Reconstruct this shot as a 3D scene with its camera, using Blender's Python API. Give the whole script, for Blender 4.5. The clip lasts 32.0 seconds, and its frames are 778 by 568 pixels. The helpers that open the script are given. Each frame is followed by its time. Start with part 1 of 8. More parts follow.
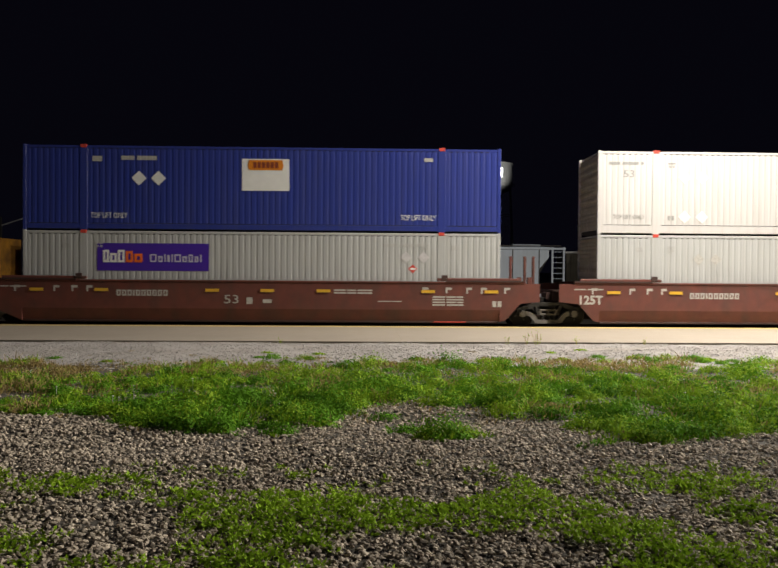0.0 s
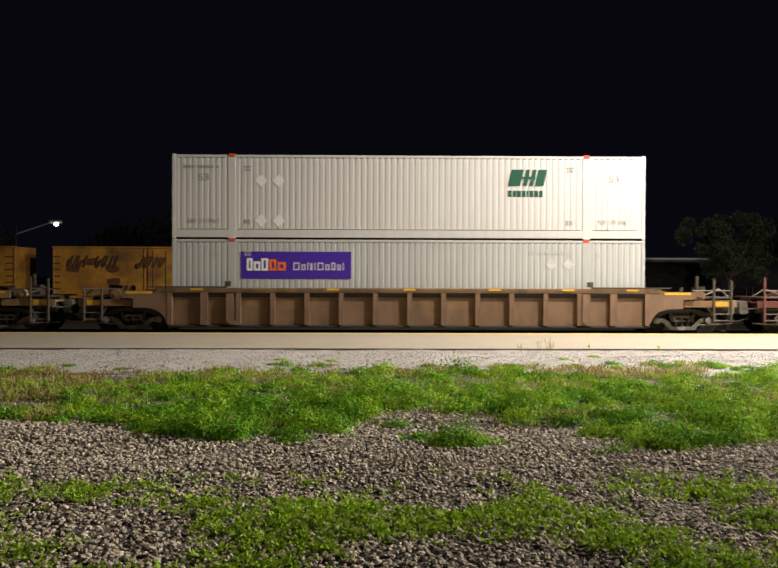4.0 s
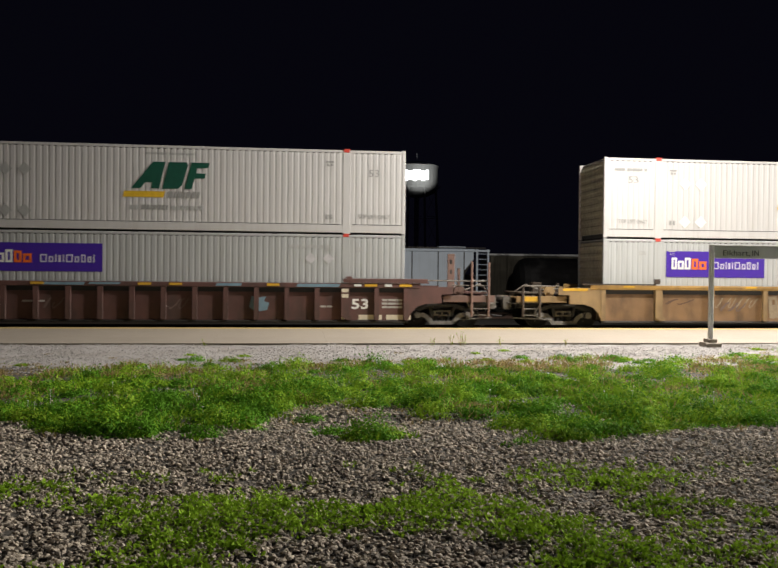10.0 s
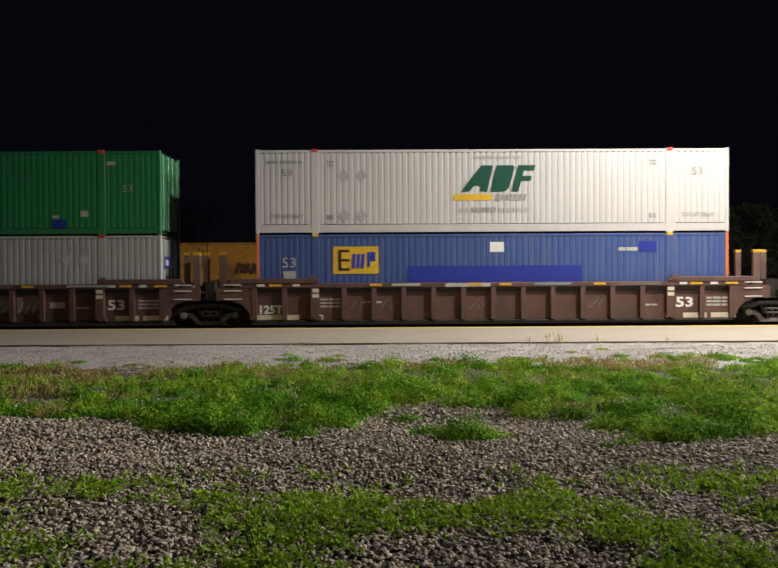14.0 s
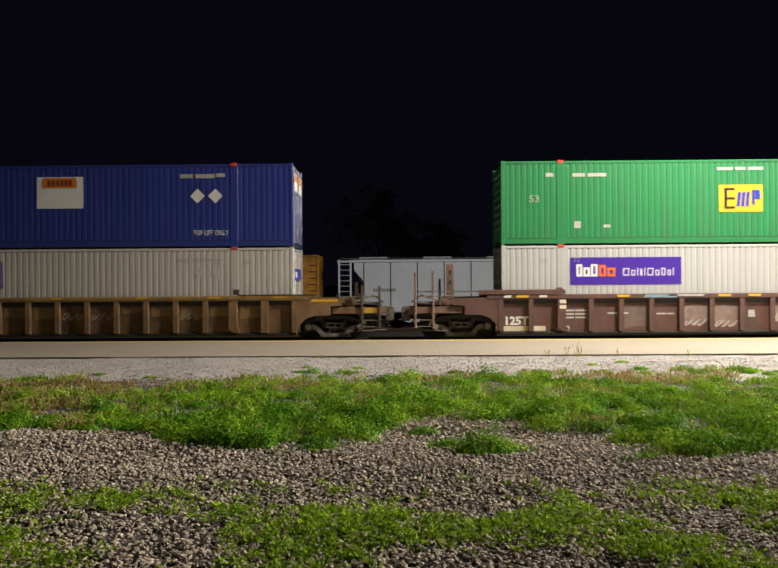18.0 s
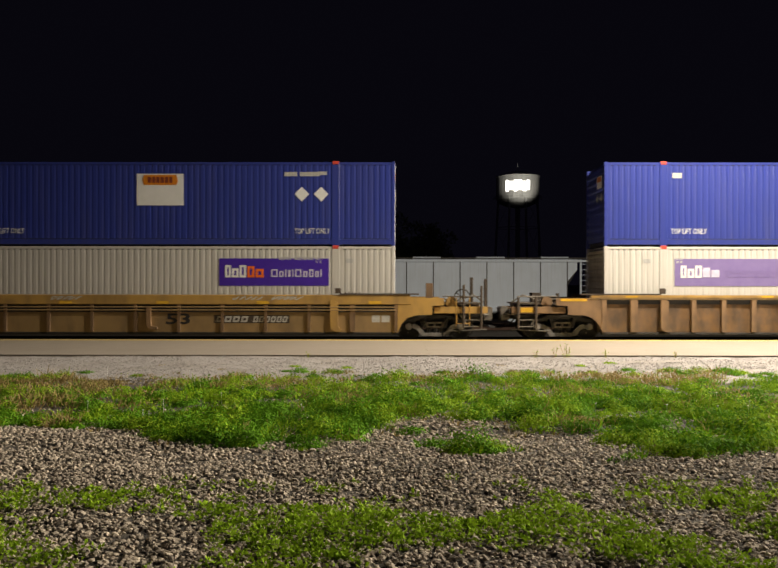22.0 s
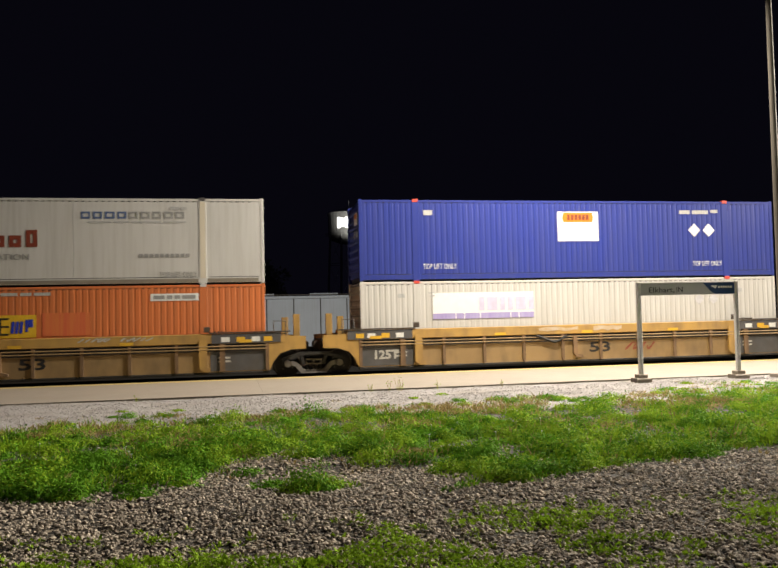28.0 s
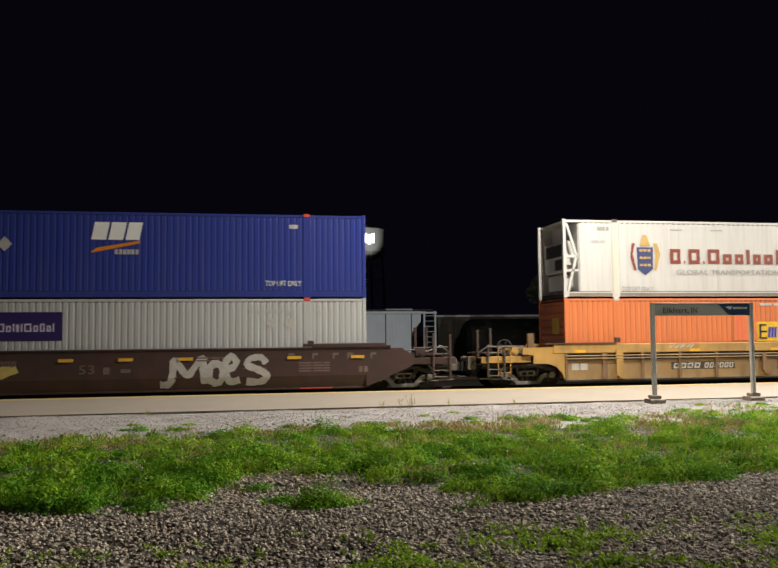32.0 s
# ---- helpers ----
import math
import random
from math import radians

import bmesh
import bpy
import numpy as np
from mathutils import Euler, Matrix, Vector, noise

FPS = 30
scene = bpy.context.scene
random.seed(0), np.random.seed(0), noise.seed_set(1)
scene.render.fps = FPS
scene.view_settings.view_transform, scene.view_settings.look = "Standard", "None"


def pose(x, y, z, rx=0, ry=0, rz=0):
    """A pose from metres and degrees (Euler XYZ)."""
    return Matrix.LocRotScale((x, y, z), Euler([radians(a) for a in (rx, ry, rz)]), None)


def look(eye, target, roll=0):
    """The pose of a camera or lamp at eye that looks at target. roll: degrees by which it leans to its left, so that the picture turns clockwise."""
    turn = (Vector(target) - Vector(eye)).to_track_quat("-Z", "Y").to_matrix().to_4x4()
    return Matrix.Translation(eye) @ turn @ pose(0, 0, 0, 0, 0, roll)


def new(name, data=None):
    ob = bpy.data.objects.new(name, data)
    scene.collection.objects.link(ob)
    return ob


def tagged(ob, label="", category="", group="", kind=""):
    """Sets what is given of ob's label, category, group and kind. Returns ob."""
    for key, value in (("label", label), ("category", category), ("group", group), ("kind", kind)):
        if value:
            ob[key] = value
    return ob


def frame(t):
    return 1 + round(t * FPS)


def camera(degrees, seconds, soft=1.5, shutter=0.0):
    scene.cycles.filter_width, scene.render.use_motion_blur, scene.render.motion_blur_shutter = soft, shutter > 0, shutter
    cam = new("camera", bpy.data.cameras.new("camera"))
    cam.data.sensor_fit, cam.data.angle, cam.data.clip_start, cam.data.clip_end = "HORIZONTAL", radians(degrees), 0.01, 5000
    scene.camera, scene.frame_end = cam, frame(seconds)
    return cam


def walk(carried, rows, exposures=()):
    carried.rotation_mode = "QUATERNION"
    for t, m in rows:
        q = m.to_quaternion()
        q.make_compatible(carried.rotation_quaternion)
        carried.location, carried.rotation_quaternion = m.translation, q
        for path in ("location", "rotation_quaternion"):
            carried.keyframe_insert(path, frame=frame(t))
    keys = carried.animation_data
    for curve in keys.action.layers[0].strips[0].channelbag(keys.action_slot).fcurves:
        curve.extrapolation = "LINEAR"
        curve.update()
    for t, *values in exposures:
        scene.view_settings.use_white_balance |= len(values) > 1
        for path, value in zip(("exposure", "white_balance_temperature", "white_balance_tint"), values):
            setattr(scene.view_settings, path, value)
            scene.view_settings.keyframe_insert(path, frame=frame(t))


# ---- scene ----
cam = camera(50.54, 32.0, soft=1.6, shutter=0.2)
EYE_Z = 1.930
# seconds, yaw, pitch, roll: a phone held at the eye, turned by hand
TURNS = [
    (0, -1.71, -0.95, -0.40), (0.5, -1.55, -0.98, -0.45), (1, -1.36, -1.02, -0.38), (1.5, -1.13, -1.00, -0.38),
    (2, -0.94, -0.87, -0.26), (2.5, -0.77, -0.81, -0.36), (3, -0.75, -0.72, -0.29), (3.5, -0.85, -0.59, -0.25),
    (5.5, -0.75, -0.23, -0.01), (6, -0.67, -0.17, -0.13), (6.5, -0.62, -0.21, -0.15), (7, -0.51, -0.20, -0.26),
    (7.5, -0.69, -0.13, -0.44), (8, -2.07, -0.03, -0.43), (8.5, -3.47, -0.06, -0.46), (9, -5.31, -0.16, -0.41),
    (9.5, -6.44, -0.60, -0.21), (10, -6.83, -0.81, -0.56), (10.5, -6.71, -0.99, -0.89), (11, -5.59, -1.22, -0.82),
    (11.5, -4.77, -1.26, -0.56), (12, -3.80, -1.22, -0.32), (12.5, -2.38, -1.16, -0.08), (13, -1.59, -1.15, 0.19),
    (13.5, -0.88, -1.01, 0.32), (15.5, 0.29, -0.58, 0.23), (16, 0.34, -0.44, 0.32), (16.5, 0.38, -0.33, 0.33),
    (17, 0.45, -0.26, 0.40), (17.5, 0.70, -0.11, 0.45), (18, 0.94, -0.00, 0.39), (18.5, 0.97, 0.01, 0.15),
    (19, 0.65, 0.06, 0.11), (19.5, 0.16, 0.16, -0.01), (20, -0.13, 0.19, 0.03), (20.5, -0.48, 0.15, -0.05),
    (21, -0.33, 0.10, -0.12), (21.5, -0.09, 0.07, -0.09), (22, 0.18, -0.02, -0.06), (22.5, 0.50, -0.20, -0.05),
    (23, 0.37, -0.32, -0.06), (23.5, 0.04, -0.50, -0.35), (24, -1.25, -0.50, -0.26), (24.5, -1.58, -0.61, -0.26),
    (26.5, -10.86, 0.52, 0.39), (27, -11.21, 1.83, 0.94), (27.5, -11.34, 2.19, 1.37), (28, -11.32, 2.39, 1.34),
    (28.5, -11.29, 2.83, 1.47), (29, -11.27, 3.58, 1.61), (29.5, -11.13, 3.74, 1.49), (30, -10.86, 3.88, 1.28),
    (30.5, -10.44, 3.84, 0.77), (31, -10.40, 3.67, 0.68), (31.5, -10.50, 3.58, 0.76), (32, -10.46, 3.57, 0.56),
]
walk(cam, [(t, pose(0, 0, EYE_Z, 90 + p, r, y)) for t, y, p, r in TURNS],
     [(0, 0.12, 6400, 13), (1, 0.36, 6500, 13), (2, 0.54, 6600, 13), (3.5, 0.54, 6600, 13), (6, 0.21, 6400, 13), (6.8, 0.25, 6400, 13), (8, 0.11, 6400, 13), (10, 0.18, 6150, 13), (11, 0.20, 6150, 13), (12, 0.04, 6150, 13), (13.5, 0.0, 6150, 13), (16, 0.33, 6500, 13), (17.2, 0.42, 6550, 13),
      (19, 0.38, 6700, 13), (22, 0.40, 7050, 13), (24.5, 0.40, 7000, 13), (27, 0.33, 6700, 13), (29.1, 0.31, 6500, 13), (30, 0.03, 6400, 13), (32, 0.02, 6300, 13)])


# metres that the train has rolled at each whole second
ROLLED = [0.00, 7.00, 13.94, 20.84, 27.74, 34.63, 41.52, 48.38, 55.20, 62.05, 68.96, 75.85, 82.65, 89.45, 96.26, 103.07, 109.87, 116.64, 123.38, 130.13, 136.96, 143.79, 150.52, 157.20, 163.87, 170.54, 177.21, 183.87, 190.51, 197.15, 203.77, 210.37, 216.95]


def train_shift(t):
    """How far the train has rolled since the start, in metres."""
    i = min(31, int(t))
    q, r = ROLLED[i], ROLLED[i + 1]
    p = ROLLED[i - 1] if i else 2 * q - r
    e = ROLLED[i + 2] if i < 31 else 2 * r - q
    s = t - i
    return q + s * ((r - p) + s * ((2 * p - 5 * q + 4 * r - e) + s * (3 * (q - r) + e - p))) / 2

# ---- light ----
world = bpy.data.worlds.new("night")
scene.world = world
world.use_nodes = True
bg = world.node_tree.nodes["Background"]
bg.inputs[0].default_value = (0.0016, 0.0015, 0.0031, 1)
bg.inputs[1].default_value = 1.0


def area_lamp(name, eye, target, watts, size, colour=(1.0, 0.935, 0.805)):
    data = bpy.data.lights.new(name, "AREA")
    data.shape, data.size, data.energy, data.color = "DISK", size, watts, colour
    ob = new(name, data)
    ob.matrix_world = look(eye, target)
    return ob


POLE = (15.78, 21.1)
LAMP_Z = 12.8
ARM = (-4.0, 1.5)
area_lamp("platform_lamp_light", (POLE[0] + ARM[0], POLE[1] + ARM[1], LAMP_Z), (6, 23, 0), 3000, 0.5)
# two added fill lights out of view on the right, placed by brightness
area_lamp("platform_end_lamp_light", (31.0, 19.5, 13.0), (3, 18, 0), 3500, 0.6)
flood = bpy.data.lights.new("platform_flood_light", "SPOT")
flood.energy, flood.spot_size, flood.spot_blend, flood.shadow_soft_size, flood.color = 115000, math.radians(50), 1.0, 0.3, (1.0, 0.935, 0.805)
new("platform_flood_light", flood).matrix_world = look((38.0, 25.6, 15.0), (8.5, 20, 0))

# ---- materials ----


def mat(name, base, rough=0.6, metal=0.0, second=None, scale=6.0, amount=0.5, stretch=(1, 1, 1), bump=0.0, bump_scale=60.0,
        dirt=None, dirt_amount=0.0, dirt_scale=2.0, dirt_stretch=(1, 1, 1), vary=0.0, glow=0.0, island=0.0, spec=0.5, thin=0.0):
    """A surface of two mixed colours, with dirt on a second scale and a fine relief."""
    m = bpy.data.materials.new(name)
    m.use_nodes = True
    nt = m.node_tree
    bsdf = nt.nodes["Principled BSDF"]
    bsdf.inputs["Metallic"].default_value = metal
    bsdf.inputs["Specular IOR Level"].default_value = spec
    co = nt.nodes.new("ShaderNodeTexCoord")

    def noisy(sc, st, detail=4.0):
        mp = nt.nodes.new("ShaderNodeMapping")
        mp.inputs["Scale"].default_value = st
        nz = nt.nodes.new("ShaderNodeTexNoise")
        nz.inputs["Scale"].default_value = sc
        nz.inputs["Detail"].default_value = detail
        nt.links.new(co.outputs["Object"], mp.inputs[0])
        nt.links.new(mp.outputs[0], nz.inputs["Vector"])
        return nz

    def ramp(src, lo, hi):
        r = nt.nodes.new("ShaderNodeMapRange")
        r.inputs["From Min"].default_value, r.inputs["From Max"].default_value = lo, hi
        nt.links.new(src, r.inputs["Value"])
        return r.outputs[0]

    def mix(a, b, fac, kind="MIX"):
        x = nt.nodes.new("ShaderNodeMix")
        x.data_type, x.blend_type = "RGBA", kind
        for sock, v in ((x.inputs["Factor"], fac), (x.inputs["A"], a), (x.inputs["B"], b)):
            if isinstance(v, (int, float)):
                sock.default_value = v
            elif isinstance(v, tuple):
                sock.default_value = (*v, 1)
            else:
                nt.links.new(v, sock)
        return x.outputs["Result"]

    nz = noisy(scale, stretch)
    col = mix(base, second or tuple(c * 0.72 for c in base), ramp(nz.outputs["Fac"], 0.5 - amount / 2 + 0.05, 0.5 + amount / 2 + 0.15))
    if dirt:
        dz = noisy(dirt_scale, dirt_stretch, 6.0)
        f = nt.nodes.new("ShaderNodeMath")
        f.operation = "MULTIPLY"
        f.inputs[1].default_value = dirt_amount
        nt.links.new(ramp(dz.outputs["Fac"], 0.45, 0.75), f.inputs[0])
        col = mix(col, dirt, f.outputs[0])
    if vary or island:
        if island:
            src = nt.nodes.new("ShaderNodeNewGeometry").outputs["Random Per Island"]
        else:
            src = nt.nodes.new("ShaderNodeObjectInfo").outputs["Random"]
        r = nt.nodes.new("ShaderNodeMapRange")
        v = island or vary
        r.inputs["To Min"].default_value, r.inputs["To Max"].default_value = 1 - v, 1 + v
        nt.links.new(src, r.inputs["Value"])
        h = nt.nodes.new("ShaderNodeHueSaturation")
        nt.links.new(r.outputs[0], h.inputs["Value"])
        nt.links.new(col, h.inputs["Color"])
        col = h.outputs[0]
    nt.links.new(col, bsdf.inputs["Base Color"])
    rr = nt.nodes.new("ShaderNodeMapRange")
    rr.inputs["To Min"].default_value, rr.inputs["To Max"].default_value = max(0.05, rough - 0.12), min(1, rough + 0.12)
    nt.links.new(nz.outputs["Fac"], rr.inputs["Value"])
    nt.links.new(rr.outputs[0], bsdf.inputs["Roughness"])
    if bump:
        bz = noisy(bump_scale, (1, 1, 1), 5.0)
        b = nt.nodes.new("ShaderNodeBump")
        b.inputs["Strength"].default_value = bump
        b.inputs["Distance"].default_value = 0.02
        nt.links.new(bz.outputs["Fac"], b.inputs["Height"])
        nt.links.new(b.outputs[0], bsdf.inputs["Normal"])
    if thin:
        tr = nt.nodes.new("ShaderNodeBsdfTranslucent")
        ms = nt.nodes.new("ShaderNodeMixShader")
        ms.inputs[0].default_value = thin
        nt.links.new(col, tr.inputs["Color"])
        nt.links.new(bsdf.outputs[0], ms.inputs[1])
        nt.links.new(tr.outputs[0], ms.inputs[2])
        nt.links.new(ms.outputs[0], nt.nodes["Material Output"].inputs["Surface"])
    if glow:
        bsdf.inputs["Emission Color"].default_value = (*base, 1)
        bsdf.inputs["Emission Strength"].default_value = glow
    return m


STREAK = dict(stretch=(9, 9, 0.5), scale=1.2)
RUN = dict(dirt_stretch=(7, 7, 0.35), dirt_scale=1.5)
PATCH = dict(dirt_stretch=(1.6, 1.6, 0.8), dirt_scale=1.3)
GRIME = (0.07, 0.055, 0.04)
M = {}
M["white_paint"] = mat("white_container_paint", (0.59, 0.577, 0.57), 0.42, second=(0.53, 0.515, 0.505), amount=0.6, dirt=(0.40, 0.36, 0.33), dirt_amount=0.25, bump=0.05, bump_scale=30, **STREAK, **RUN)
M["grey_paint"] = mat("pale_grey_container_paint", (0.45, 0.462, 0.46), 0.45, second=(0.405, 0.415, 0.412), amount=0.6, dirt=(0.24, 0.22, 0.19), dirt_amount=0.3, bump=0.05, bump_scale=30, **STREAK, **RUN)
M["cream_grey_paint"] = mat("cream_white_container_paint", (0.56, 0.545, 0.51), 0.45, second=(0.50, 0.485, 0.45), amount=0.6, dirt=(0.28, 0.25, 0.2), dirt_amount=0.3, bump=0.05, bump_scale=30, **STREAK, **RUN)
M["blue_paint"] = mat("deep_blue_container_paint", (0.029, 0.046, 0.27), 0.36, second=(0.023, 0.037, 0.20), amount=0.6, dirt=(0.07, 0.075, 0.2), dirt_amount=0.35, bump=0.05, bump_scale=30, **STREAK, **RUN)
M["mid_blue_paint"] = mat("mid_blue_container_paint", (0.041, 0.082, 0.272), 0.45, second=(0.054, 0.095, 0.245), amount=0.6, dirt=(0.16, 0.17, 0.24), dirt_amount=0.4, bump=0.05, bump_scale=30, **STREAK, **RUN)
M["green_paint"] = mat("green_container_paint", (0.02, 0.23, 0.075), 0.42, second=(0.02, 0.17, 0.06), amount=0.6, dirt=(0.06, 0.13, 0.07), dirt_amount=0.4, bump=0.05, bump_scale=30, **STREAK, **RUN)
M["orange_paint"] = mat("orange_container_paint", (0.66, 0.19, 0.055), 0.48, second=(0.55, 0.14, 0.04), amount=0.6, dirt=(0.28, 0.12, 0.06), dirt_amount=0.4, bump=0.05, bump_scale=30, **STREAK, **RUN)
M["reefer_white"] = mat("white_fibreglass_skin", (0.60, 0.59, 0.565), 0.33, second=(0.55, 0.54, 0.51), amount=0.5, dirt=(0.30, 0.27, 0.22), dirt_amount=0.25, **STREAK, **RUN)
M["grime_strip"] = mat("dirty_lower_rail", (0.25, 0.22, 0.17), 0.6, second=(0.16, 0.14, 0.11), scale=3, stretch=(0.5, 1, 1))
M["cream_paint"] = mat("yellowed_cream_paint", (0.66, 0.60, 0.48), 0.5, second=(0.58, 0.51, 0.39), **STREAK)
M["brown_steel"] = mat("red_brown_wagon_paint", (0.145, 0.040, 0.028), 0.6, second=(0.094, 0.029, 0.022), scale=2.5, amount=0.6, dirt=(0.05, 0.035, 0.027), dirt_amount=0.6, bump=0.12, bump_scale=40, **PATCH)
M["dark_brown_steel"] = mat("faded_brown_wagon_paint", (0.134, 0.062, 0.052), 0.7, second=(0.086, 0.042, 0.036), scale=2.5, amount=0.7, dirt=(0.045, 0.034, 0.029), dirt_amount=0.7, bump=0.15, bump_scale=40, **PATCH)
M["yellow_steel"] = mat("weathered_yellow_wagon_paint", (0.476, 0.281, 0.064), 0.6, second=(0.357, 0.212, 0.068), scale=2.0, amount=0.6, dirt=(0.13, 0.085, 0.045), dirt_amount=0.6, bump=0.12, bump_scale=40, **PATCH)
M["dirty_yellow_steel"] = mat("grimy_yellow_brown_wagon_panel", (0.21, 0.125, 0.075), 0.75, second=(0.14, 0.082, 0.052), scale=1.6, amount=0.7, dirt=(0.08, 0.05, 0.034), dirt_amount=0.6, bump=0.15, bump_scale=40, **PATCH)
# much darker yellow-brown for bulkheads, sills, lips and end posts
M["dark_yellow_steel"] = mat("sooty_yellow_brown_wagon_panel", (0.068, 0.045, 0.027), 0.75, second=(0.038, 0.027, 0.019), scale=1.6, amount=0.7, dirt=(0.022, 0.019, 0.015), dirt_amount=0.8, bump=0.15, bump_scale=40, **PATCH)
M["tan_steel"] = mat("rusty_tan_wagon_paint", (0.255, 0.150, 0.072), 0.7, second=(0.16, 0.092, 0.046), scale=1.8, amount=0.7, dirt=(0.053, 0.037, 0.025), dirt_amount=0.7, bump=0.15, bump_scale=40, **PATCH)
M["sooty_brown_steel"] = mat("sooty_brown_wagon_paint", (0.060, 0.026, 0.021), 0.6, second=(0.034, 0.017, 0.014), scale=1.6, amount=0.6, dirt=(0.025, 0.02, 0.018), dirt_amount=0.7, bump=0.12, bump_scale=40, **PATCH)
M["dusty_brown_steel"] = mat("dusty_pink_brown_paint", (0.216, 0.128, 0.100), 0.7, second=(0.136, 0.080, 0.064), scale=3, amount=0.7, dirt=(0.048, 0.036, 0.028), dirt_amount=0.6, bump=0.15, bump_scale=40, **PATCH)
M["band_panel"] = mat("worn_tan_wagon_panel", (0.320, 0.212, 0.092), 0.7, second=(0.200, 0.128, 0.060), scale=1.4, amount=0.7, dirt=(0.08, 0.055, 0.035), dirt_amount=0.6, bump=0.15, bump_scale=40, **PATCH)
M["band_side"] = mat("brown_tan_wagon_side", (0.33, 0.215, 0.092), 0.7, second=(0.23, 0.147, 0.066), scale=1.2, amount=0.7, dirt=(0.09, 0.062, 0.04), dirt_amount=0.5, bump=0.12, bump_scale=40, **PATCH)
M["rusty_panel"] = mat("rust_mottled_wagon_panel", (0.195, 0.106, 0.042), 0.75, second=(0.092, 0.068, 0.054), scale=2.2, amount=0.35, dirt=(0.035, 0.026, 0.02), dirt_amount=0.9, bump=0.15, bump_scale=40, **PATCH)
M["grey_end_steel"] = mat("dull_grey_wagon_paint", (0.086, 0.083, 0.086), 0.65, second=(0.053, 0.053, 0.054), scale=2.5, dirt=GRIME, dirt_amount=0.6, bump=0.1, **PATCH)
M["black_steel"] = mat("grimy_black_running_gear", (0.016, 0.015, 0.014), 0.7, second=(0.03, 0.025, 0.02), scale=5, amount=0.6, bump=0.25, bump_scale=30)
M["spring_steel"] = mat("sooty_spring_steel", (0.026, 0.024, 0.021), 0.75, second=(0.025, 0.022, 0.02), scale=5, bump=0.2, bump_scale=30)
# dusty casting, paled further for the light on the lower arms
M["lit_frame_steel"] = mat("pale_dusty_cast_frame", (0.25, 0.232, 0.21), 0.75, second=(0.08, 0.072, 0.064), scale=5, amount=0.6, bump=0.25, bump_scale=30)
M["dull_end_paint"] = mat("soiled_container_end_paint", (0.43, 0.39, 0.29), 0.6, second=(0.30, 0.27, 0.20), scale=1.5, amount=0.6, dirt=(0.12, 0.105, 0.08), dirt_amount=0.6, **RUN)
M["cast_steel"] = mat("dusty_cast_steel", (0.19, 0.17, 0.145), 0.75, second=(0.075, 0.067, 0.058), scale=5, amount=0.6, bump=0.25, bump_scale=30)
M["tread_steel"] = mat("dusty_wheel_rim_steel", (0.11, 0.095, 0.08), 0.6, metal=0.3, second=(0.04, 0.035, 0.03), scale=6)
M["worn_steel"] = mat("worn_bright_wheel_steel", (0.36, 0.35, 0.33), 0.35, metal=0.9, second=(0.22, 0.2, 0.19), scale=8)
M["rail_steel"] = mat("rusty_rail_steel", (0.14, 0.08, 0.055), 0.5, metal=0.4, second=(0.08, 0.05, 0.04), scale=8, bump=0.1)
M["red_mark"] = mat("red_lift_marker", (0.62, 0.07, 0.045), 0.5)
M["dull_mark"] = mat("dark_lift_marker", (0.09, 0.08, 0.075), 0.6)
M["gasket"] = mat("dark_gap", (0.03, 0.03, 0.032), 0.8)
M["purple"] = mat("purple_panel_vinyl", (0.062, 0.022, 0.34), 0.4, second=(0.055, 0.02, 0.30), scale=3)
M["dark_purple"] = mat("dark_violet_panel_vinyl", (0.03, 0.018, 0.11), 0.4, second=(0.026, 0.016, 0.095), scale=3)
M["faded_purple"] = mat("sun_faded_purple_vinyl", (0.21, 0.16, 0.36), 0.5, second=(0.17, 0.12, 0.32), scale=3)
M["worn_purple"] = mat("flaking_lilac_vinyl", (0.42, 0.38, 0.58), 0.5, second=(0.25, 0.18, 0.5), stretch=(6, 6, 0.4), scale=1.4)
M["vinyl_white"] = mat("white_vinyl", (0.80, 0.80, 0.78), 0.45, second=(0.72, 0.72, 0.70), scale=4)
M["dim_white"] = mat("worn_white_stencil", (0.50, 0.49, 0.46), 0.6, second=(0.30, 0.29, 0.27), scale=14, amount=0.5)
M["lilac"] = mat("pale_lilac_vinyl", (0.62, 0.58, 0.74), 0.5)
M["orange_vinyl"] = mat("orange_vinyl", (0.85, 0.16, 0.02), 0.45)
M["sign_orange"] = mat("amber_vinyl", (0.72, 0.24, 0.02), 0.45)
M["black_vinyl"] = mat("black_vinyl", (0.018, 0.018, 0.02), 0.45)
M["grey_stencil"] = mat("grey_stencil_paint", (0.26, 0.26, 0.25), 0.6, second=(0.38, 0.38, 0.37), scale=16)
M["faint_placard"] = mat("peeled_placard", (0.56, 0.55, 0.56), 0.6, second=(0.40, 0.39, 0.40), scale=12, amount=0.35)
M["pale_stencil"] = mat("pale_grey_stencil_paint", (0.45, 0.45, 0.44), 0.6)
M["logo_green"] = mat("dark_green_vinyl", (0.012, 0.085, 0.055), 0.45)
M["logo_yellow"] = mat("yellow_vinyl", (0.80, 0.50, 0.03), 0.45)
M["logo_blue"] = mat("bright_blue_vinyl", (0.025, 0.05, 0.45), 0.45)
M["slate_vinyl"] = mat("slate_blue_vinyl", (0.11, 0.16, 0.30), 0.5)
M["shield_blue"] = mat("dark_shield_vinyl", (0.045, 0.06, 0.17), 0.5)
M["dark_blue_vinyl"] = mat("repainted_dark_blue_patch", (0.028, 0.045, 0.34), 0.4)
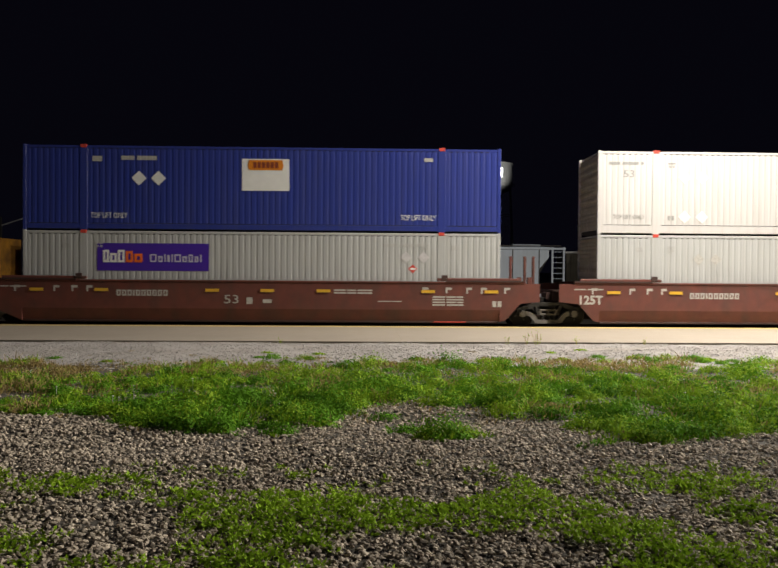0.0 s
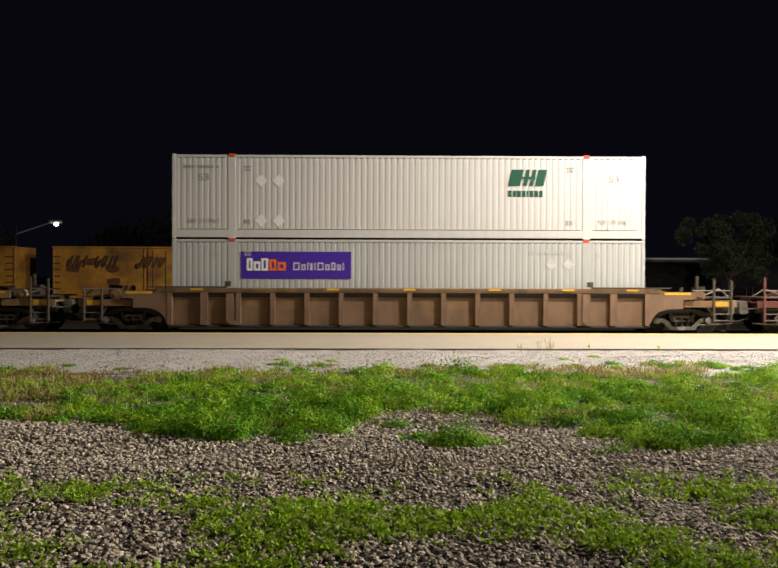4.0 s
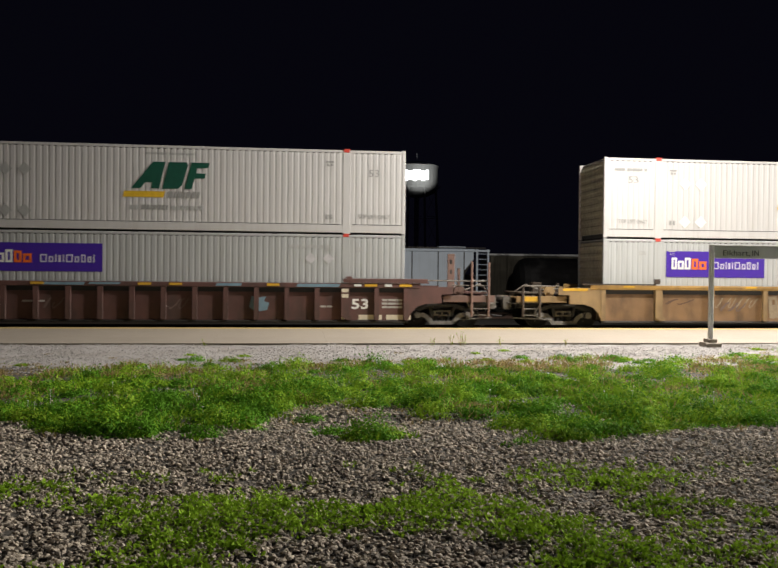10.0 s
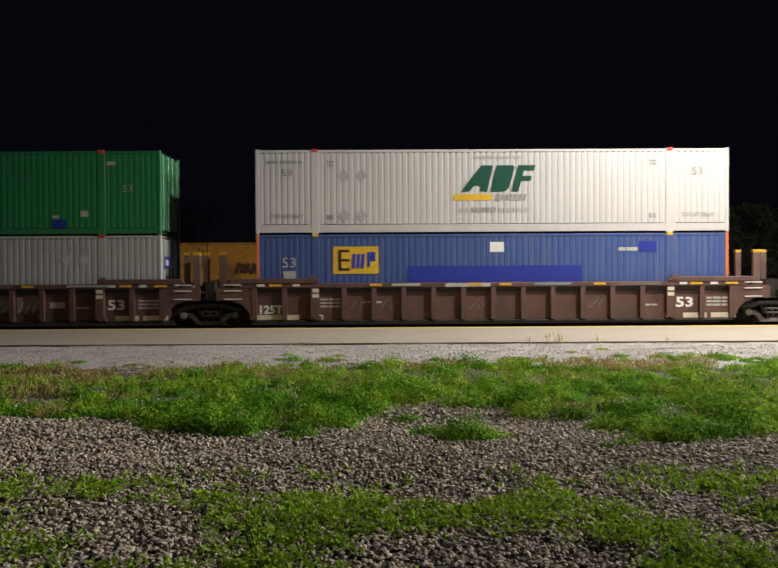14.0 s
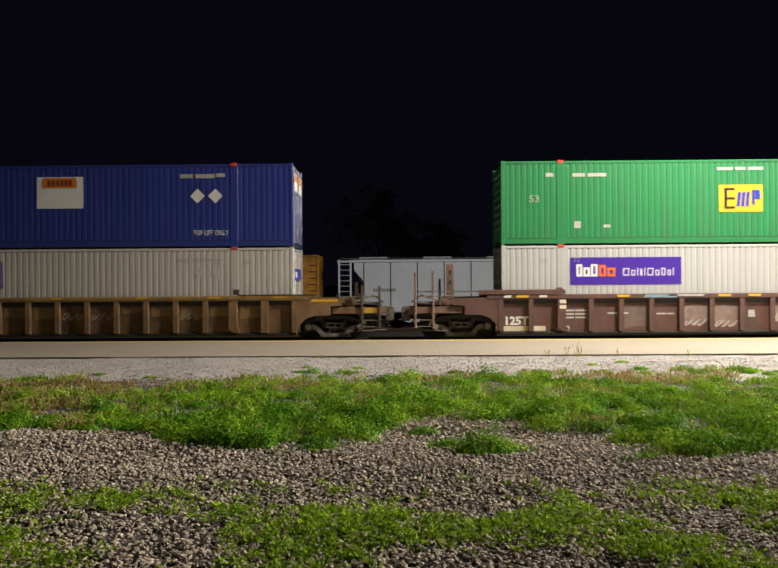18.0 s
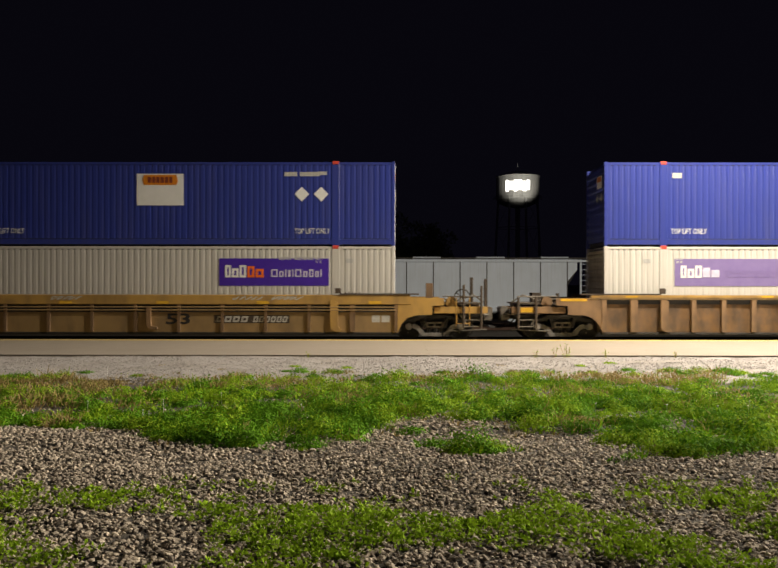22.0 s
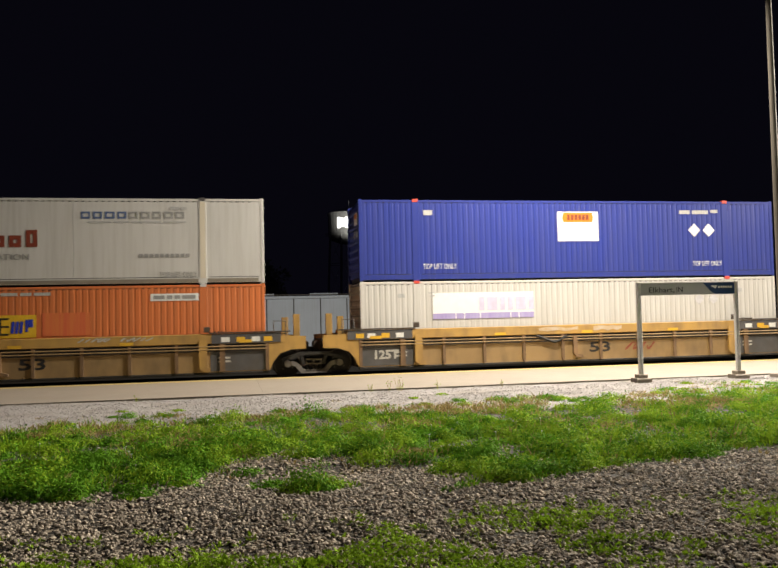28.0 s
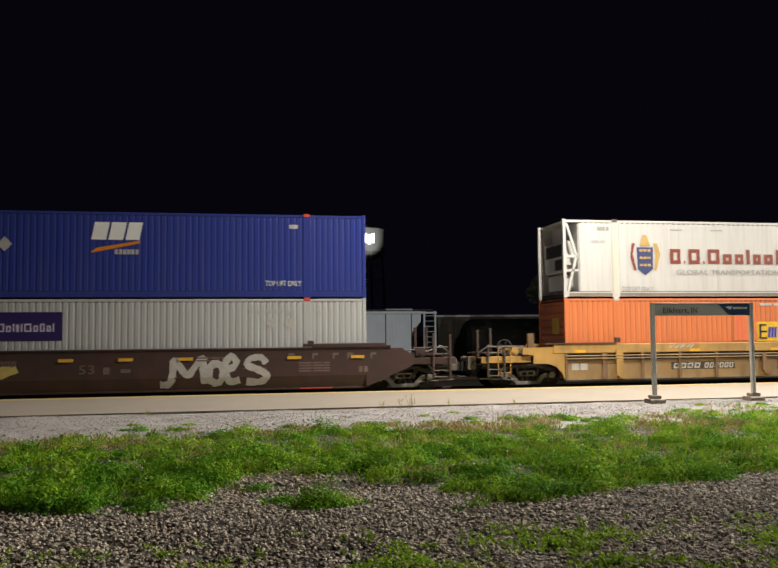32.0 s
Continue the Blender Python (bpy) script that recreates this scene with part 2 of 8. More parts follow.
M["logo_red"] = mat("brick_red_vinyl", (0.24, 0.052, 0.028), 0.45)
M["red_patch"] = mat("streaky_red_overspray", (0.66, 0.19, 0.058), 0.48, second=(0.62, 0.095, 0.05), amount=0.3, stretch=(6, 6, 0.25), scale=1.5)
M["crest_gold"] = mat("gold_vinyl", (0.55, 0.36, 0.12), 0.45)
M["reflector"] = mat("yellow_reflector_tape", (0.72, 0.42, 0.04), 0.35)
M["white_reflector"] = mat("white_reflector_tape", (0.75, 0.75, 0.72), 0.35)
M["graffiti_white"] = mat("chalky_spray_paint", (0.48, 0.47, 0.45), 0.7, second=(0.30, 0.28, 0.26), scale=5, amount=0.6)
M["faint_spray"] = mat("faint_grey_spray_paint", (0.17, 0.12, 0.105), 0.75, second=(0.11, 0.075, 0.065), scale=4, amount=0.7)
M["olive_spray"] = mat("faded_olive_spray_paint", (0.27, 0.25, 0.17), 0.75, second=(0.17, 0.13, 0.10), scale=5, amount=0.5)
M["greyed_spray"] = mat("greyed_pink_spray_paint", (0.27, 0.20, 0.185), 0.75, second=(0.15, 0.095, 0.085), scale=5, amount=0.5)
M["peeled_paint"] = mat("peeled_chalky_primer", (0.52, 0.43, 0.33), 0.75, second=(0.42, 0.27, 0.10), scale=4, amount=0.5)
M["pink_spray"] = mat("dusty_pink_spray_paint", (0.33, 0.17, 0.13), 0.75, second=(0.19, 0.10, 0.08), scale=6, amount=0.5)
M["rust_stain"] = mat("dark_rust_stain", (0.20, 0.085, 0.03), 0.85, second=(0.09, 0.045, 0.025), scale=5, amount=0.5)
M["chalk"] = mat("smeared_tan_chalk", (0.34, 0.28, 0.20), 0.8, second=(0.19, 0.14, 0.085), scale=9, amount=0.7)
M["graffiti_blue"] = mat("pale_blue_spray_paint", (0.20, 0.32, 0.40), 0.7, second=(0.14, 0.22, 0.28), scale=5)
M["graffiti_yellow"] = mat("yellow_spray_paint", (0.52, 0.42, 0.12), 0.7, second=(0.38, 0.30, 0.10), scale=5)
M["graffiti_dark"] = mat("dark_spray_paint", (0.09, 0.05, 0.035), 0.7, second=(0.14, 0.08, 0.04), scale=5)
M["concrete"] = mat("pale_concrete_platform", (0.295, 0.252, 0.202), 0.8, second=(0.258, 0.220, 0.174), scale=0.6, amount=0.6, dirt=(0.32, 0.28, 0.21), dirt_amount=0.3, dirt_scale=1.5, bump=0.12, bump_scale=120)
M["tactile"] = mat("yellow_tactile_strip", (0.50, 0.39, 0.14), 0.6, second=(0.42, 0.33, 0.13), scale=3)
M["limestone"] = mat("crushed_limestone_ground", (0.365, 0.34, 0.32), 0.9, second=(0.26, 0.24, 0.222), scale=14, amount=0.4, dirt=(0.20, 0.165, 0.12), dirt_amount=0.5, dirt_scale=0.9, bump=0.7, bump_scale=45)
M["soil"] = mat("dusty_gravel_soil", (0.092, 0.080, 0.064), 0.95, second=(0.048, 0.042, 0.034), scale=7, amount=0.5, bump=0.6, bump_scale=40)
M["ballast"] = mat("grey_brown_ballast_stone", (0.48, 0.41, 0.32), 0.85, second=(0.24, 0.20, 0.155), scale=9, island=0.5, bump=0.3, bump_scale=70)
M["pale_stone"] = mat("pale_limestone_chip", (0.39, 0.365, 0.345), 0.85, second=(0.29, 0.27, 0.252), scale=9, island=0.25, bump=0.3, bump_scale=70)
M["leaf"] = mat("bright_weed_leaf", (0.29, 0.455, 0.030), 0.7, second=(0.158, 0.275, 0.015), scale=1.1, amount=0.35, island=0.15, spec=0.05, thin=0.26)
M["leaf_deep"] = mat("deep_green_clover_leaf", (0.135, 0.315, 0.020), 0.7, second=(0.052, 0.145, 0.011), scale=1.1, amount=0.35, island=0.18, spec=0.05, thin=0.22)
M["leaf_dry"] = mat("dry_grass_blade", (0.362, 0.268, 0.113), 0.7, second=(0.259, 0.208, 0.073), scale=1.5, amount=0.6, island=0.35, spec=0.2, thin=0.3)
M["galvanised"] = mat("galvanised_sign_post", (0.60, 0.595, 0.585), 0.5, metal=0.25, second=(0.48, 0.475, 0.465), scale=12, bump=0.05)
M["sign_grey"] = mat("grey_sign_face", (0.390, 0.403, 0.403), 0.5, second=(0.351, 0.364, 0.364), scale=3)
M["sign_blue"] = mat("dark_blue_sign_face", (0.012, 0.05, 0.15), 0.5)
M["wood_pole"] = mat("weathered_lamp_pole", (0.13, 0.11, 0.085), 0.8, second=(0.08, 0.068, 0.05), scale=3, stretch=(6, 6, 0.4), bump=0.2)
M["hopper_grey"] = mat("pale_blue_grey_hopper_paint", (0.76, 0.85, 0.97), 0.55, second=(0.68, 0.77, 0.86), scale=1.2, dirt=(0.42, 0.43, 0.44), dirt_amount=0.2, **RUN)
M["boxcar_yellow"] = mat("rusty_yellow_boxcar_paint", (0.78, 0.38, 0.05), 0.6, second=(0.46, 0.20, 0.04), scale=2.6, dirt=(0.10, 0.055, 0.04), dirt_amount=0.95, dirt_stretch=(1, 1, 1.2), dirt_scale=0.55, bump=0.1)
M["dark_wagon"] = mat("dark_grimy_wagon_paint", (0.011, 0.010, 0.010), 0.8, second=(0.007, 0.0065, 0.0065), scale=2)
M["olive_wagon"] = mat("weathered_olive_grey_wagon_paint", (0.15, 0.135, 0.10), 0.8, second=(0.09, 0.082, 0.065), scale=0.9, dirt=(0.05, 0.04, 0.03), dirt_amount=0.6, **RUN)
M["tower_steel"] = mat("pale_tank_paint", (0.45, 0.45, 0.44), 0.6, second=(0.36, 0.36, 0.36), scale=0.3)
M["tower_glow"] = mat("lit_tank_lettering", (1.0, 1.0, 0.97), 0.5, glow=2.2)
M["lamp_glow"] = mat("lamp_lens", (1.0, 0.95, 0.88), 0.4, glow=30.0)
M["far_leaf"] = mat("dark_night_foliage", (0.062, 0.078, 0.033), 0.7, second=(0.038, 0.048, 0.02), scale=0.6, island=0.4)
M["bark"] = mat("dark_bark", (0.07, 0.055, 0.04), 0.9, scale=4, bump=0.3)
M["rod"] = mat("dull_door_hardware", (0.35, 0.35, 0.34), 0.5, metal=0.3)

# ---- mesh helpers ----


class Shape:
    """Collects boxes, prisms and tubes into one mesh."""

    def __init__(self):
        self.v, self.f = [], []

    def add(self, v, f):
        n = len(self.v)
        self.v += [tuple(p) for p in v]
        self.f += [tuple(i + n for i in q) for q in f]
        return self

    def box(self, x0, x1, y0, y1, z0, z1):
        return self.add([(x0, y0, z0), (x1, y0, z0), (x1, y1, z0), (x0, y1, z0), (x0, y0, z1), (x1, y0, z1), (x1, y1, z1), (x0, y1, z1)],
                        [(3, 2, 1, 0), (4, 5, 6, 7), (0, 1, 5, 4), (1, 2, 6, 5), (2, 3, 7, 6), (3, 0, 4, 7)])

    def cham(self, x0, x1, y0, y1, z0, z1, c=0.01):
        """A box whose edges along its longest side are chamfered."""
        d = (x1 - x0, y1 - y0, z1 - z0)
        k = d.index(max(d))
        lo, hi = (x0, y0, z0), (x1, y1, z1)
        a, b = [i for i in range(3) if i != k]
        ring = [(lo[a] + c, lo[b]), (hi[a] - c, lo[b]), (hi[a], lo[b] + c), (hi[a], hi[b] - c), (hi[a] - c, hi[b]), (lo[a] + c, hi[b]), (lo[a], hi[b] - c), (lo[a], lo[b] + c)]
        if k == 1:
            ring.reverse()
        vs = []
        for e in (lo[k], hi[k]):
            for p, q in ring:
                w = [0, 0, 0]
                w[k], w[a], w[b] = e, p, q
                vs.append(w)
        fs = [(i, (i + 1) % 8, 8 + (i + 1) % 8, 8 + i) for i in range(8)] + [tuple(range(7, -1, -1)), tuple(range(8, 16))]
        return self.add(vs, fs)

    def prism(self, ring, y0, y1):
        """A ring of (x, z), anticlockwise as seen from -y, from y0 to y1."""
        n = len(ring)
        vs = [(x, y0, z) for x, z in ring] + [(x, y1, z) for x, z in ring]
        fs = [tuple(range(n)), tuple(range(2 * n - 1, n - 1, -1))] + [(i, n + i, n + (i + 1) % n, (i + 1) % n) for i in range(n)]
        return self.add(vs, fs)

    def tube(self, a, b, r, n=8, r2=None):
        a, b = Vector(a), Vector(b)
        d = (b - a).normalized()
        s = d.orthogonal().normalized()
        t = d.cross(s)
        r2 = r if r2 is None else r2
        vs = []
        for c, rr in ((a, r), (b, r2)):
            for i in range(n):
                w = 2 * math.pi * i / n
                vs.append(c + (s * math.cos(w) + t * math.sin(w)) * rr)
        fs = [(i, (i + 1) % n, n + (i + 1) % n, n + i) for i in range(n)] + [tuple(range(n - 1, -1, -1)), tuple(range(n, 2 * n))]
        return self.add(vs, fs)

    def rope(self, pts, r, n=6):
        """A bent round bar through the points."""
        pts = [Vector(p) for p in pts]
        vs, fs = [], []
        for j, c in enumerate(pts):
            d = (pts[min(j + 1, len(pts) - 1)] - pts[max(j - 1, 0)]).normalized()
            s = Vector((0, 0, 1)).cross(d)
            s = s.normalized() if s.length > 0.05 else Vector((1, 0, 0))
            t = d.cross(s)
            vs += [c + (s * math.cos(2 * math.pi * i / n) + t * math.sin(2 * math.pi * i / n)) * r for i in range(n)]
        for j in range(len(pts) - 1):
            fs += [(j * n + i, j * n + (i + 1) % n, (j + 1) * n + (i + 1) % n, (j + 1) * n + i) for i in range(n)]
        m = (len(pts) - 1) * n
        fs += [tuple(range(n - 1, -1, -1)), tuple(range(m, m + n))]
        return self.add(vs, fs)

    def lathe(self, prof, n=10):
        """A round body about z, from (radius, height) pairs."""
        vs = [(q * math.cos(2 * math.pi * i / n), q * math.sin(2 * math.pi * i / n), z) for q, z in prof for i in range(n)]
        m = len(prof)
        fs = [(j * n + i, j * n + (i + 1) % n, (j + 1) * n + (i + 1) % n, (j + 1) * n + i) for j in range(m - 1) for i in range(n)]
        fs += [tuple(range(n - 1, -1, -1)), tuple(range((m - 1) * n, m * n))]
        return self.add(vs, fs)

    def mesh(self, name):
        me = bpy.data.meshes.new(name)
        me.from_pydata(self.v, [], self.f)
        me.update()
        return me


def part(name, shape, material, parent, label=""):
    me = shape if isinstance(shape, bpy.types.Mesh) else shape.mesh(name)
    if not me.materials:
        me.materials.append(M[material] if isinstance(material, str) else material)
    ob = new(name, me)
    ob.parent = parent
    if label:
        ob["label"] = label
    return ob


def thing(name, label, category, at=(0, 0, 0), group="", kind="", turn=0):
    ob = new(name)
    ob.empty_display_size = 0.3
    ob.matrix_world = pose(*at, 0, 0, turn)
    return tagged(ob, label, category, group, kind)


def solid(name, shape, material, label, category="", kind="", group="", at=(0, 0, 0), turn=0):
    me = shape.mesh(name)
    me.materials.append(M[material])
    ob = new(name, me)
    ob.matrix_world = pose(*at, 0, 0, turn)
    return tagged(ob, label, category, group, kind)


WORDS = {}


def word(text, height, material, parent, x, y, z, width=None, name="lettering", depth=0.0015, bold=0.0):
    """A word on a face that looks to -y, centred on x, its foot at z."""
    key = (text, height, material, width, bold)
    if key not in WORDS:
        cu = bpy.data.curves.new("word", "FONT")
        cu.body, cu.size, cu.align_x, cu.extrude, cu.resolution_u, cu.offset = text, height / 0.73, "CENTER", depth, 2, bold
        tmp = new("word", cu)
        bpy.context.view_layer.update()
        me = bpy.data.meshes.new_from_object(tmp)
        bpy.data.objects.remove(tmp)
        if width:
            xs = [v.co.x for v in me.vertices]
            me.transform(Matrix.Diagonal((width / (max(xs) - min(xs)), 1, 1, 1)))
        me.transform(pose(0, 0, 0, 90, 0, 0))
        me.materials.append(M[material])
        me.name = name
        WORDS[key] = me
    ob = new(name, WORDS[key])
    ob.parent = parent
    ob.location = (x, y, z)
    return ob


def decal(name, parent, material, x0, x1, z0, z1, y, label="", slant=0.0, thick=0.003):
    """A thin flat patch on a face that looks to -y."""
    s = Shape().prism([(x0, z0), (x1, z0), (x1 + slant, z1), (x0 + slant, z1)], y - thick, y)
    return part(name, s, material, parent, label)


def bars(name, parent, material, x0, x1, z0, z1, y, pieces, gap=0.25, slant=0.0, label="", thick=0.003, tops=None, hollow=0.0):
    """A row of plain bars, each a part: writing that stands for no letters. tops: the share of the height that each one has. hollow: the
    stroke of bars that are open frames."""
    total = sum(pieces) + gap * (len(pieces) - 1)
    k, x = (x1 - x0) / total, x0
    for i, w in enumerate(pieces):
        zt = z0 + (z1 - z0) * (tops[i] if tops else 1.0)
        x2 = x + w * k

        def lean(z):
            return slant * (z - z0) / (zt - z0)

        def quad(a, b, lo, hi):
            return [(a + lean(lo), lo), (b + lean(lo), lo), (b + lean(hi), hi), (a + lean(hi), hi)]
        s = Shape()
        if hollow and x2 - x > 2.4 * hollow and zt - z0 > 2.4 * hollow:
            for ring in (quad(x, x + hollow, z0, zt), quad(x2 - hollow, x2, z0, zt), quad(x + hollow, x2 - hollow, z0, z0 + hollow), quad(x + hollow, x2 - hollow, zt - hollow, zt)):
                s.prism(ring, y - thick, y)
        else:
            s.prism(quad(x, x2, z0, zt), y - thick, y)
        part(name, s, material, parent, label)
        x += (w + gap) * k

# ---- the ground, the platform and the tracks ----
TRACK_Y = 29.43
YARD_Y = 53.5
YARD_Z = -0.85


def ground_height(y):
    if y < 21.55:
        return -0.10
    if y < 27.55:
        return -0.30
    if y < 33:
        return -0.32
    return max(YARD_Z - 0.2, -0.32 - (y - 33) * 0.12)


def ground_sheet():
    xs = [-1500, -300, -80, -40, -25] + [-20 + i * 1.0 for i in range(46)] + [32, 45, 80, 300, 1500]
    ys = [-1500, -200, -60, -20, -8, 0] + [2 + i * 0.7 for i in range(28)] + [21.5, 21.6, 27.5, 27.6, 28.0, 31.6, 33, 35, 38, 45, 60, 100, 200, 500, 1800]
    vs, fs = [], []
    for y in ys:
        for x in xs:
            z = ground_height(y)
            if -22 < x < 30 and 1 < y < 21.2:
                z += 0.05 * noise.noise((x * 0.5, y * 0.6, 0)) + 0.02 * noise.noise((x * 2, y * 2, 3))
            vs.append((x, y, z))
    w = len(xs)
    for j in range(len(ys) - 1):
        for i in range(w - 1):
            fs.append((j * w + i, j * w + i + 1, (j + 1) * w + i + 1, (j + 1) * w + i))
    s = Shape().add(vs, fs)
    return solid("ground", s, "soil", "dusty grey-brown gravel ground reaching to the horizon", "ground", "structure")


ground_sheet()


def limestone_strip():
    vs, fs = [], []
    n = 140
    for i in range(n + 1):
        x = -24 + i * 52 / n
        a = 16.9 + 0.9 * noise.noise((x * 0.35, 1.7, 0)) + 0.4 * noise.noise((x * 1.3, 5.7, 0))
        for k in range(9):
            y = a + (21.74 - a) * k / 8
            z = -0.10 + 0.05 * noise.noise((x * 0.5, y * 0.6, 0)) * (y < 21.2) + 0.02 * noise.noise((x * 2, y * 2, 3)) + 0.015 + 0.085 * (k / 8)
            vs.append((x, y, z - (0.08 if k == 0 else 0)))
    for i in range(n):
        for k in range(8):
            fs.append((i * 9 + k, (i + 1) * 9 + k, (i + 1) * 9 + k + 1, i * 9 + k + 1))
    return solid("limestone_strip", Shape().add(vs, fs), "limestone", "strip of pale crushed limestone along the platform", "gravel", "structure")


limestone_strip()

platform = thing("platform", "long low pale concrete railway platform with a yellow edge strip", "platform", kind="structure")
SLAB = 3.05
edge = Shape().box(-60, 75, 21.79, 27.76, -0.33, -0.02)
part("platform_base", edge, "concrete", platform)
slab_mesh = Shape().cham(0.0006, SLAB - 0.0006, 21.77, 27.16, -0.02, 0.044, 0.001).mesh("slab")
strip_mesh = Shape().cham(0.002, SLAB - 0.002, 27.165, 27.785, -0.02, 0.048, 0.01).mesh("tactile_strip")
slab_mesh.materials.append(M["concrete"])
strip_mesh.materials.append(M["tactile"])
for i in range(44):
    for me in (slab_mesh, strip_mesh):
        ob = part(me.name, me, None, platform)
        ob.location = (-60 + i * SLAB, 0, 0)


def track(name, y, z, x0, x1, label):
    tr = thing(name, label, "track", (0, y, z), kind="structure")
    for sy in (-0.755, 0.755):
        s = Shape()
        prof = [(-0.07, -0.175), (0.07, -0.175), (0.07, -0.16), (0.01, -0.14), (0.01, -0.05), (0.036, -0.04), (0.036, -0.006), (0.028, 0.0), (-0.028, 0.0), (-0.036, -0.006), (-0.036, -0.04), (-0.01, -0.05), (-0.01, -0.14), (-0.07, -0.16)]
        m = len(prof)
        s.add([(x, sy + a, b) for x in (x0, x1) for a, b in prof], [(i, m + i, m + (i + 1) % m, (i + 1) % m)[::-1] for i in range(m)] + [tuple(range(m))[::-1], tuple(range(m, 2 * m))])
        part("rail", s, "rail_steel", tr)
    s = Shape()
    x = x0
    while x < x1:
        s.box(x, x + 0.23, -1.3, 1.3, -0.33, -0.176)
        x += 0.55
    part("sleepers", s, "bark", tr)["kind"] = "stuff"
    return tr


track("main_track", TRACK_Y, 0.0, -60, 75, "main railway track on dark ballast beside the platform")
track("yard_track", YARD_Y, YARD_Z, -70, 75, "yard railway track behind the main line")

# ---- containers ----
L = 16.154
HALF = L / 2
W2 = 1.295
H = 2.862
FACE = -W2 - 0.003
MESHES = {}


def cached(key, make):
    if key not in MESHES:
        MESHES[key] = make()
    return MESHES[key]


def corrugated(x0, x1, z0, z1, y_out, y_in, pitch=0.2055, end=False):
    """A wall of upright trapezoid ribs."""
    s = Shape()
    n = max(1, round((x1 - x0) / pitch))
    p = (x1 - x0) / n
    xs = []
    for i in range(n):
        a = x0 + i * p
        xs += [(a, y_out), (a + p * 0.60, y_out), (a + p * 0.70, y_in), (a + p * 0.88, y_in)]
    xs.append((x1, y_out))
    vs = [(x, y, z) for z in (z0, z1) for x, y in xs]
    m = len(xs)
    fs = [(i, i + 1, m + i + 1, m + i) for i in range(m - 1)]
    if y_out > y_in:
        fs = [tuple(reversed(f)) for f in fs]
    return s.add(vs, fs)


def front_wall():
    """The closed end, towards -x, with lying ribs."""
    ring = [(-HALF + 0.08, 0.16), (-HALF + 0.05, 0.16)]
    for i in range(9):
        z = 0.3 + i * 0.27
        ring += [(-HALF + 0.05, z), (-HALF + 0.012, z + 0.04), (-HALF + 0.012, z + 0.13), (-HALF + 0.05, z + 0.17)]
    ring += [(-HALF + 0.05, H - 0.12), (-HALF + 0.08, H - 0.12)]
    return Shape().prism(ring[::-1], -W2 + 0.11, W2 - 0.11)


def door_leaf(y0, y1):
    s = Shape().box(HALF - 0.07, HALF - 0.03, y0, y1, 0.17, H - 0.13)
    for z in (0.45, 1.15, 1.85, 2.45):
        s.box(HALF - 0.03, HALF - 0.012, y0 + 0.06, y1 - 0.06, z, z + 0.10)
    return s


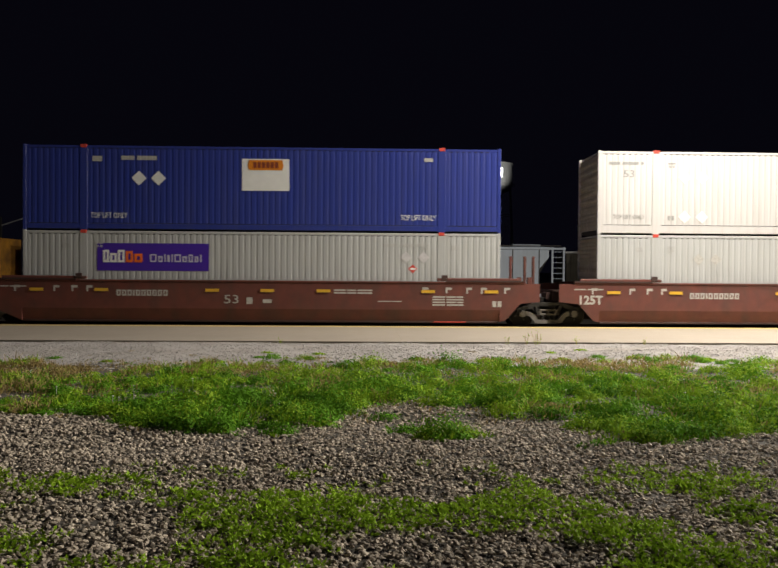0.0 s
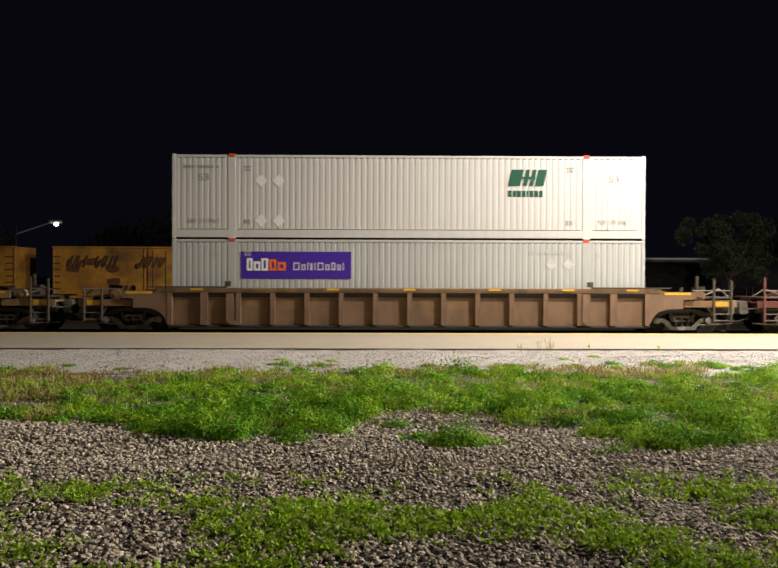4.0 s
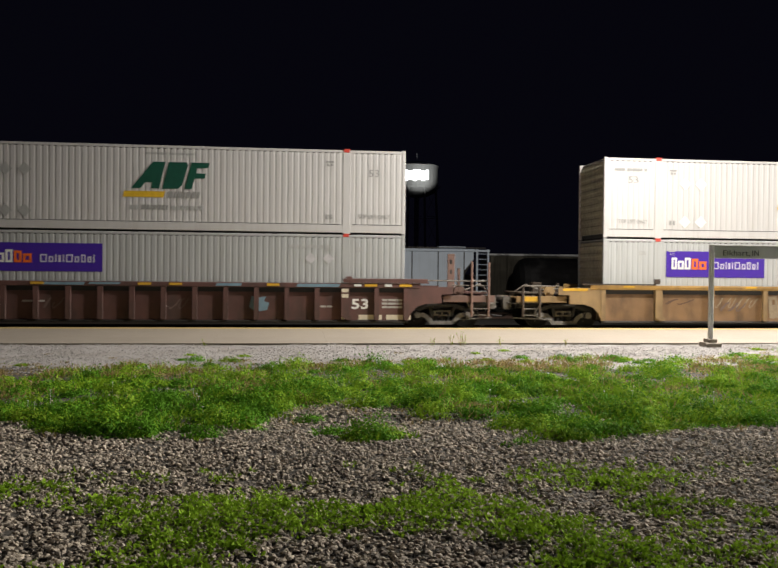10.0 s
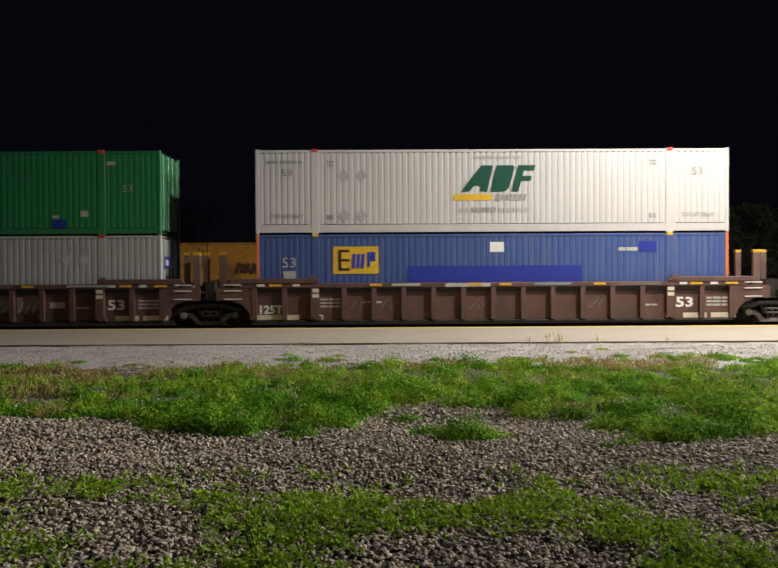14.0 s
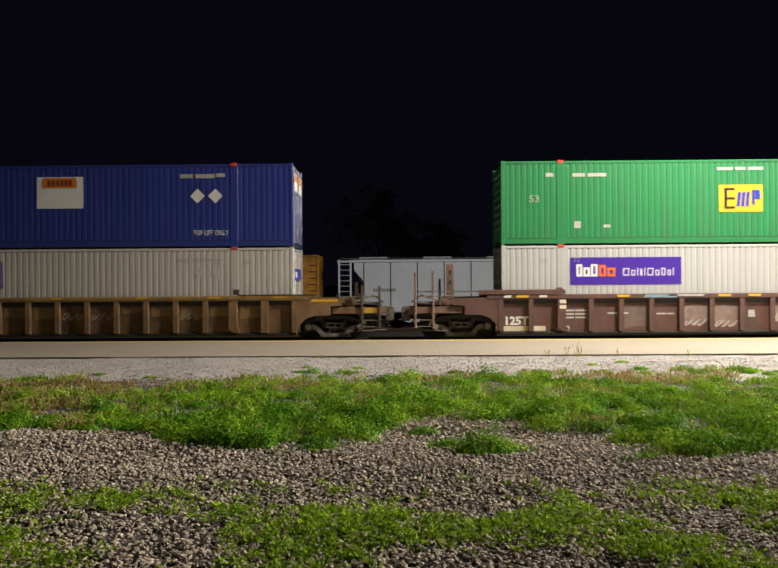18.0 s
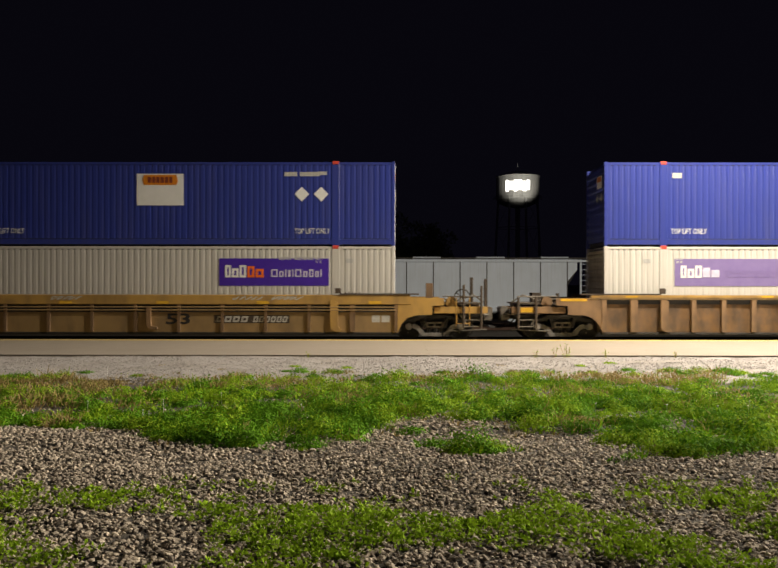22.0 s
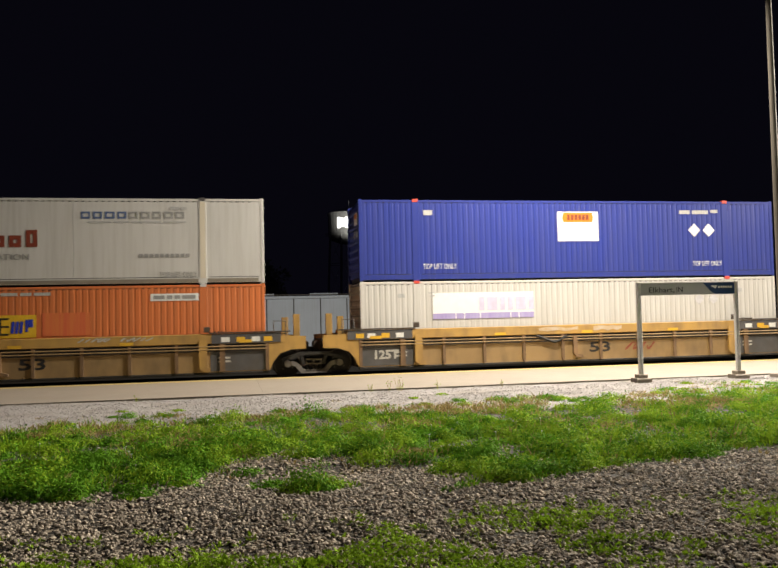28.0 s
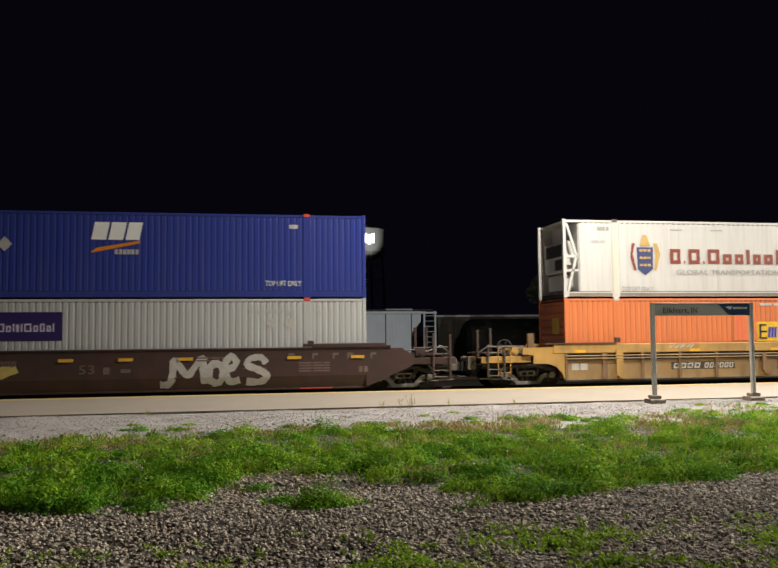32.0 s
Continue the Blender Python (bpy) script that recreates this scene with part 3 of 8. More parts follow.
def container(paint, label, group, smooth=False, post=None, marker="red_mark", reefer=False, sill=0.22):
    c = thing("shipping_container", label, "container", group=group)
    pm = M[paint]

    def add(name, make, material=None, label="", key=""):
        m = M[material] if material else pm
        me = cached((name, key, m.name, smooth, reefer), lambda: make().mesh(name))
        return part(name, me, m, c, label)

    left = -HALF + (0.62 if reefer else 0.11)

    def far_wall():
        return Shape().box(-HALF + 0.11, HALF - 0.11, W2 - 0.03, W2 - 0.005, 0.165, H - 0.115)

    if smooth:
        xs = [left, -6.17, -5.9, -1.95, 1.95, 5.9, 6.17, HALF - 0.11]
        for a, b in zip(xs, xs[1:]):
            add("side_panel", lambda: Shape().cham(a + 0.004, b - 0.004, -W2 + 0.006, -W2 + 0.03, 0.21, H - 0.12, 0.004), key=a)
    else:
        for a, b in ((left, -6.19), (-5.92, 5.92), (6.19, HALF - 0.11)):
            add("side_panel", lambda: corrugated(a, b, sill, H - 0.115, -W2 + 0.004, -W2 + 0.0105), key=(a, sill))
    add("side_wall", far_wall, key="far")

    def roof():
        s = Shape().box(-HALF + 0.1, HALF - 0.1, -W2 + 0.05, W2 - 0.05, H - 0.06, H - 0.02)
        for i in range(30):
            x = -7.6 + i * 0.52
            s.box(x, x + 0.2, -W2 + 0.15, W2 - 0.15, H - 0.02, H - 0.005)
        return s

    add("roof", roof)
    add("floor", lambda: Shape().box(-HALF + 0.1, HALF - 0.1, -W2 + 0.05, W2 - 0.05, 0.02, 0.15), "gasket")
    if reefer:
        def brace(a, b):
            x0, x1 = -HALF + 0.10, -HALF + 0.56
            s = Shape().prism([(x0, H - 0.14), (x0 + 0.09, H - 0.14), (x1, 1.55), (x1 - 0.09, 1.55)][::-1], a, b)
            s.prism([(x1 - 0.09, 1.5), (x1, 1.5), (x0 + 0.12, 0.2), (x0 + 0.03, 0.2)][::-1], a, b)
            return s.box(x0, x1, a, b, 1.46, 1.56).box(x0, x1, a, b, 0.95, 1.03)
        for y in (-W2 + 0.02, W2 - 0.10):
            add("end_bracing", lambda: brace(y, y + 0.08), None, "white bracing beside the cooling unit", key=y)
        add("end_wall", lambda: Shape().box(-HALF + 0.58, -HALF + 0.62, -W2 + 0.05, W2 - 0.05, 0.15, H - 0.1))
        unit = add("cooling_unit", lambda: Shape().cham(-HALF + 0.16, -HALF + 0.575, -0.95, 0.95, 0.95, 2.1, 0.05).box(-HALF + 0.25, -HALF + 0.575, -0.8, 0.8, 0.3, 0.85), None, "white cooling unit with dark grilles")
        part("grille", Shape().box(-HALF + 0.15, -HALF + 0.158, -0.8, 0.8, 1.55, 2.0), "gasket", unit)
        part("grille", Shape().box(-HALF + 0.15, -HALF + 0.158, -0.8, -0.1, 1.05, 1.45), "gasket", unit)
    else:
        # pale containers get a duller, yellower closed end
        add("front_wall", front_wall, "dull_end_paint" if paint in ("white_paint", "grey_paint", "cream_grey_paint") else None)
    for y0, y1 in ((-W2 + 0.1, -0.01), (0.01, W2 - 0.1)):
        me = cached(("door", y0, pm.name), lambda: door_leaf(y0, y1).mesh("door"))
        d = part("door", me, pm, c)
        for k in (0.22, 0.78):
            y = y0 + (y1 - y0) * k
            rm = cached(("rod", round(y, 3)), lambda: Shape().tube((HALF - 0.005, y, 0.12), (HALF - 0.005, y, H - 0.1), 0.019, 6).box(HALF - 0.02, HALF + 0.012, y - 0.03, y + 0.17, 1.15, 1.2).mesh("locking_rod"))
            part("locking_rod", rm, "rod", d)
    for x in (-HALF, HALF - 0.11):
        for y in (-W2, W2 - 0.11):
            me = cached(("post", x, y, post or paint), lambda: Shape().cham(x, x + 0.11, y, y + 0.11, 0.0, H, 0.008).mesh("corner_post"))
            part("corner_post", me, post or paint, c)
    for y in (-W2, W2 - 0.07):
        add("top_rail", lambda: Shape().cham(-HALF + 0.11, HALF - 0.11, y + 0.002, y + 0.068, H - 0.115, H - 0.028, 0.012), key=y)
        add("bottom_rail", lambda: Shape().cham(-HALF + 0.11, HALF - 0.11, y + 0.002, y + 0.068, 0.032, sill - 0.012, 0.012), key=(y, sill))
    for x in (-6.055, 6.055):
        for y in (-W2 - 0.001, W2 - 0.06):
            add("lift_post", lambda: Shape().cham(x - 0.13, x + 0.13, y, y + 0.06, 0.0, H - 0.1, 0.006), key=(x, y))
        add("lift_casting", lambda: Shape().cham(x - 0.10, x + 0.10, -W2 - 0.012, -W2 + 0.12, H - 0.10, H + 0.015, 0.012), marker, key=x)
    # the worn line of the lower side rail
    for a, b in ((-HALF + 0.2, -6.25), (-5.85, 5.85), (6.25, HALF - 0.2)):
        me = cached(("slot", a, b, sill), lambda: Shape().box(a, b, -W2 + 0.001, -W2 + 0.012, sill - 0.010, sill + 0.006).mesh("rail_groove"))
        part("rail_groove", me, "gasket", c)
    dash = cached(("dash",), lambda: roof_marks().mesh("slotted_edge"))
    part("slotted_edge", dash, "gasket", c)["kind"] = "stuff"
    return c


def roof_marks():
    s = Shape()
    for i in range(76):
        x = -7.85 + i * 0.2055
        if abs(abs(x) - 6.05) > 0.2:
            s.box(x, x + 0.09, -W2 + 0.0, -W2 + 0.03, H - 0.135, H - 0.117)
    return s


def placard(c, x, z, material="dim_white", r=0.25, label="white diamond placard"):
    s = Shape().prism([(x - r, z), (x, z - r), (x + r, z), (x, z + r)], FACE - 0.003, FACE)
    part("placard", s, material, c, label)


def lift_words(c, material, xs, z=0.40):
    for x in xs:
        word("TOP LIFT ONLY", 0.19, material, c, x, FACE - 0.004, z, 1.22, "lift_notice")


def small_marks(c, material, upper=True):
    """The owner's marks and data plates near the ends, as plain bars."""
    bars("owner_mark", c, material, -7.7 if upper else 4.1, -6.5 if upper else 5.5, 2.38, 2.48, FACE, (4, 6, 1), 0.8)
    for x in (-5.65, 5.35):
        bars("data_plate", c, material, x, x + 0.26, 2.40, 2.46, FACE, (1,))
        bars("data_plate", c, material, x + 0.03, x + 0.23, 2.28, 2.36, FACE, (1, 1), 0.5)
        if upper:
            bars("data_plate", c, material, x, x + 0.22, 0.48, 0.64, FACE, (1, 1), 0.6)
    if not upper:
        bars("data_plate", c, material, 6.4, 6.65, 2.28, 2.42, FACE, (1,))
        bars("data_plate", c, material, -6.75, -6.5, 2.28, 2.42, FACE, (1,))


def courier_panel(c, x0, state="fresh"):
    """The violet name panel on a lower container: plain shapes in the maker's colours."""
    base = {"fresh": "purple", "dark": "dark_purple", "faded": "faded_purple", "worn": "worn_purple"}[state]
    x1, z0, z1 = x0 + 3.75, 1.50, 2.43
    if state == "worn":
        p = decal("name_panel", c, "vinyl_white", x0, x1, z0, z1, FACE, "name panel flaked down to white")
        bars("flaked_strip", p, "worn_purple", x0, x1, z0, z0 + 0.2, FACE - 0.007, (3, 1, 2, 4, 1, 2), 0.15, label="lilac remains of a panel")
        bars("flaked_strip", p, "lilac", x0 + 1.7, x1, z0 + 0.28, z0 + 0.75, FACE - 0.007, (1, 2, 1, 1, 2, 1), 0.5)
        return
    p = decal("name_panel", c, base, x0, x1, z0, z1, FACE, "violet name panel with white and orange blocks")
    y = FACE - 0.007
    white = "vinyl_white" if state != "worn" else "white_paint"
    bars("name_block", p, white, x0 + 0.20, x0 + 0.92, 1.78, 2.20, y, (0.8, 0.9, 0.9), 0.14, label="white name block", tops=(1, 0.74, 1), hollow=0.075)
    if state in ("fresh", "dark"):
        bars("name_block", p, "orange_vinyl", x0 + 0.96, x0 + 1.52, 1.78, 2.18, y, (0.8, 0.9), 0.14, label="orange name block", tops=(0.97, 0.74), hollow=0.085)
    elif state == "faded":
        bars("name_block", p, "lilac", x0 + 0.96, x0 + 1.52, 1.80, 2.14, y, (0.8, 0.9), 0.14, label="faded name block", tops=(0.97, 0.74))
    if state != "worn":
        bars("name_bar", p, "lilac" if state != "faded" else "faded_purple", x0 + 1.78, x0 + 3.5, 1.80, 2.06, y, (1.2, 0.8, 0.22, 0.45, 0.22, 1.2, 0.8, 0.8, 0.7, 0.22), 0.35, label="thin pale name bar", tops=(1, 0.75, 1, 0.9, 1, 1, 0.75, 1, 0.75, 1), hollow=0.042)


def carrier_panel(c):
    """The white panel with an amber badge on a blue container."""
    p = decal("badge_panel", c, "vinyl_white", -0.74, 0.86, 1.36, 2.44, FACE, "white square panel with an amber badge")
    y = FACE - 0.007
    b = part("badge", Shape().prism([(-0.50, 2.06), (0.62, 2.06), (0.66, 2.2), (0.62, 2.40), (-0.50, 2.40), (-0.54, 2.2)], y - 0.006, y), "sign_orange", p, "amber badge")
    bars("badge_block", b, "logo_red", -0.36, 0.48, 2.13, 2.33, y - 0.007, (1, 1, 1, 1, 1, 1), 0.35)


def slanted_logo(c, x=0.0, strength="logo_green"):
    """Green slanted blocks over a yellow bar."""
    y = FACE
    z0, z1 = 1.40, 2.29
    for ring in ([(-1.0, z0), (-0.70, z0), (-0.55, 1.60), (-0.32, 1.60), (-0.36, z0), (-0.10, z0), (0.10, z1), (-0.30, z1)],
                 [(0.0, z0), (0.50, z0), (0.64, 1.52), (0.84, z1 - 0.10), (0.80, z1), (0.22, z1)],
                 [(0.72, z0), (0.96, z0), (1.06, 1.76), (1.38, 1.76), (1.42, 1.93), (1.11, 1.93), (1.15, 2.11), (1.50, 2.11), (1.55, z1), (0.95, z1)]):
        part("logo_block", Shape().prism([(x + u, z) for u, z in ring], y - 0.006, y), strength, c, "dark green slanted logo block")
    decal("logo_bar", c, "logo_yellow", x - 1.28, x + 0.04, 1.11, 1.31, y, "yellow logo bar", 0.06)
    bars("logo_bar_small", c, "grey_stencil", x + 0.16, x + 1.20, 1.10, 1.31, y, (0.9, 0.5, 0.6, 0.3, 0.7, 0.7, 0.5), 0.25, 0.04)
    bars("logo_bar_small", c, "pale_stencil", x - 1.05, x - 0.75, 0.70, 0.84, y, (1, 1), 0.3)
    bars("logo_bar_small", c, "grey_stencil", x - 0.68, x + 0.18, 0.70, 0.86, y, (1, 0.7, 0.7, 1, 0.8, 0.8, 0.6), 0.25, 0.03)
    bars("logo_bar_small", c, "pale_stencil", x + 0.30, x + 1.32, 0.70, 0.84, y, (1, 1, 1, 0.8, 1, 1, 0.8), 0.3)
    bars("logo_bar_small", c, "pale_stencil", x - 0.55, x + 1.05, 2.53, 2.60, y, (3, 2, 4, 2), 0.5)


def square_logo(c, x0, x1, z0, z1):
    """A yellow panel with one black and two blue blocks."""
    p = decal("logo_panel", c, "logo_yellow", x0, x1, z0, z1, FACE, "yellow square logo panel")
    w, h, y = x1 - x0, z1 - z0, FACE - 0.007
    part("logo_block", Shape().box(x0 + w * 0.12, x0 + w * 0.18, y - 0.006, y, z0 + h * 0.12, z0 + h * 0.88), "black_vinyl", p, "black logo bar")
    for k in (0.12, 0.46, 0.80):
        part("logo_block", Shape().box(x0 + w * 0.182, x0 + w * 0.36, y - 0.006, y, z0 + h * k, z0 + h * (k + 0.08)), "black_vinyl", p, "black logo bar")
    for a in (0.40, 0.50, 0.60):
        part("logo_block", Shape().prism([(x0 + w * a, z0 + h * 0.20), (x0 + w * (a + 0.07), z0 + h * 0.20), (x0 + w * (a + 0.10), z0 + h * 0.72), (x0 + w * (a + 0.03), z0 + h * 0.72)], y - 0.006, y), "logo_blue", p, "blue logo bar")
    part("logo_block", Shape().box(x0 + w * 0.75, x0 + w * 0.81, y - 0.006, y, z0 + h * 0.26, z0 + h * 0.80), "logo_blue", p, "blue logo bar")
    part("logo_block", Shape().cham(x0 + w * 0.815, x0 + w * 0.93, y - 0.006, y, z0 + h * 0.46, z0 + h * 0.80, 0.002), "logo_blue", p, "blue logo bar")


def four_placards(c, material="dim_white", rows=(1.96, 0.60)):
    for z in rows:
        for x in (-5.06, -4.46):
            placard(c, x, z, material, 0.22)


def end_plate(c, material, y0, y1, z0, z1, label="", out=0.0):
    """A flat plate on the door end, which looks to +x."""
    x = HALF + 0.014 + out
    return part("end_plate", Shape().box(x, x + 0.005, y0, y1, z0, z1), material, c, label)


UPPER, LOWER = "upper containers of the train", "lower containers of the train"


def blue_upper(diamonds, marks=5.3):
    c = container("blue_paint", "deep blue corrugated container with white amber-badged panel, atop another", UPPER)
    carrier_panel(c)
    for y in (-1.05, 0.15):
        end_plate(c, "vinyl_white", y, y + 0.85, 1.95, 2.55, "white square plate on the door")
        end_plate(c, "sign_orange", y + 0.1, y + 0.75, 2.28, 2.5, "amber badge on the door", 0.006)
    x = -HALF + 0.006
    part("end_plate", Shape().box(x - 0.005, x, -0.95, -0.25, 2.02, 2.45), "vinyl_white", c, "white square plate on the closed end")
    part("end_plate", Shape().box(x - 0.010, x - 0.006, -0.87, -0.33, 2.25, 2.42), "sign_orange", c, "amber badge on the closed end")
    for y in (-0.85, -0.30):
        part("placard", Shape().add([(x - 0.003, y, 1.48), (x - 0.003, y + 0.2, 1.68), (x - 0.003, y, 1.88), (x - 0.003, y - 0.2, 1.68)], [(0, 3, 2, 1)]), "dim_white", c, "white diamond placard")
    for y, z in ((0.75, 0.6), (-0.4, 0.45), (0.5, 1.3)):
        end_plate(c, "dim_white", y, y + 0.28, z, z + 0.2)
    for x in diamonds:
        placard(c, x, 1.75, "vinyl_white", 0.25)
    lift_words(c, "vinyl_white", (-5.2, 5.25))
    bars("owner_mark", c, "dim_white", diamonds[0] - 0.6, diamonds[0] + 0.6, 2.36, 2.50, FACE, (4, 6), 0.8)
    decal("data_plate", c, "dim_white", -5.76, -5.44, 2.30, 2.48, FACE, "small white plate")
    decal("data_plate", c, "dim_white", 5.45, 5.75, 2.40, 2.52, FACE)
    return c


def white_upper(kind, bright=True, shift=-0.08):
    c = container("white_paint", {"logo": "off-white corrugated container with green and yellow logo, atop another",
                                  "small": "off-white corrugated container with small green logo, atop another",
                                  "plain": "plain off-white corrugated container stacked on another container"}[kind], UPPER, sill=0.31)
    if kind == "logo":
        slanted_logo(c, shift)
    if kind == "small":
        s = Shape()
        for a, w in ((3.36, 0.42), (3.86, 0.14), (4.08, 0.14), (4.28, 0.30)):
            s.prism([(a, 1.82), (a + w, 1.82), (a + w + 0.12, 2.38), (a + 0.12, 2.38)], FACE - 0.006, FACE)
        s.box(3.86, 4.30, FACE - 0.006, FACE, 2.05, 2.14)
        part("logo_block", s, "logo_green", c, "green logo blocks")
        bars("logo_bar_small", c, "logo_green", 3.36, 4.55, 1.45, 1.66, FACE, (1, 0.9, 1, 1, 0.5, 1, 1, 1), 0.3)
    end_plate(c, "pale_stencil", -0.95, -0.3, 2.1, 2.45)
    end_plate(c, "grey_stencil", 0.3, 0.9, 2.3, 2.4)
    end_plate(c, "grey_stencil", -0.8, -0.3, 0.5, 0.62)
    four_placards(c, "vinyl_white" if kind != "logo" or bright else "pale_stencil")
    small_marks(c, "grey_stencil")
    for x in (-7.0, 7.0):
        word("53", 0.26, "grey_stencil", c, x, FACE - 0.004, 1.95, 0.36, "length_mark")
        word("TOP LIFT ONLY", 0.15, "grey_stencil", c, x, FACE - 0.004, 0.52, 1.1, "lift_notice")
    return c


def green_upper():
    c = container("green_paint", "green corrugated container with yellow square logo, atop another", UPPER)
    square_logo(c, -0.70, 0.78, 1.06, 1.98)
    bars("logo_bar_small", c, "dim_white", -0.75, 0.80, 2.48, 2.58, FACE, (3, 2, 3), 0.5)
    for x in (-6.95, 6.95):
        word("53", 0.24, "dim_white", c, x, FACE - 0.004, 1.45, 0.34, "length_mark")
    bars("owner_mark", c, "dim_white", -5.65, -4.5, 2.30, 2.42, FACE, (4, 6), 0.8)
    for x0, x1, z0, z1 in ((-6.55, -6.3, 2.30, 2.44), (6.25, 6.55, 2.36, 2.48), (-5.6, -5.38, 0.55, 0.78), (-4.6, -4.38, 0.56, 0.66), (4.4, 4.6, 0.56, 0.66), (5.35, 5.6, 0.60, 0.82)):
        decal("data_plate", c, "dim_white", x0, x1, z0, z1, FACE, "small white plate")
    decal("patch", c, "dark_blue_vinyl", 4.4, 4.85, 0.24, 0.50, FACE, "dark blue painted-over patch")
    return c


def courier_lower(x0=-5.74, state="fresh"):
    paint = "cream_grey_paint" if state in ("faded", "worn") or x0 > 0 else "grey_paint"
    c = container(paint, {"fresh": "pale grey corrugated container with violet panel, in a well wagon",
                                 "dark": "pale grey corrugated container with dark violet panel, in a well wagon",
                                 "faded": "pale grey corrugated container with sun-faded violet panel, in a well wagon",
                                 "worn": "pale grey corrugated container with flaking lilac panel, in a well wagon",
                                 "plain": "plain pale grey corrugated container with placards, in a well wagon"}[state], LOWER)
    if state != "plain":
        courier_panel(c, x0, state)
    small_marks(c, "pale_stencil", False)
    end_plate(c, "dark_blue_vinyl" if state != "fresh" else "purple", -0.95, 0.75, 1.72, 2.12, "violet plate on the door")
    end_plate(c, "vinyl_white", -0.85, -0.45, 1.82, 2.02, "white block on the door plate", 0.006)
    if x0 == -5.6 and state == "fresh":
        placard(c, 5.08, 1.63, "red_mark", 0.15, "small red diamond placard")
        decal("placard_mark", c, "vinyl_white", 4.99, 5.17, 1.59, 1.66, FACE - 0.004)
    for x in (-4.55, -3.95) if state == "plain" else (4.85, 5.45) if x0 < 0 else ():
        placard(c, x, 2.02, "faint_placard" if state in ("fresh", "faded", "worn") else "dim_white", 0.20)
    return c


def blue_lower():
    c = container("mid_blue_paint", "mid-blue corrugated container with orange posts and yellow square logo", LOWER, post="orange_paint", marker="logo_yellow")
    square_logo(c, -5.45, -3.90, 1.50, 2.43)
    end_plate(c, "logo_yellow", -0.9, -0.1, 1.45, 2.05, "yellow logo plate on the door")
    end_plate(c, "dim_white", 0.2, 0.6, 1.6, 1.9)
    word("53", 0.36, "dim_white", c, -6.95, FACE - 0.004, 1.72, 0.46, "length_mark")
    decal("data_plate", c, "dim_white", -7.15, -6.72, 1.28, 1.60, FACE, "white data plate")
    decal("data_plate", c, "vinyl_white", -0.10, 0.38, 2.22, 2.56, FACE, "white square plate")
    bars("owner_mark", c, "dim_white", 4.3, 4.95, 2.24, 2.36, FACE, (4, 6), 0.6)
    decal("patch", c, "dark_blue_vinyl", -2.9, 3.05, 1.05, 1.75, FACE, "darker blue repainted patch")
    decal("patch", c, "dark_blue_vinyl", 5.0, 5.6, 2.2, 2.56, FACE)
    return c


def orange_lower():
    c = container("orange_paint", "orange corrugated container with yellow square logo, in a well wagon", LOWER, marker="white_paint")
    square_logo(c, -0.46, 0.81, 1.22, 1.95)
    decal("patch", c, "red_patch", -1.35, -0.38, 1.25, 2.2, FACE, "redder repainted patch")
    decal("patch", c, "red_patch", 1.0, 2.45, 1.25, 2.0, FACE)
    x = -HALF + 0.006
    part("end_plate", Shape().box(x - 0.005, x, -0.75, -0.05, 1.55, 2.15), "logo_yellow", c, "yellow logo plate on the closed end")
    lab = decal("mark_plate", c, "vinyl_white", 4.35, 5.9, 2.32, 2.56, FACE, "white owner plate")
    bars("owner_mark", lab, "grey_stencil", 4.45, 5.8, 2.38, 2.50, FACE - 0.007, (4, 2, 2, 5), 0.8)
    bars("logo_bar_small", c, "dim_white", -0.25, 1.25, 2.56, 2.66, FACE, (3, 2, 3), 0.5)
    return c


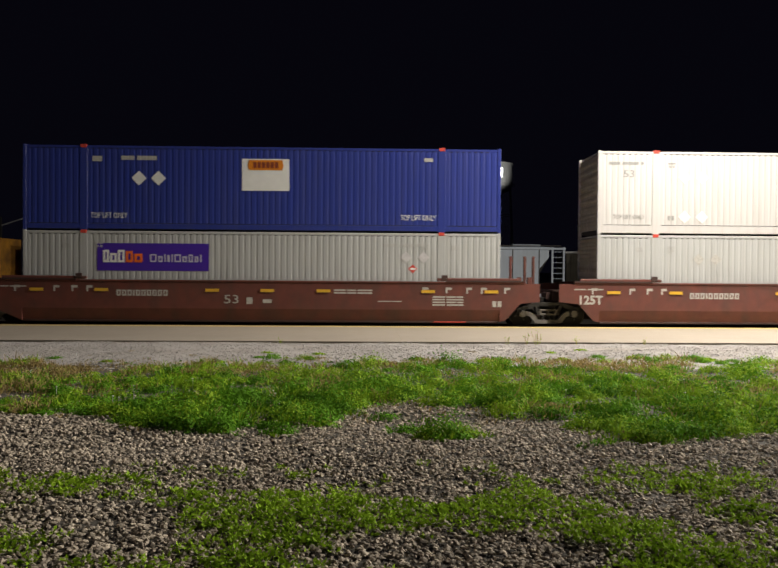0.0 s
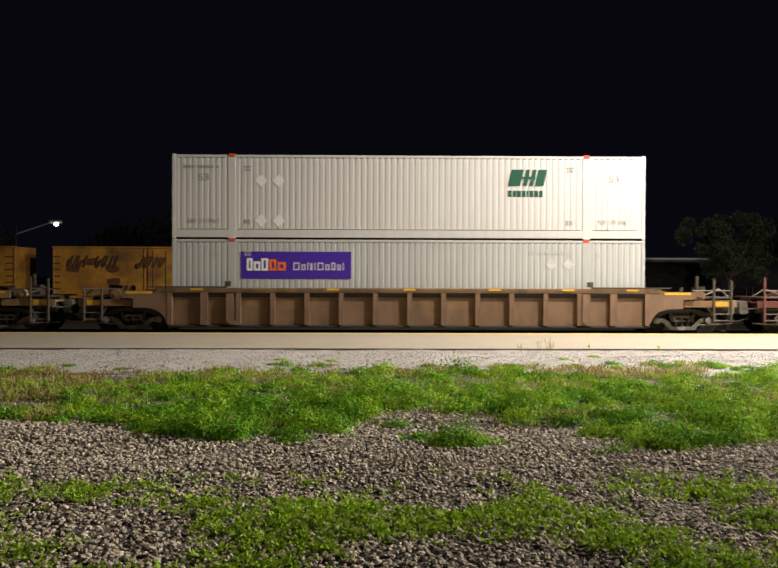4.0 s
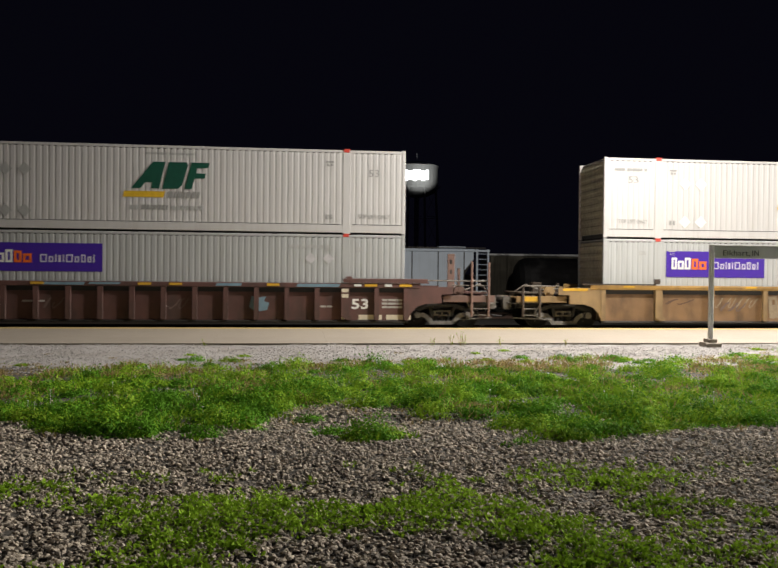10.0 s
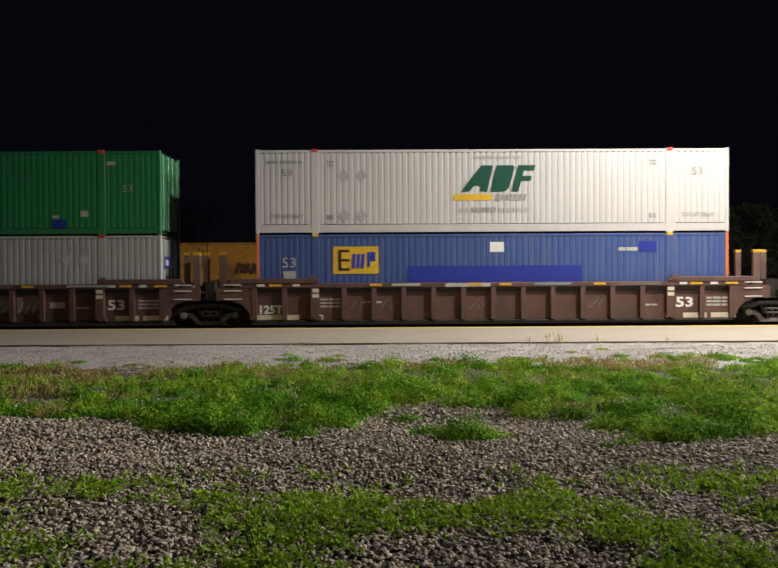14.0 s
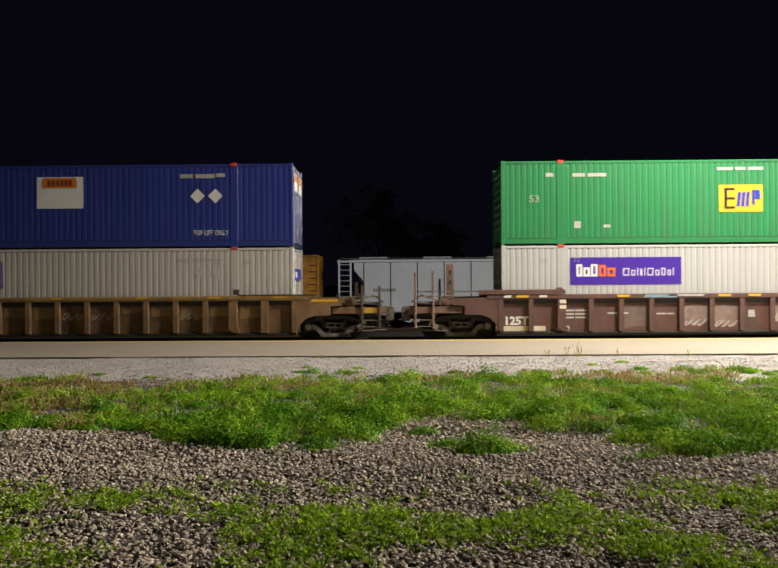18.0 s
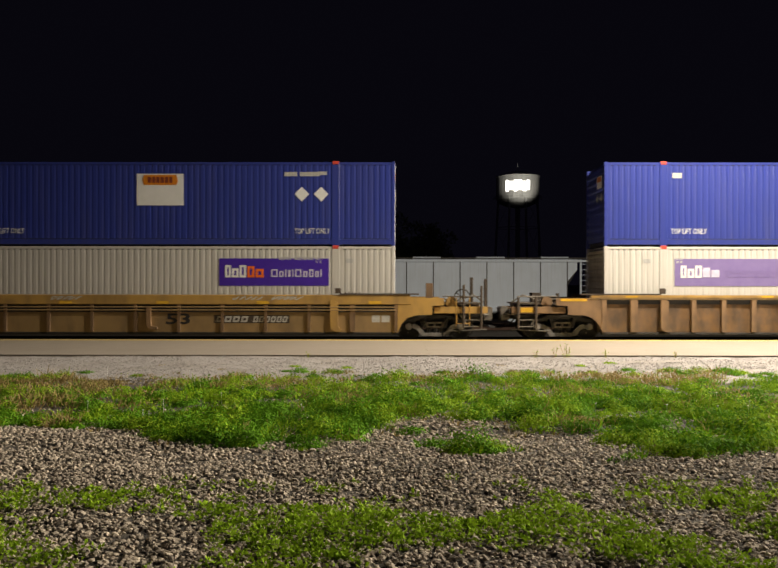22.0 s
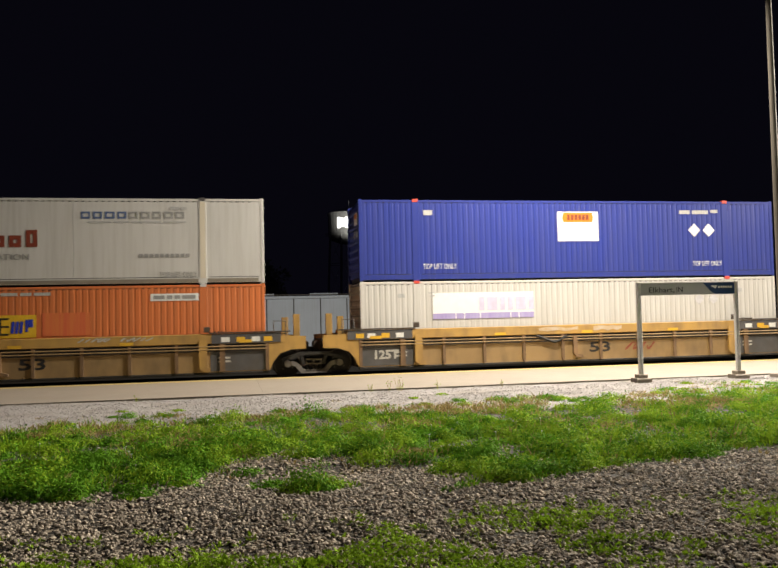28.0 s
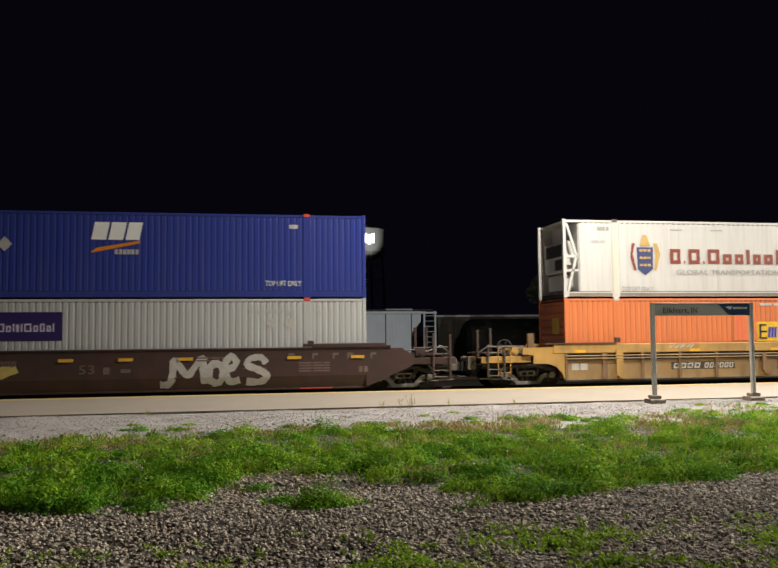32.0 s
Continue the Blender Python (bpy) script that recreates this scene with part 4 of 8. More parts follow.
def reefer_upper():
    c = container("reefer_white", "smooth white refrigerated container with crest and dark red name blocks", UPPER, smooth=True, marker="dull_mark", reefer=True)
    y = FACE
    crest = part("crest", Shape().prism([(-4.90, 1.05), (-4.60, 0.82), (-4.30, 1.05), (-4.28, 1.85), (-4.92, 1.85)], y - 0.006, y), "shield_blue", c, "blue shield crest with gold bands and red side figures")
    for z in (1.15, 1.42, 1.69):
        bars("crest_band", crest, "crest_gold", -4.82, -4.38, z, z + 0.09, y - 0.007, (1, 1, 1), 0.3)
    for k in (-1, 1):
        s = Shape().prism([(-4.6 + k * 0.40 - 0.05, 1.0), (-4.6 + k * 0.40 + 0.05, 1.0), (-4.6 + k * 0.55 + 0.06, 1.6), (-4.6 + k * 0.44 + 0.05, 2.0), (-4.6 + k * 0.44 - 0.08, 2.0), (-4.6 + k * 0.50 - 0.08, 1.5)], y - 0.006, y)
        part("crest_side", s, "crest_gold" if k > 0 else "logo_red", crest)
    part("crest_top", Shape().prism([(-4.80, 1.90), (-4.40, 1.90), (-4.46, 2.12), (-4.54, 2.32), (-4.66, 2.32), (-4.74, 2.12)], y - 0.006, y), "crest_gold", crest, "gold crest top")
    crest.location.x = -0.28
    bars("name_block", c, "logo_red", -3.87, 0.86, 1.25, 1.80, y, (0.9, 0.12, 1, 0.12, 1.05, 0.8, 0.75, 0.3, 0.7, 0.8, 0.75), 0.3, label="dark red name block", tops=(1, 0.2, 1, 0.2, 1, 0.68, 0.68, 1, 0.68, 0.68, 1), hollow=0.13)
    word("GLOBAL", 0.20, "grey_stencil", c, -3.00, y - 0.004, 0.84, 1.30, "tagline")
    word("TRANSPORTATION", 0.20, "grey_stencil", c, -0.80, y - 0.004, 0.84, 2.84, "tagline")
    bars("name_block", c, "slate_vinyl", 2.20, 3.62, 2.17, 2.40, y, (1, 1, 1.1, 1), 0.3, label="slate blue name block", hollow=0.06)
    bars("name_block", c, "grey_stencil", 3.70, 5.46, 2.17, 2.40, y, (1, 1, 1, 1, 1), 0.3, hollow=0.06)
    bars("name_bar", c, "pale_stencil", 2.42, 5.52, 2.03, 2.08, y, (3, 2, 4, 3), 0.4)
    bars("name_bar", c, "grey_stencil", 4.0, 5.62, 0.88, 1.0, y, (1,) * 10, 0.3)
    lift_words(c, "grey_stencil", (-5.2, 5.25), 0.22)
    bars("owner_mark", c, "grey_stencil", -6.75, -6.3, 2.46, 2.60, y, (3, 1), 0.4)
    bars("owner_mark", c, "pale_stencil", -7.0, -6.45, 2.0, 2.10, y, (3, 2), 0.4)
    bars("owner_mark", c, "pale_stencil", 5.0, 5.55, 2.46, 2.56, y, (3, 2), 0.4)
    for a, b in ((-HALF + 0.2, -6.2), (-5.9, 5.9), (6.2, HALF - 0.2)):
        decal("lower_rail_strip", c, "grime_strip", a, b, 0.045, 0.165, FACE + 0.001, "dull grey-brown lower rail", thick=0.004)
    for x in (-6.055, 6.055):
        decal("lift_post_strip", c, "cream_paint", x - 0.085, x + 0.085, 0.17, H - 0.12, FACE, "cream lift post", thick=0.004)
    for a in (-3.85, -2.2):
        decal("scuff", c, "grey_stencil", a, a + 0.5, 2.50, 2.53, y)
    return c


def yrc_upper():
    c = container("blue_paint", "deep blue corrugated container with white blocks over an orange sweep", UPPER)
    bars("name_block", c, "vinyl_white", -1.0, 0.52, 1.92, 2.50, FACE, (1, 1, 0.95), 0.15, 0.12, "white name block")
    part("logo_sweep", Shape().prism([(-1.02, 1.50), (-0.90, 1.50), (0.52, 1.80), (0.56, 1.90), (-0.8, 1.66)], FACE - 0.006, FACE), "sign_orange", c, "orange logo sweep")
    bars("name_bar", c, "dim_white", -0.25, 0.50, 1.44, 1.60, FACE, (1,) * 6, 0.3)
    placard(c, -4.3, 1.75, "dim_white", 0.24)
    placard(c, -3.65, 1.75, "dim_white", 0.24)
    lift_words(c, "vinyl_white", (-5.2, 5.25))
    decal("data_plate", c, "dim_white", 5.45, 5.75, 2.36, 2.50, FACE, "small white plate")
    return c


# ---- well wagons ----
SIDE = 1.46
RIB = 1.475
PANEL = -1.335
BAND_PANEL = -1.415
R_WHEEL = 0.46
MOVING = []
WHEELS = []


def side_frame_shape(y0, y1):
    """The spring seat, the two rising arms and the bearing caps of a bogie's cast side frame."""
    s = Shape()
    s.prism([(-0.36, 0.13), (0.36, 0.13), (0.40, 0.24), (0.30, 0.25), (-0.30, 0.25), (-0.40, 0.24)], y0, y1)
    for k in (-1, 1):
        ring = [(0.30, 0.13), (0.44, 0.13), (0.62, 0.36), (0.76, 0.40), (0.76, 0.55), (0.60, 0.52), (0.50, 0.44), (0.34, 0.25)]
        ring = [(k * x, z) for x, z in ring]
        s.prism(ring if k > 0 else ring[::-1], y0 - 0.002, y1)
        s.tube((k * 0.89, y0 - 0.09, 0.46), (k * 0.89, y1, 0.46), 0.115, 14)
        s.tube((k * 0.89, y0 - 0.12, 0.46), (k * 0.89, y0 - 0.09, 0.46), 0.06, 10)
    return s


def top_member_shape(y0, y1):
    """The upper beam of the side frame, with its two leaning posts and the pedestal jaws."""
    s = Shape()
    s.prism([(-1.08, 0.58), (-0.76, 0.60), (-0.42, 0.74), (0.42, 0.74), (0.76, 0.60), (1.08, 0.58), (1.06, 0.66), (0.46, 0.85), (-0.46, 0.85), (-1.06, 0.66)], y0 + 0.02, y1)
    for k in (-1, 1):
        ring = [(k * x, z) for x, z in ((0.28, 0.44), (0.38, 0.40), (0.46, 0.76), (0.36, 0.76))]
        s.prism(ring if k > 0 else ring[::-1], y0 + 0.01, y1)
        s.box(min(k * 1.0, k * 1.08), max(k * 1.0, k * 1.08), y0 + 0.03, y1, 0.40, 0.62)
    return s


def bolster_end_shape():
    """The bolster's end that rides on the springs, with two dark pockets."""
    s = Shape()
    s.cham(-0.29, 0.29, -1.08, -0.90, 0.56, 0.62, 0.008).cham(-0.29, 0.29, -1.08, -0.90, 0.42, 0.47, 0.008)
    for x in (-0.29, -0.03, 0.23):
        s.box(x, x + 0.06, -1.075, -0.90, 0.47, 0.56)
    return s


def wheel_shape():
    s = Shape()
    for k in (-1, 1):
        s.tube((0, k * 0.70, 0), (0, k * 0.80, 0), R_WHEEL, 28)
        s.tube((0, k * 0.665, 0), (0, k * 0.70, 0), R_WHEEL + 0.03, 28)
        s.tube((0, k * 0.80, 0), (0, k * 0.86, 0), 0.13, 12)
    s.tube((0, -1.0, 0), (0, 1.0, 0), 0.08, 10)
    return s


def bogie(wagon, x, joint=False):
    b = part("bogie", cached(("bolster",), lambda: Shape().cham(-0.30, 0.30, -0.90, 0.90, 0.42, 0.80, 0.04).tube((0, 0, 0.8), (0, 0, 1.0), 0.25, 12).mesh("bogie")), "black_steel", wagon, "grimy four-wheeled bogie")
    b.location.x = x
    for y0, y1 in ((-1.10, -0.93), (0.93, 1.10)):
        # light and deck shade painted in: pale lower arms, near-black upper beam
        part("side_frame", cached(("sf", y0), lambda: side_frame_shape(y0, y1).mesh("side_frame")), "lit_frame_steel", b, "dusty cast side frame, lower arms coloured paler as if lit")
        part("top_member", cached(("tm", y0, joint), lambda: top_member_shape(y0, y1).mesh("top_member")), "spring_steel" if joint else "black_steel", b)
    part("bolster_end", cached(("be",), lambda: bolster_end_shape().mesh("bolster_end")), "cast_steel", b)
    for sx in (-0.21, 0, 0.21):
        part("spring", cached(("spring",), lambda: spring_shape().mesh("spring")), "spring_steel", b).location = (sx, -1.0, 0.24)
    for sx in (-0.55, 0.55):
        part("brake_beam", cached(("beam",), lambda: Shape().box(-0.05, 0.05, -0.75, 0.75, 0.38, 0.5).box(-0.06, 0.06, -0.8, -0.68, 0.3, 0.62).mesh("brake_beam")), "black_steel", b).location.x = sx
    for sx in (-0.89, 0.89):
        w = part("wheelset", cached(("wheels",), lambda: wheel_shape().mesh("wheelset")), "black_steel", wagon, "pair of steel wheels on an axle")
        part("wheel_web", cached(("web",), web_shape), "tread_steel", w, "dusty wheel rim")
        WHEELS.append((w, x + sx))
    return b


def web_shape():
    s = Shape()
    n = 28
    for y, r0, r1 in ((-0.803, R_WHEEL - 0.035, R_WHEEL - 0.005),):
        vs = []
        for r in (r0, r1):
            for i in range(n):
                a = 2 * math.pi * i / n
                vs.append((r * math.cos(a), y, r * math.sin(a)))
        s.add(vs, [(i, (i + 1) % n, n + (i + 1) % n, n + i) for i in range(n)])
        for k in range(4):
            a = math.pi / 2 * k + 0.4
            x, z = 0.23 * math.cos(a), 0.23 * math.sin(a)
            s.box(x - 0.03, x + 0.03, y - 0.01, y, z - 0.03, z + 0.03)
    return s.mesh("wheel_web")


def spring_shape():
    prof = []
    for i in range(4):
        z = i * 0.046
        prof += [(0.070, z), (0.090, z + 0.010), (0.090, z + 0.024), (0.070, z + 0.034)]
    return Shape().lathe(prof)


def coupler(wagon, x, k):
    """A knuckle coupler with its draft gear and a hanging air hose."""
    s = Shape()
    s.cham(min(x, x + k * 0.95), max(x, x + k * 0.95), -0.13, 0.13, 0.68, 0.90, 0.03)
    s.prism([(x + k * 0.85, 0.62), (x + k * 1.18, 0.62), (x + k * 1.2, 0.80), (x + k * 1.12, 0.96), (x + k * 0.85, 0.96)][::k], -0.22, 0.10)
    part("coupler", s, "black_steel", wagon, "grimy knuckle coupler")
    pts = [(x, -0.45, 0.85), (x + k * 0.25, -0.45, 0.55), (x + k * 0.6, -0.42, 0.38), (x + k * 1.0, -0.35, 0.45)]
    part("air_hose", Shape().rope(pts, 0.03), "black_steel", wagon)


def stanchion(wagon, x, z0, z1, paint, w=0.09, y=-1.1, d=0.12):
    part("stanchion", Shape().cham(x - w / 2, x + w / 2, y, y + d, z0, z1, 0.012), paint, wagon)


def ladder(wagon, x, z0, z1, paint, y=-1.30, w=0.42):
    s = Shape()
    for a in (x - w / 2, x + w / 2):
        s.tube((a, y, z0), (a, y, z1), 0.018, 6)
    rungs = []
    n = max(2, round((z1 - z0) / 0.30))
    for i in range(n):
        z = z0 + 0.08 + i * (z1 - z0 - 0.1) / (n - 1)
        rungs.append(z)
    body = part("ladder", s, paint, wagon)
    me = Shape().tube((x - w / 2, y, 0), (x + w / 2, y, 0), 0.014, 6).mesh("rung")
    for z in rungs:
        part("rung", me, paint, body).location.z = z


def end_deck(w, k, kind, joint, paint, dark):
    """The deck over the bogie at one end; k is -1 or 1."""
    def seg(a, b):
        return (min(k * a, k * b), max(k * a, k * b))

    def ring(pts):
        r = [(k * x, z) for x, z in pts]
        return r if k > 0 else r[::-1]

    bx = 9.71 if joint else 9.45
    end = 9.45 if joint else 11.05
    # bulkhead of the well
    a, b = seg(8.16, 8.30)
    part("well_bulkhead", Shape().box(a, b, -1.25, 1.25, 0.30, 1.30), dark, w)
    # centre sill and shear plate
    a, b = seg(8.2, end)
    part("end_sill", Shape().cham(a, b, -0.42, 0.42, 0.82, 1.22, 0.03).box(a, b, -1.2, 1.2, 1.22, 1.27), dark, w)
    for y0, y1 in ((-SIDE, -SIDE + 0.07), (SIDE - 0.07, SIDE)):
        if kind == "smooth":
            if joint:
                pts = [(8.05, 0.19), (8.24, 0.24), (8.76, 0.82), (9.42, 0.88), (9.42, 1.50), (8.05, 1.50)]
            else:
                pts = [(8.05, 0.19), (9.45, 0.78), (9.75, 0.95), (9.75, 1.20), (9.30, 1.50), (8.05, 1.50)]
        elif joint:
            pts = [(8.18, 0.28), (8.34, 0.60), (8.55, 0.84), (8.9, 0.96), (9.42, 0.98), (9.42, 1.40), (8.18, 1.46)]
        else:
            pts = [(8.18, 0.28), (8.30, 0.55), (8.50, 0.76), (8.80, 0.86), (9.35, 0.88), (9.35, 1.18), (9.75, 1.20), (9.75, 1.44), (8.18, 1.46)]
        part("end_web", Shape().prism(ring(pts), y0, y1), paint, w)
    if not joint:
        # low platform, step and grab irons at the coupler end
        lit = "dusty_brown_steel" if kind == "brown" else "tan_steel" if paint == "dirty_yellow_steel" else paint
        a, b = seg(9.42, 11.24)
        part("end_platform", Shape().box(a, b, -1.3, 1.3, 1.06, 1.11).cham(a, b, -1.36, -1.30, 0.92, 1.15, 0.01), lit, w, "dusty end sill")
        top = {"brown": 2.35, "smooth": 2.0}.get(kind, 1.9 if k > 0 else 1.5)
        for x, z in ((10.42, top), (11.02, top - 0.04)):
            stanchion(w, k * x, 0.42, z, lit if kind in ("brown", "smooth") else "dark_yellow_steel", 0.075, -1.44, 0.06)
        hr = Shape()
        hr.tube((k * 9.7, -1.38, 1.50), (k * 11.06, -1.38, 1.50), 0.022, 6)
        hr.tube((k * 10.42, -1.38, 1.28), (k * 11.02, -1.38, 1.28), 0.018, 6)
        part("handrail", hr, "cast_steel", w, "worn grab rail")
        for z in (0.46, 0.68):
            part("step_rung", Shape().cham(min(k * 10.42, k * 11.02), max(k * 10.42, k * 11.02), -1.40, -1.33, z, z + 0.03, 0.006), "cast_steel", w)
        # brake drum, its bracket and a looped pipe on the deck
        part("brake_drum", Shape().tube((k * 10.02, -1.22, 1.30), (k * 10.02, -0.98, 1.30), 0.19, 18).tube((k * 10.02, -1.25, 1.30), (k * 10.02, -1.22, 1.30), 0.07, 12), lit, w, "round brake drum")
        part("drum_bracket", Shape().prism([(k * 10.02 - 0.24, 1.11), (k * 10.02 + 0.24, 1.11), (k * 10.02 + 0.10, 1.40), (k * 10.02 - 0.10, 1.40)], -0.97, -0.90), "black_steel", w)
        part("brake_pipe", Shape().rope([(k * 9.3, -1.15, 1.32), (k * 9.6, -1.2, 1.42), (k * 10.3, -1.05, 1.36), (k * 10.8, -0.9, 1.55), (k * 11.15, -0.8, 1.30)], 0.028), "cast_steel", w)
        part("air_tank", Shape().tube((k * 10.35, -0.85, 0.86), (k * 11.1, -0.85, 0.86), 0.16, 14), "spring_steel", w)
        part("slack_rod", Shape().tube((k * 9.9, -1.16, 0.30), (k * 11.25, -1.0, 0.36), 0.025, 6).tube((k * 10.3, -1.2, 0.90), (k * 10.55, -1.18, 0.52), 0.03, 6), "cast_steel", w)
        part("uncoupling_lever", Shape().rope([(k * 10.6, -1.30, 0.98), (k * 11.1, -1.28, 0.90), (k * 11.3, -0.9, 0.86), (k * 11.4, -0.3, 0.92)], 0.018), "cast_steel", w)
        a, b = seg(11.2, 11.5)
        part("striker_plate", Shape().cham(a, b, -0.55, 0.55, 0.66, 1.12, 0.05), "cast_steel", w, "dusty grey coupler striker")
        coupler(w, k * 10.9, k)
    else:
        a, b = seg(9.0, 9.62)
        part("joint_casting", Shape().cham(a, b, -0.35, 0.35, 0.75, 1.2, 0.05), dark, w)
    # guide ramp beside the container end
    a, b = seg(6.2, 8.9)
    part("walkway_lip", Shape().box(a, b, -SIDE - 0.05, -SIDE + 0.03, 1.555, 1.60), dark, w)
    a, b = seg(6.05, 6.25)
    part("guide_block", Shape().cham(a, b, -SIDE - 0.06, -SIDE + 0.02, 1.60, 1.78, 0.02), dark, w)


def scrawl(parent, seed, x0, x1, z0, z1, y, material, label="sprayed graffiti scribble", strokes=2, bold=0.06, fold=False):
    """Sprayed graffiti: looping ribbons of paint, which spell nothing. fold: they follow the side plate that turns in below 0.6 m."""
    rnd = random.Random(seed)
    n = max(2, round(strokes * 2))
    w = (x1 - x0) / n
    for i in range(n):
        c, m = x0 + w * (i + 0.5), rnd.choice((9, 12, 14))
        ph, turns, sk = rnd.uniform(0, 6.28), rnd.uniform(0.6, 1.25), rnd.uniform(-0.1, 0.25)
        pts = []
        for j in range(m + 1):
            a = ph + turns * 6.28 * j / m
            u, v = 0.46 * w * math.cos(a) * rnd.uniform(0.85, 1.1) + w * 0.3 * (j / m - 0.5), 0.5 + 0.42 * math.sin(a * 1.15 + 0.5)
            pts.append((c + u + sk * v * w, z0 + bold / 2 + (z1 - z0 - bold) * min(1, max(0, v))))
        ribbon(parent, pts, bold, y - 0.001 - 0.0012 * (i % 2), material, label, fold, rnd)


def sprayed_shapes(parent, x0, x1, z0, z1, y, bold, material, label):
    """Four stout strokes of paint side by side: a zigzag, a ring, a hook and a double bend."""
    strokes = (((0.01, 0.03), (0.09, 0.06), (0.12, 0.45), (0.13, 0.88), (0.19, 0.58), (0.25, 0.34), (0.31, 0.62), (0.38, 0.93), (0.39, 0.50), (0.40, 0.04)),
               tuple((0.50 + 0.065 * math.cos(a * 0.63), 0.40 + 0.34 * math.sin(a * 0.63)) for a in range(11)),
               ((0.58, 0.52), (0.65, 0.60), (0.68, 0.80), (0.63, 0.98), (0.585, 0.75), (0.59, 0.35), (0.63, 0.10), (0.71, 0.16)),
               ((0.95, 0.72), (0.90, 0.93), (0.80, 0.88), (0.785, 0.66), (0.88, 0.50), (0.955, 0.30), (0.90, 0.08), (0.77, 0.10)))
    rnd = random.Random(77)
    for n, s in enumerate(strokes):
        fine = []
        for j in range(len(s) - 1):
            p, q, r, e = s[max(j - 1, 0)], s[j], s[j + 1], s[min(j + 2, len(s) - 1)]
            for k in (0.0, 0.25, 0.5, 0.75):
                fine.append(tuple(q[c] + k * ((r[c] - p[c]) + k * ((2 * p[c] - 5 * q[c] + 4 * r[c] - e[c]) + k * (3 * (q[c] - r[c]) + e[c] - p[c]))) / 2 for c in (0, 1)))
        fine.append(s[-1])
        pts = [(x0 + (x1 - x0) * u, z0 + bold / 2 + (z1 - z0 - bold) * v) for u, v in fine]
        ribbon(parent, pts, bold, y - 0.0015 * n, material, label, True, rnd)


def ribbon(parent, pts, bold, y, material, label, fold, rnd):
    vs, m = [], len(pts) - 1
    for j, (px, pz) in enumerate(pts):
        qx, qz = pts[min(j + 1, m)]
        rx, rz = pts[max(j - 1, 0)]
        dx, dz = qx - rx, qz - rz
        d = math.hypot(dx, dz) or 1.0
        k = bold / 2 * rnd.uniform(0.8, 1.2)
        for e in (1, -1):
            z = pz + e * dx / d * k
            vs.append((px - e * dz / d * k, y - 0.0004 * (j % 3) + (max(0.0, 0.60 - z) * 0.244 if fold else 0.0), z))
    part("graffiti", Shape().add(vs, [(2 * j, 2 * j + 1, 2 * j + 3, 2 * j + 2) for j in range(m)]), material, parent, label)


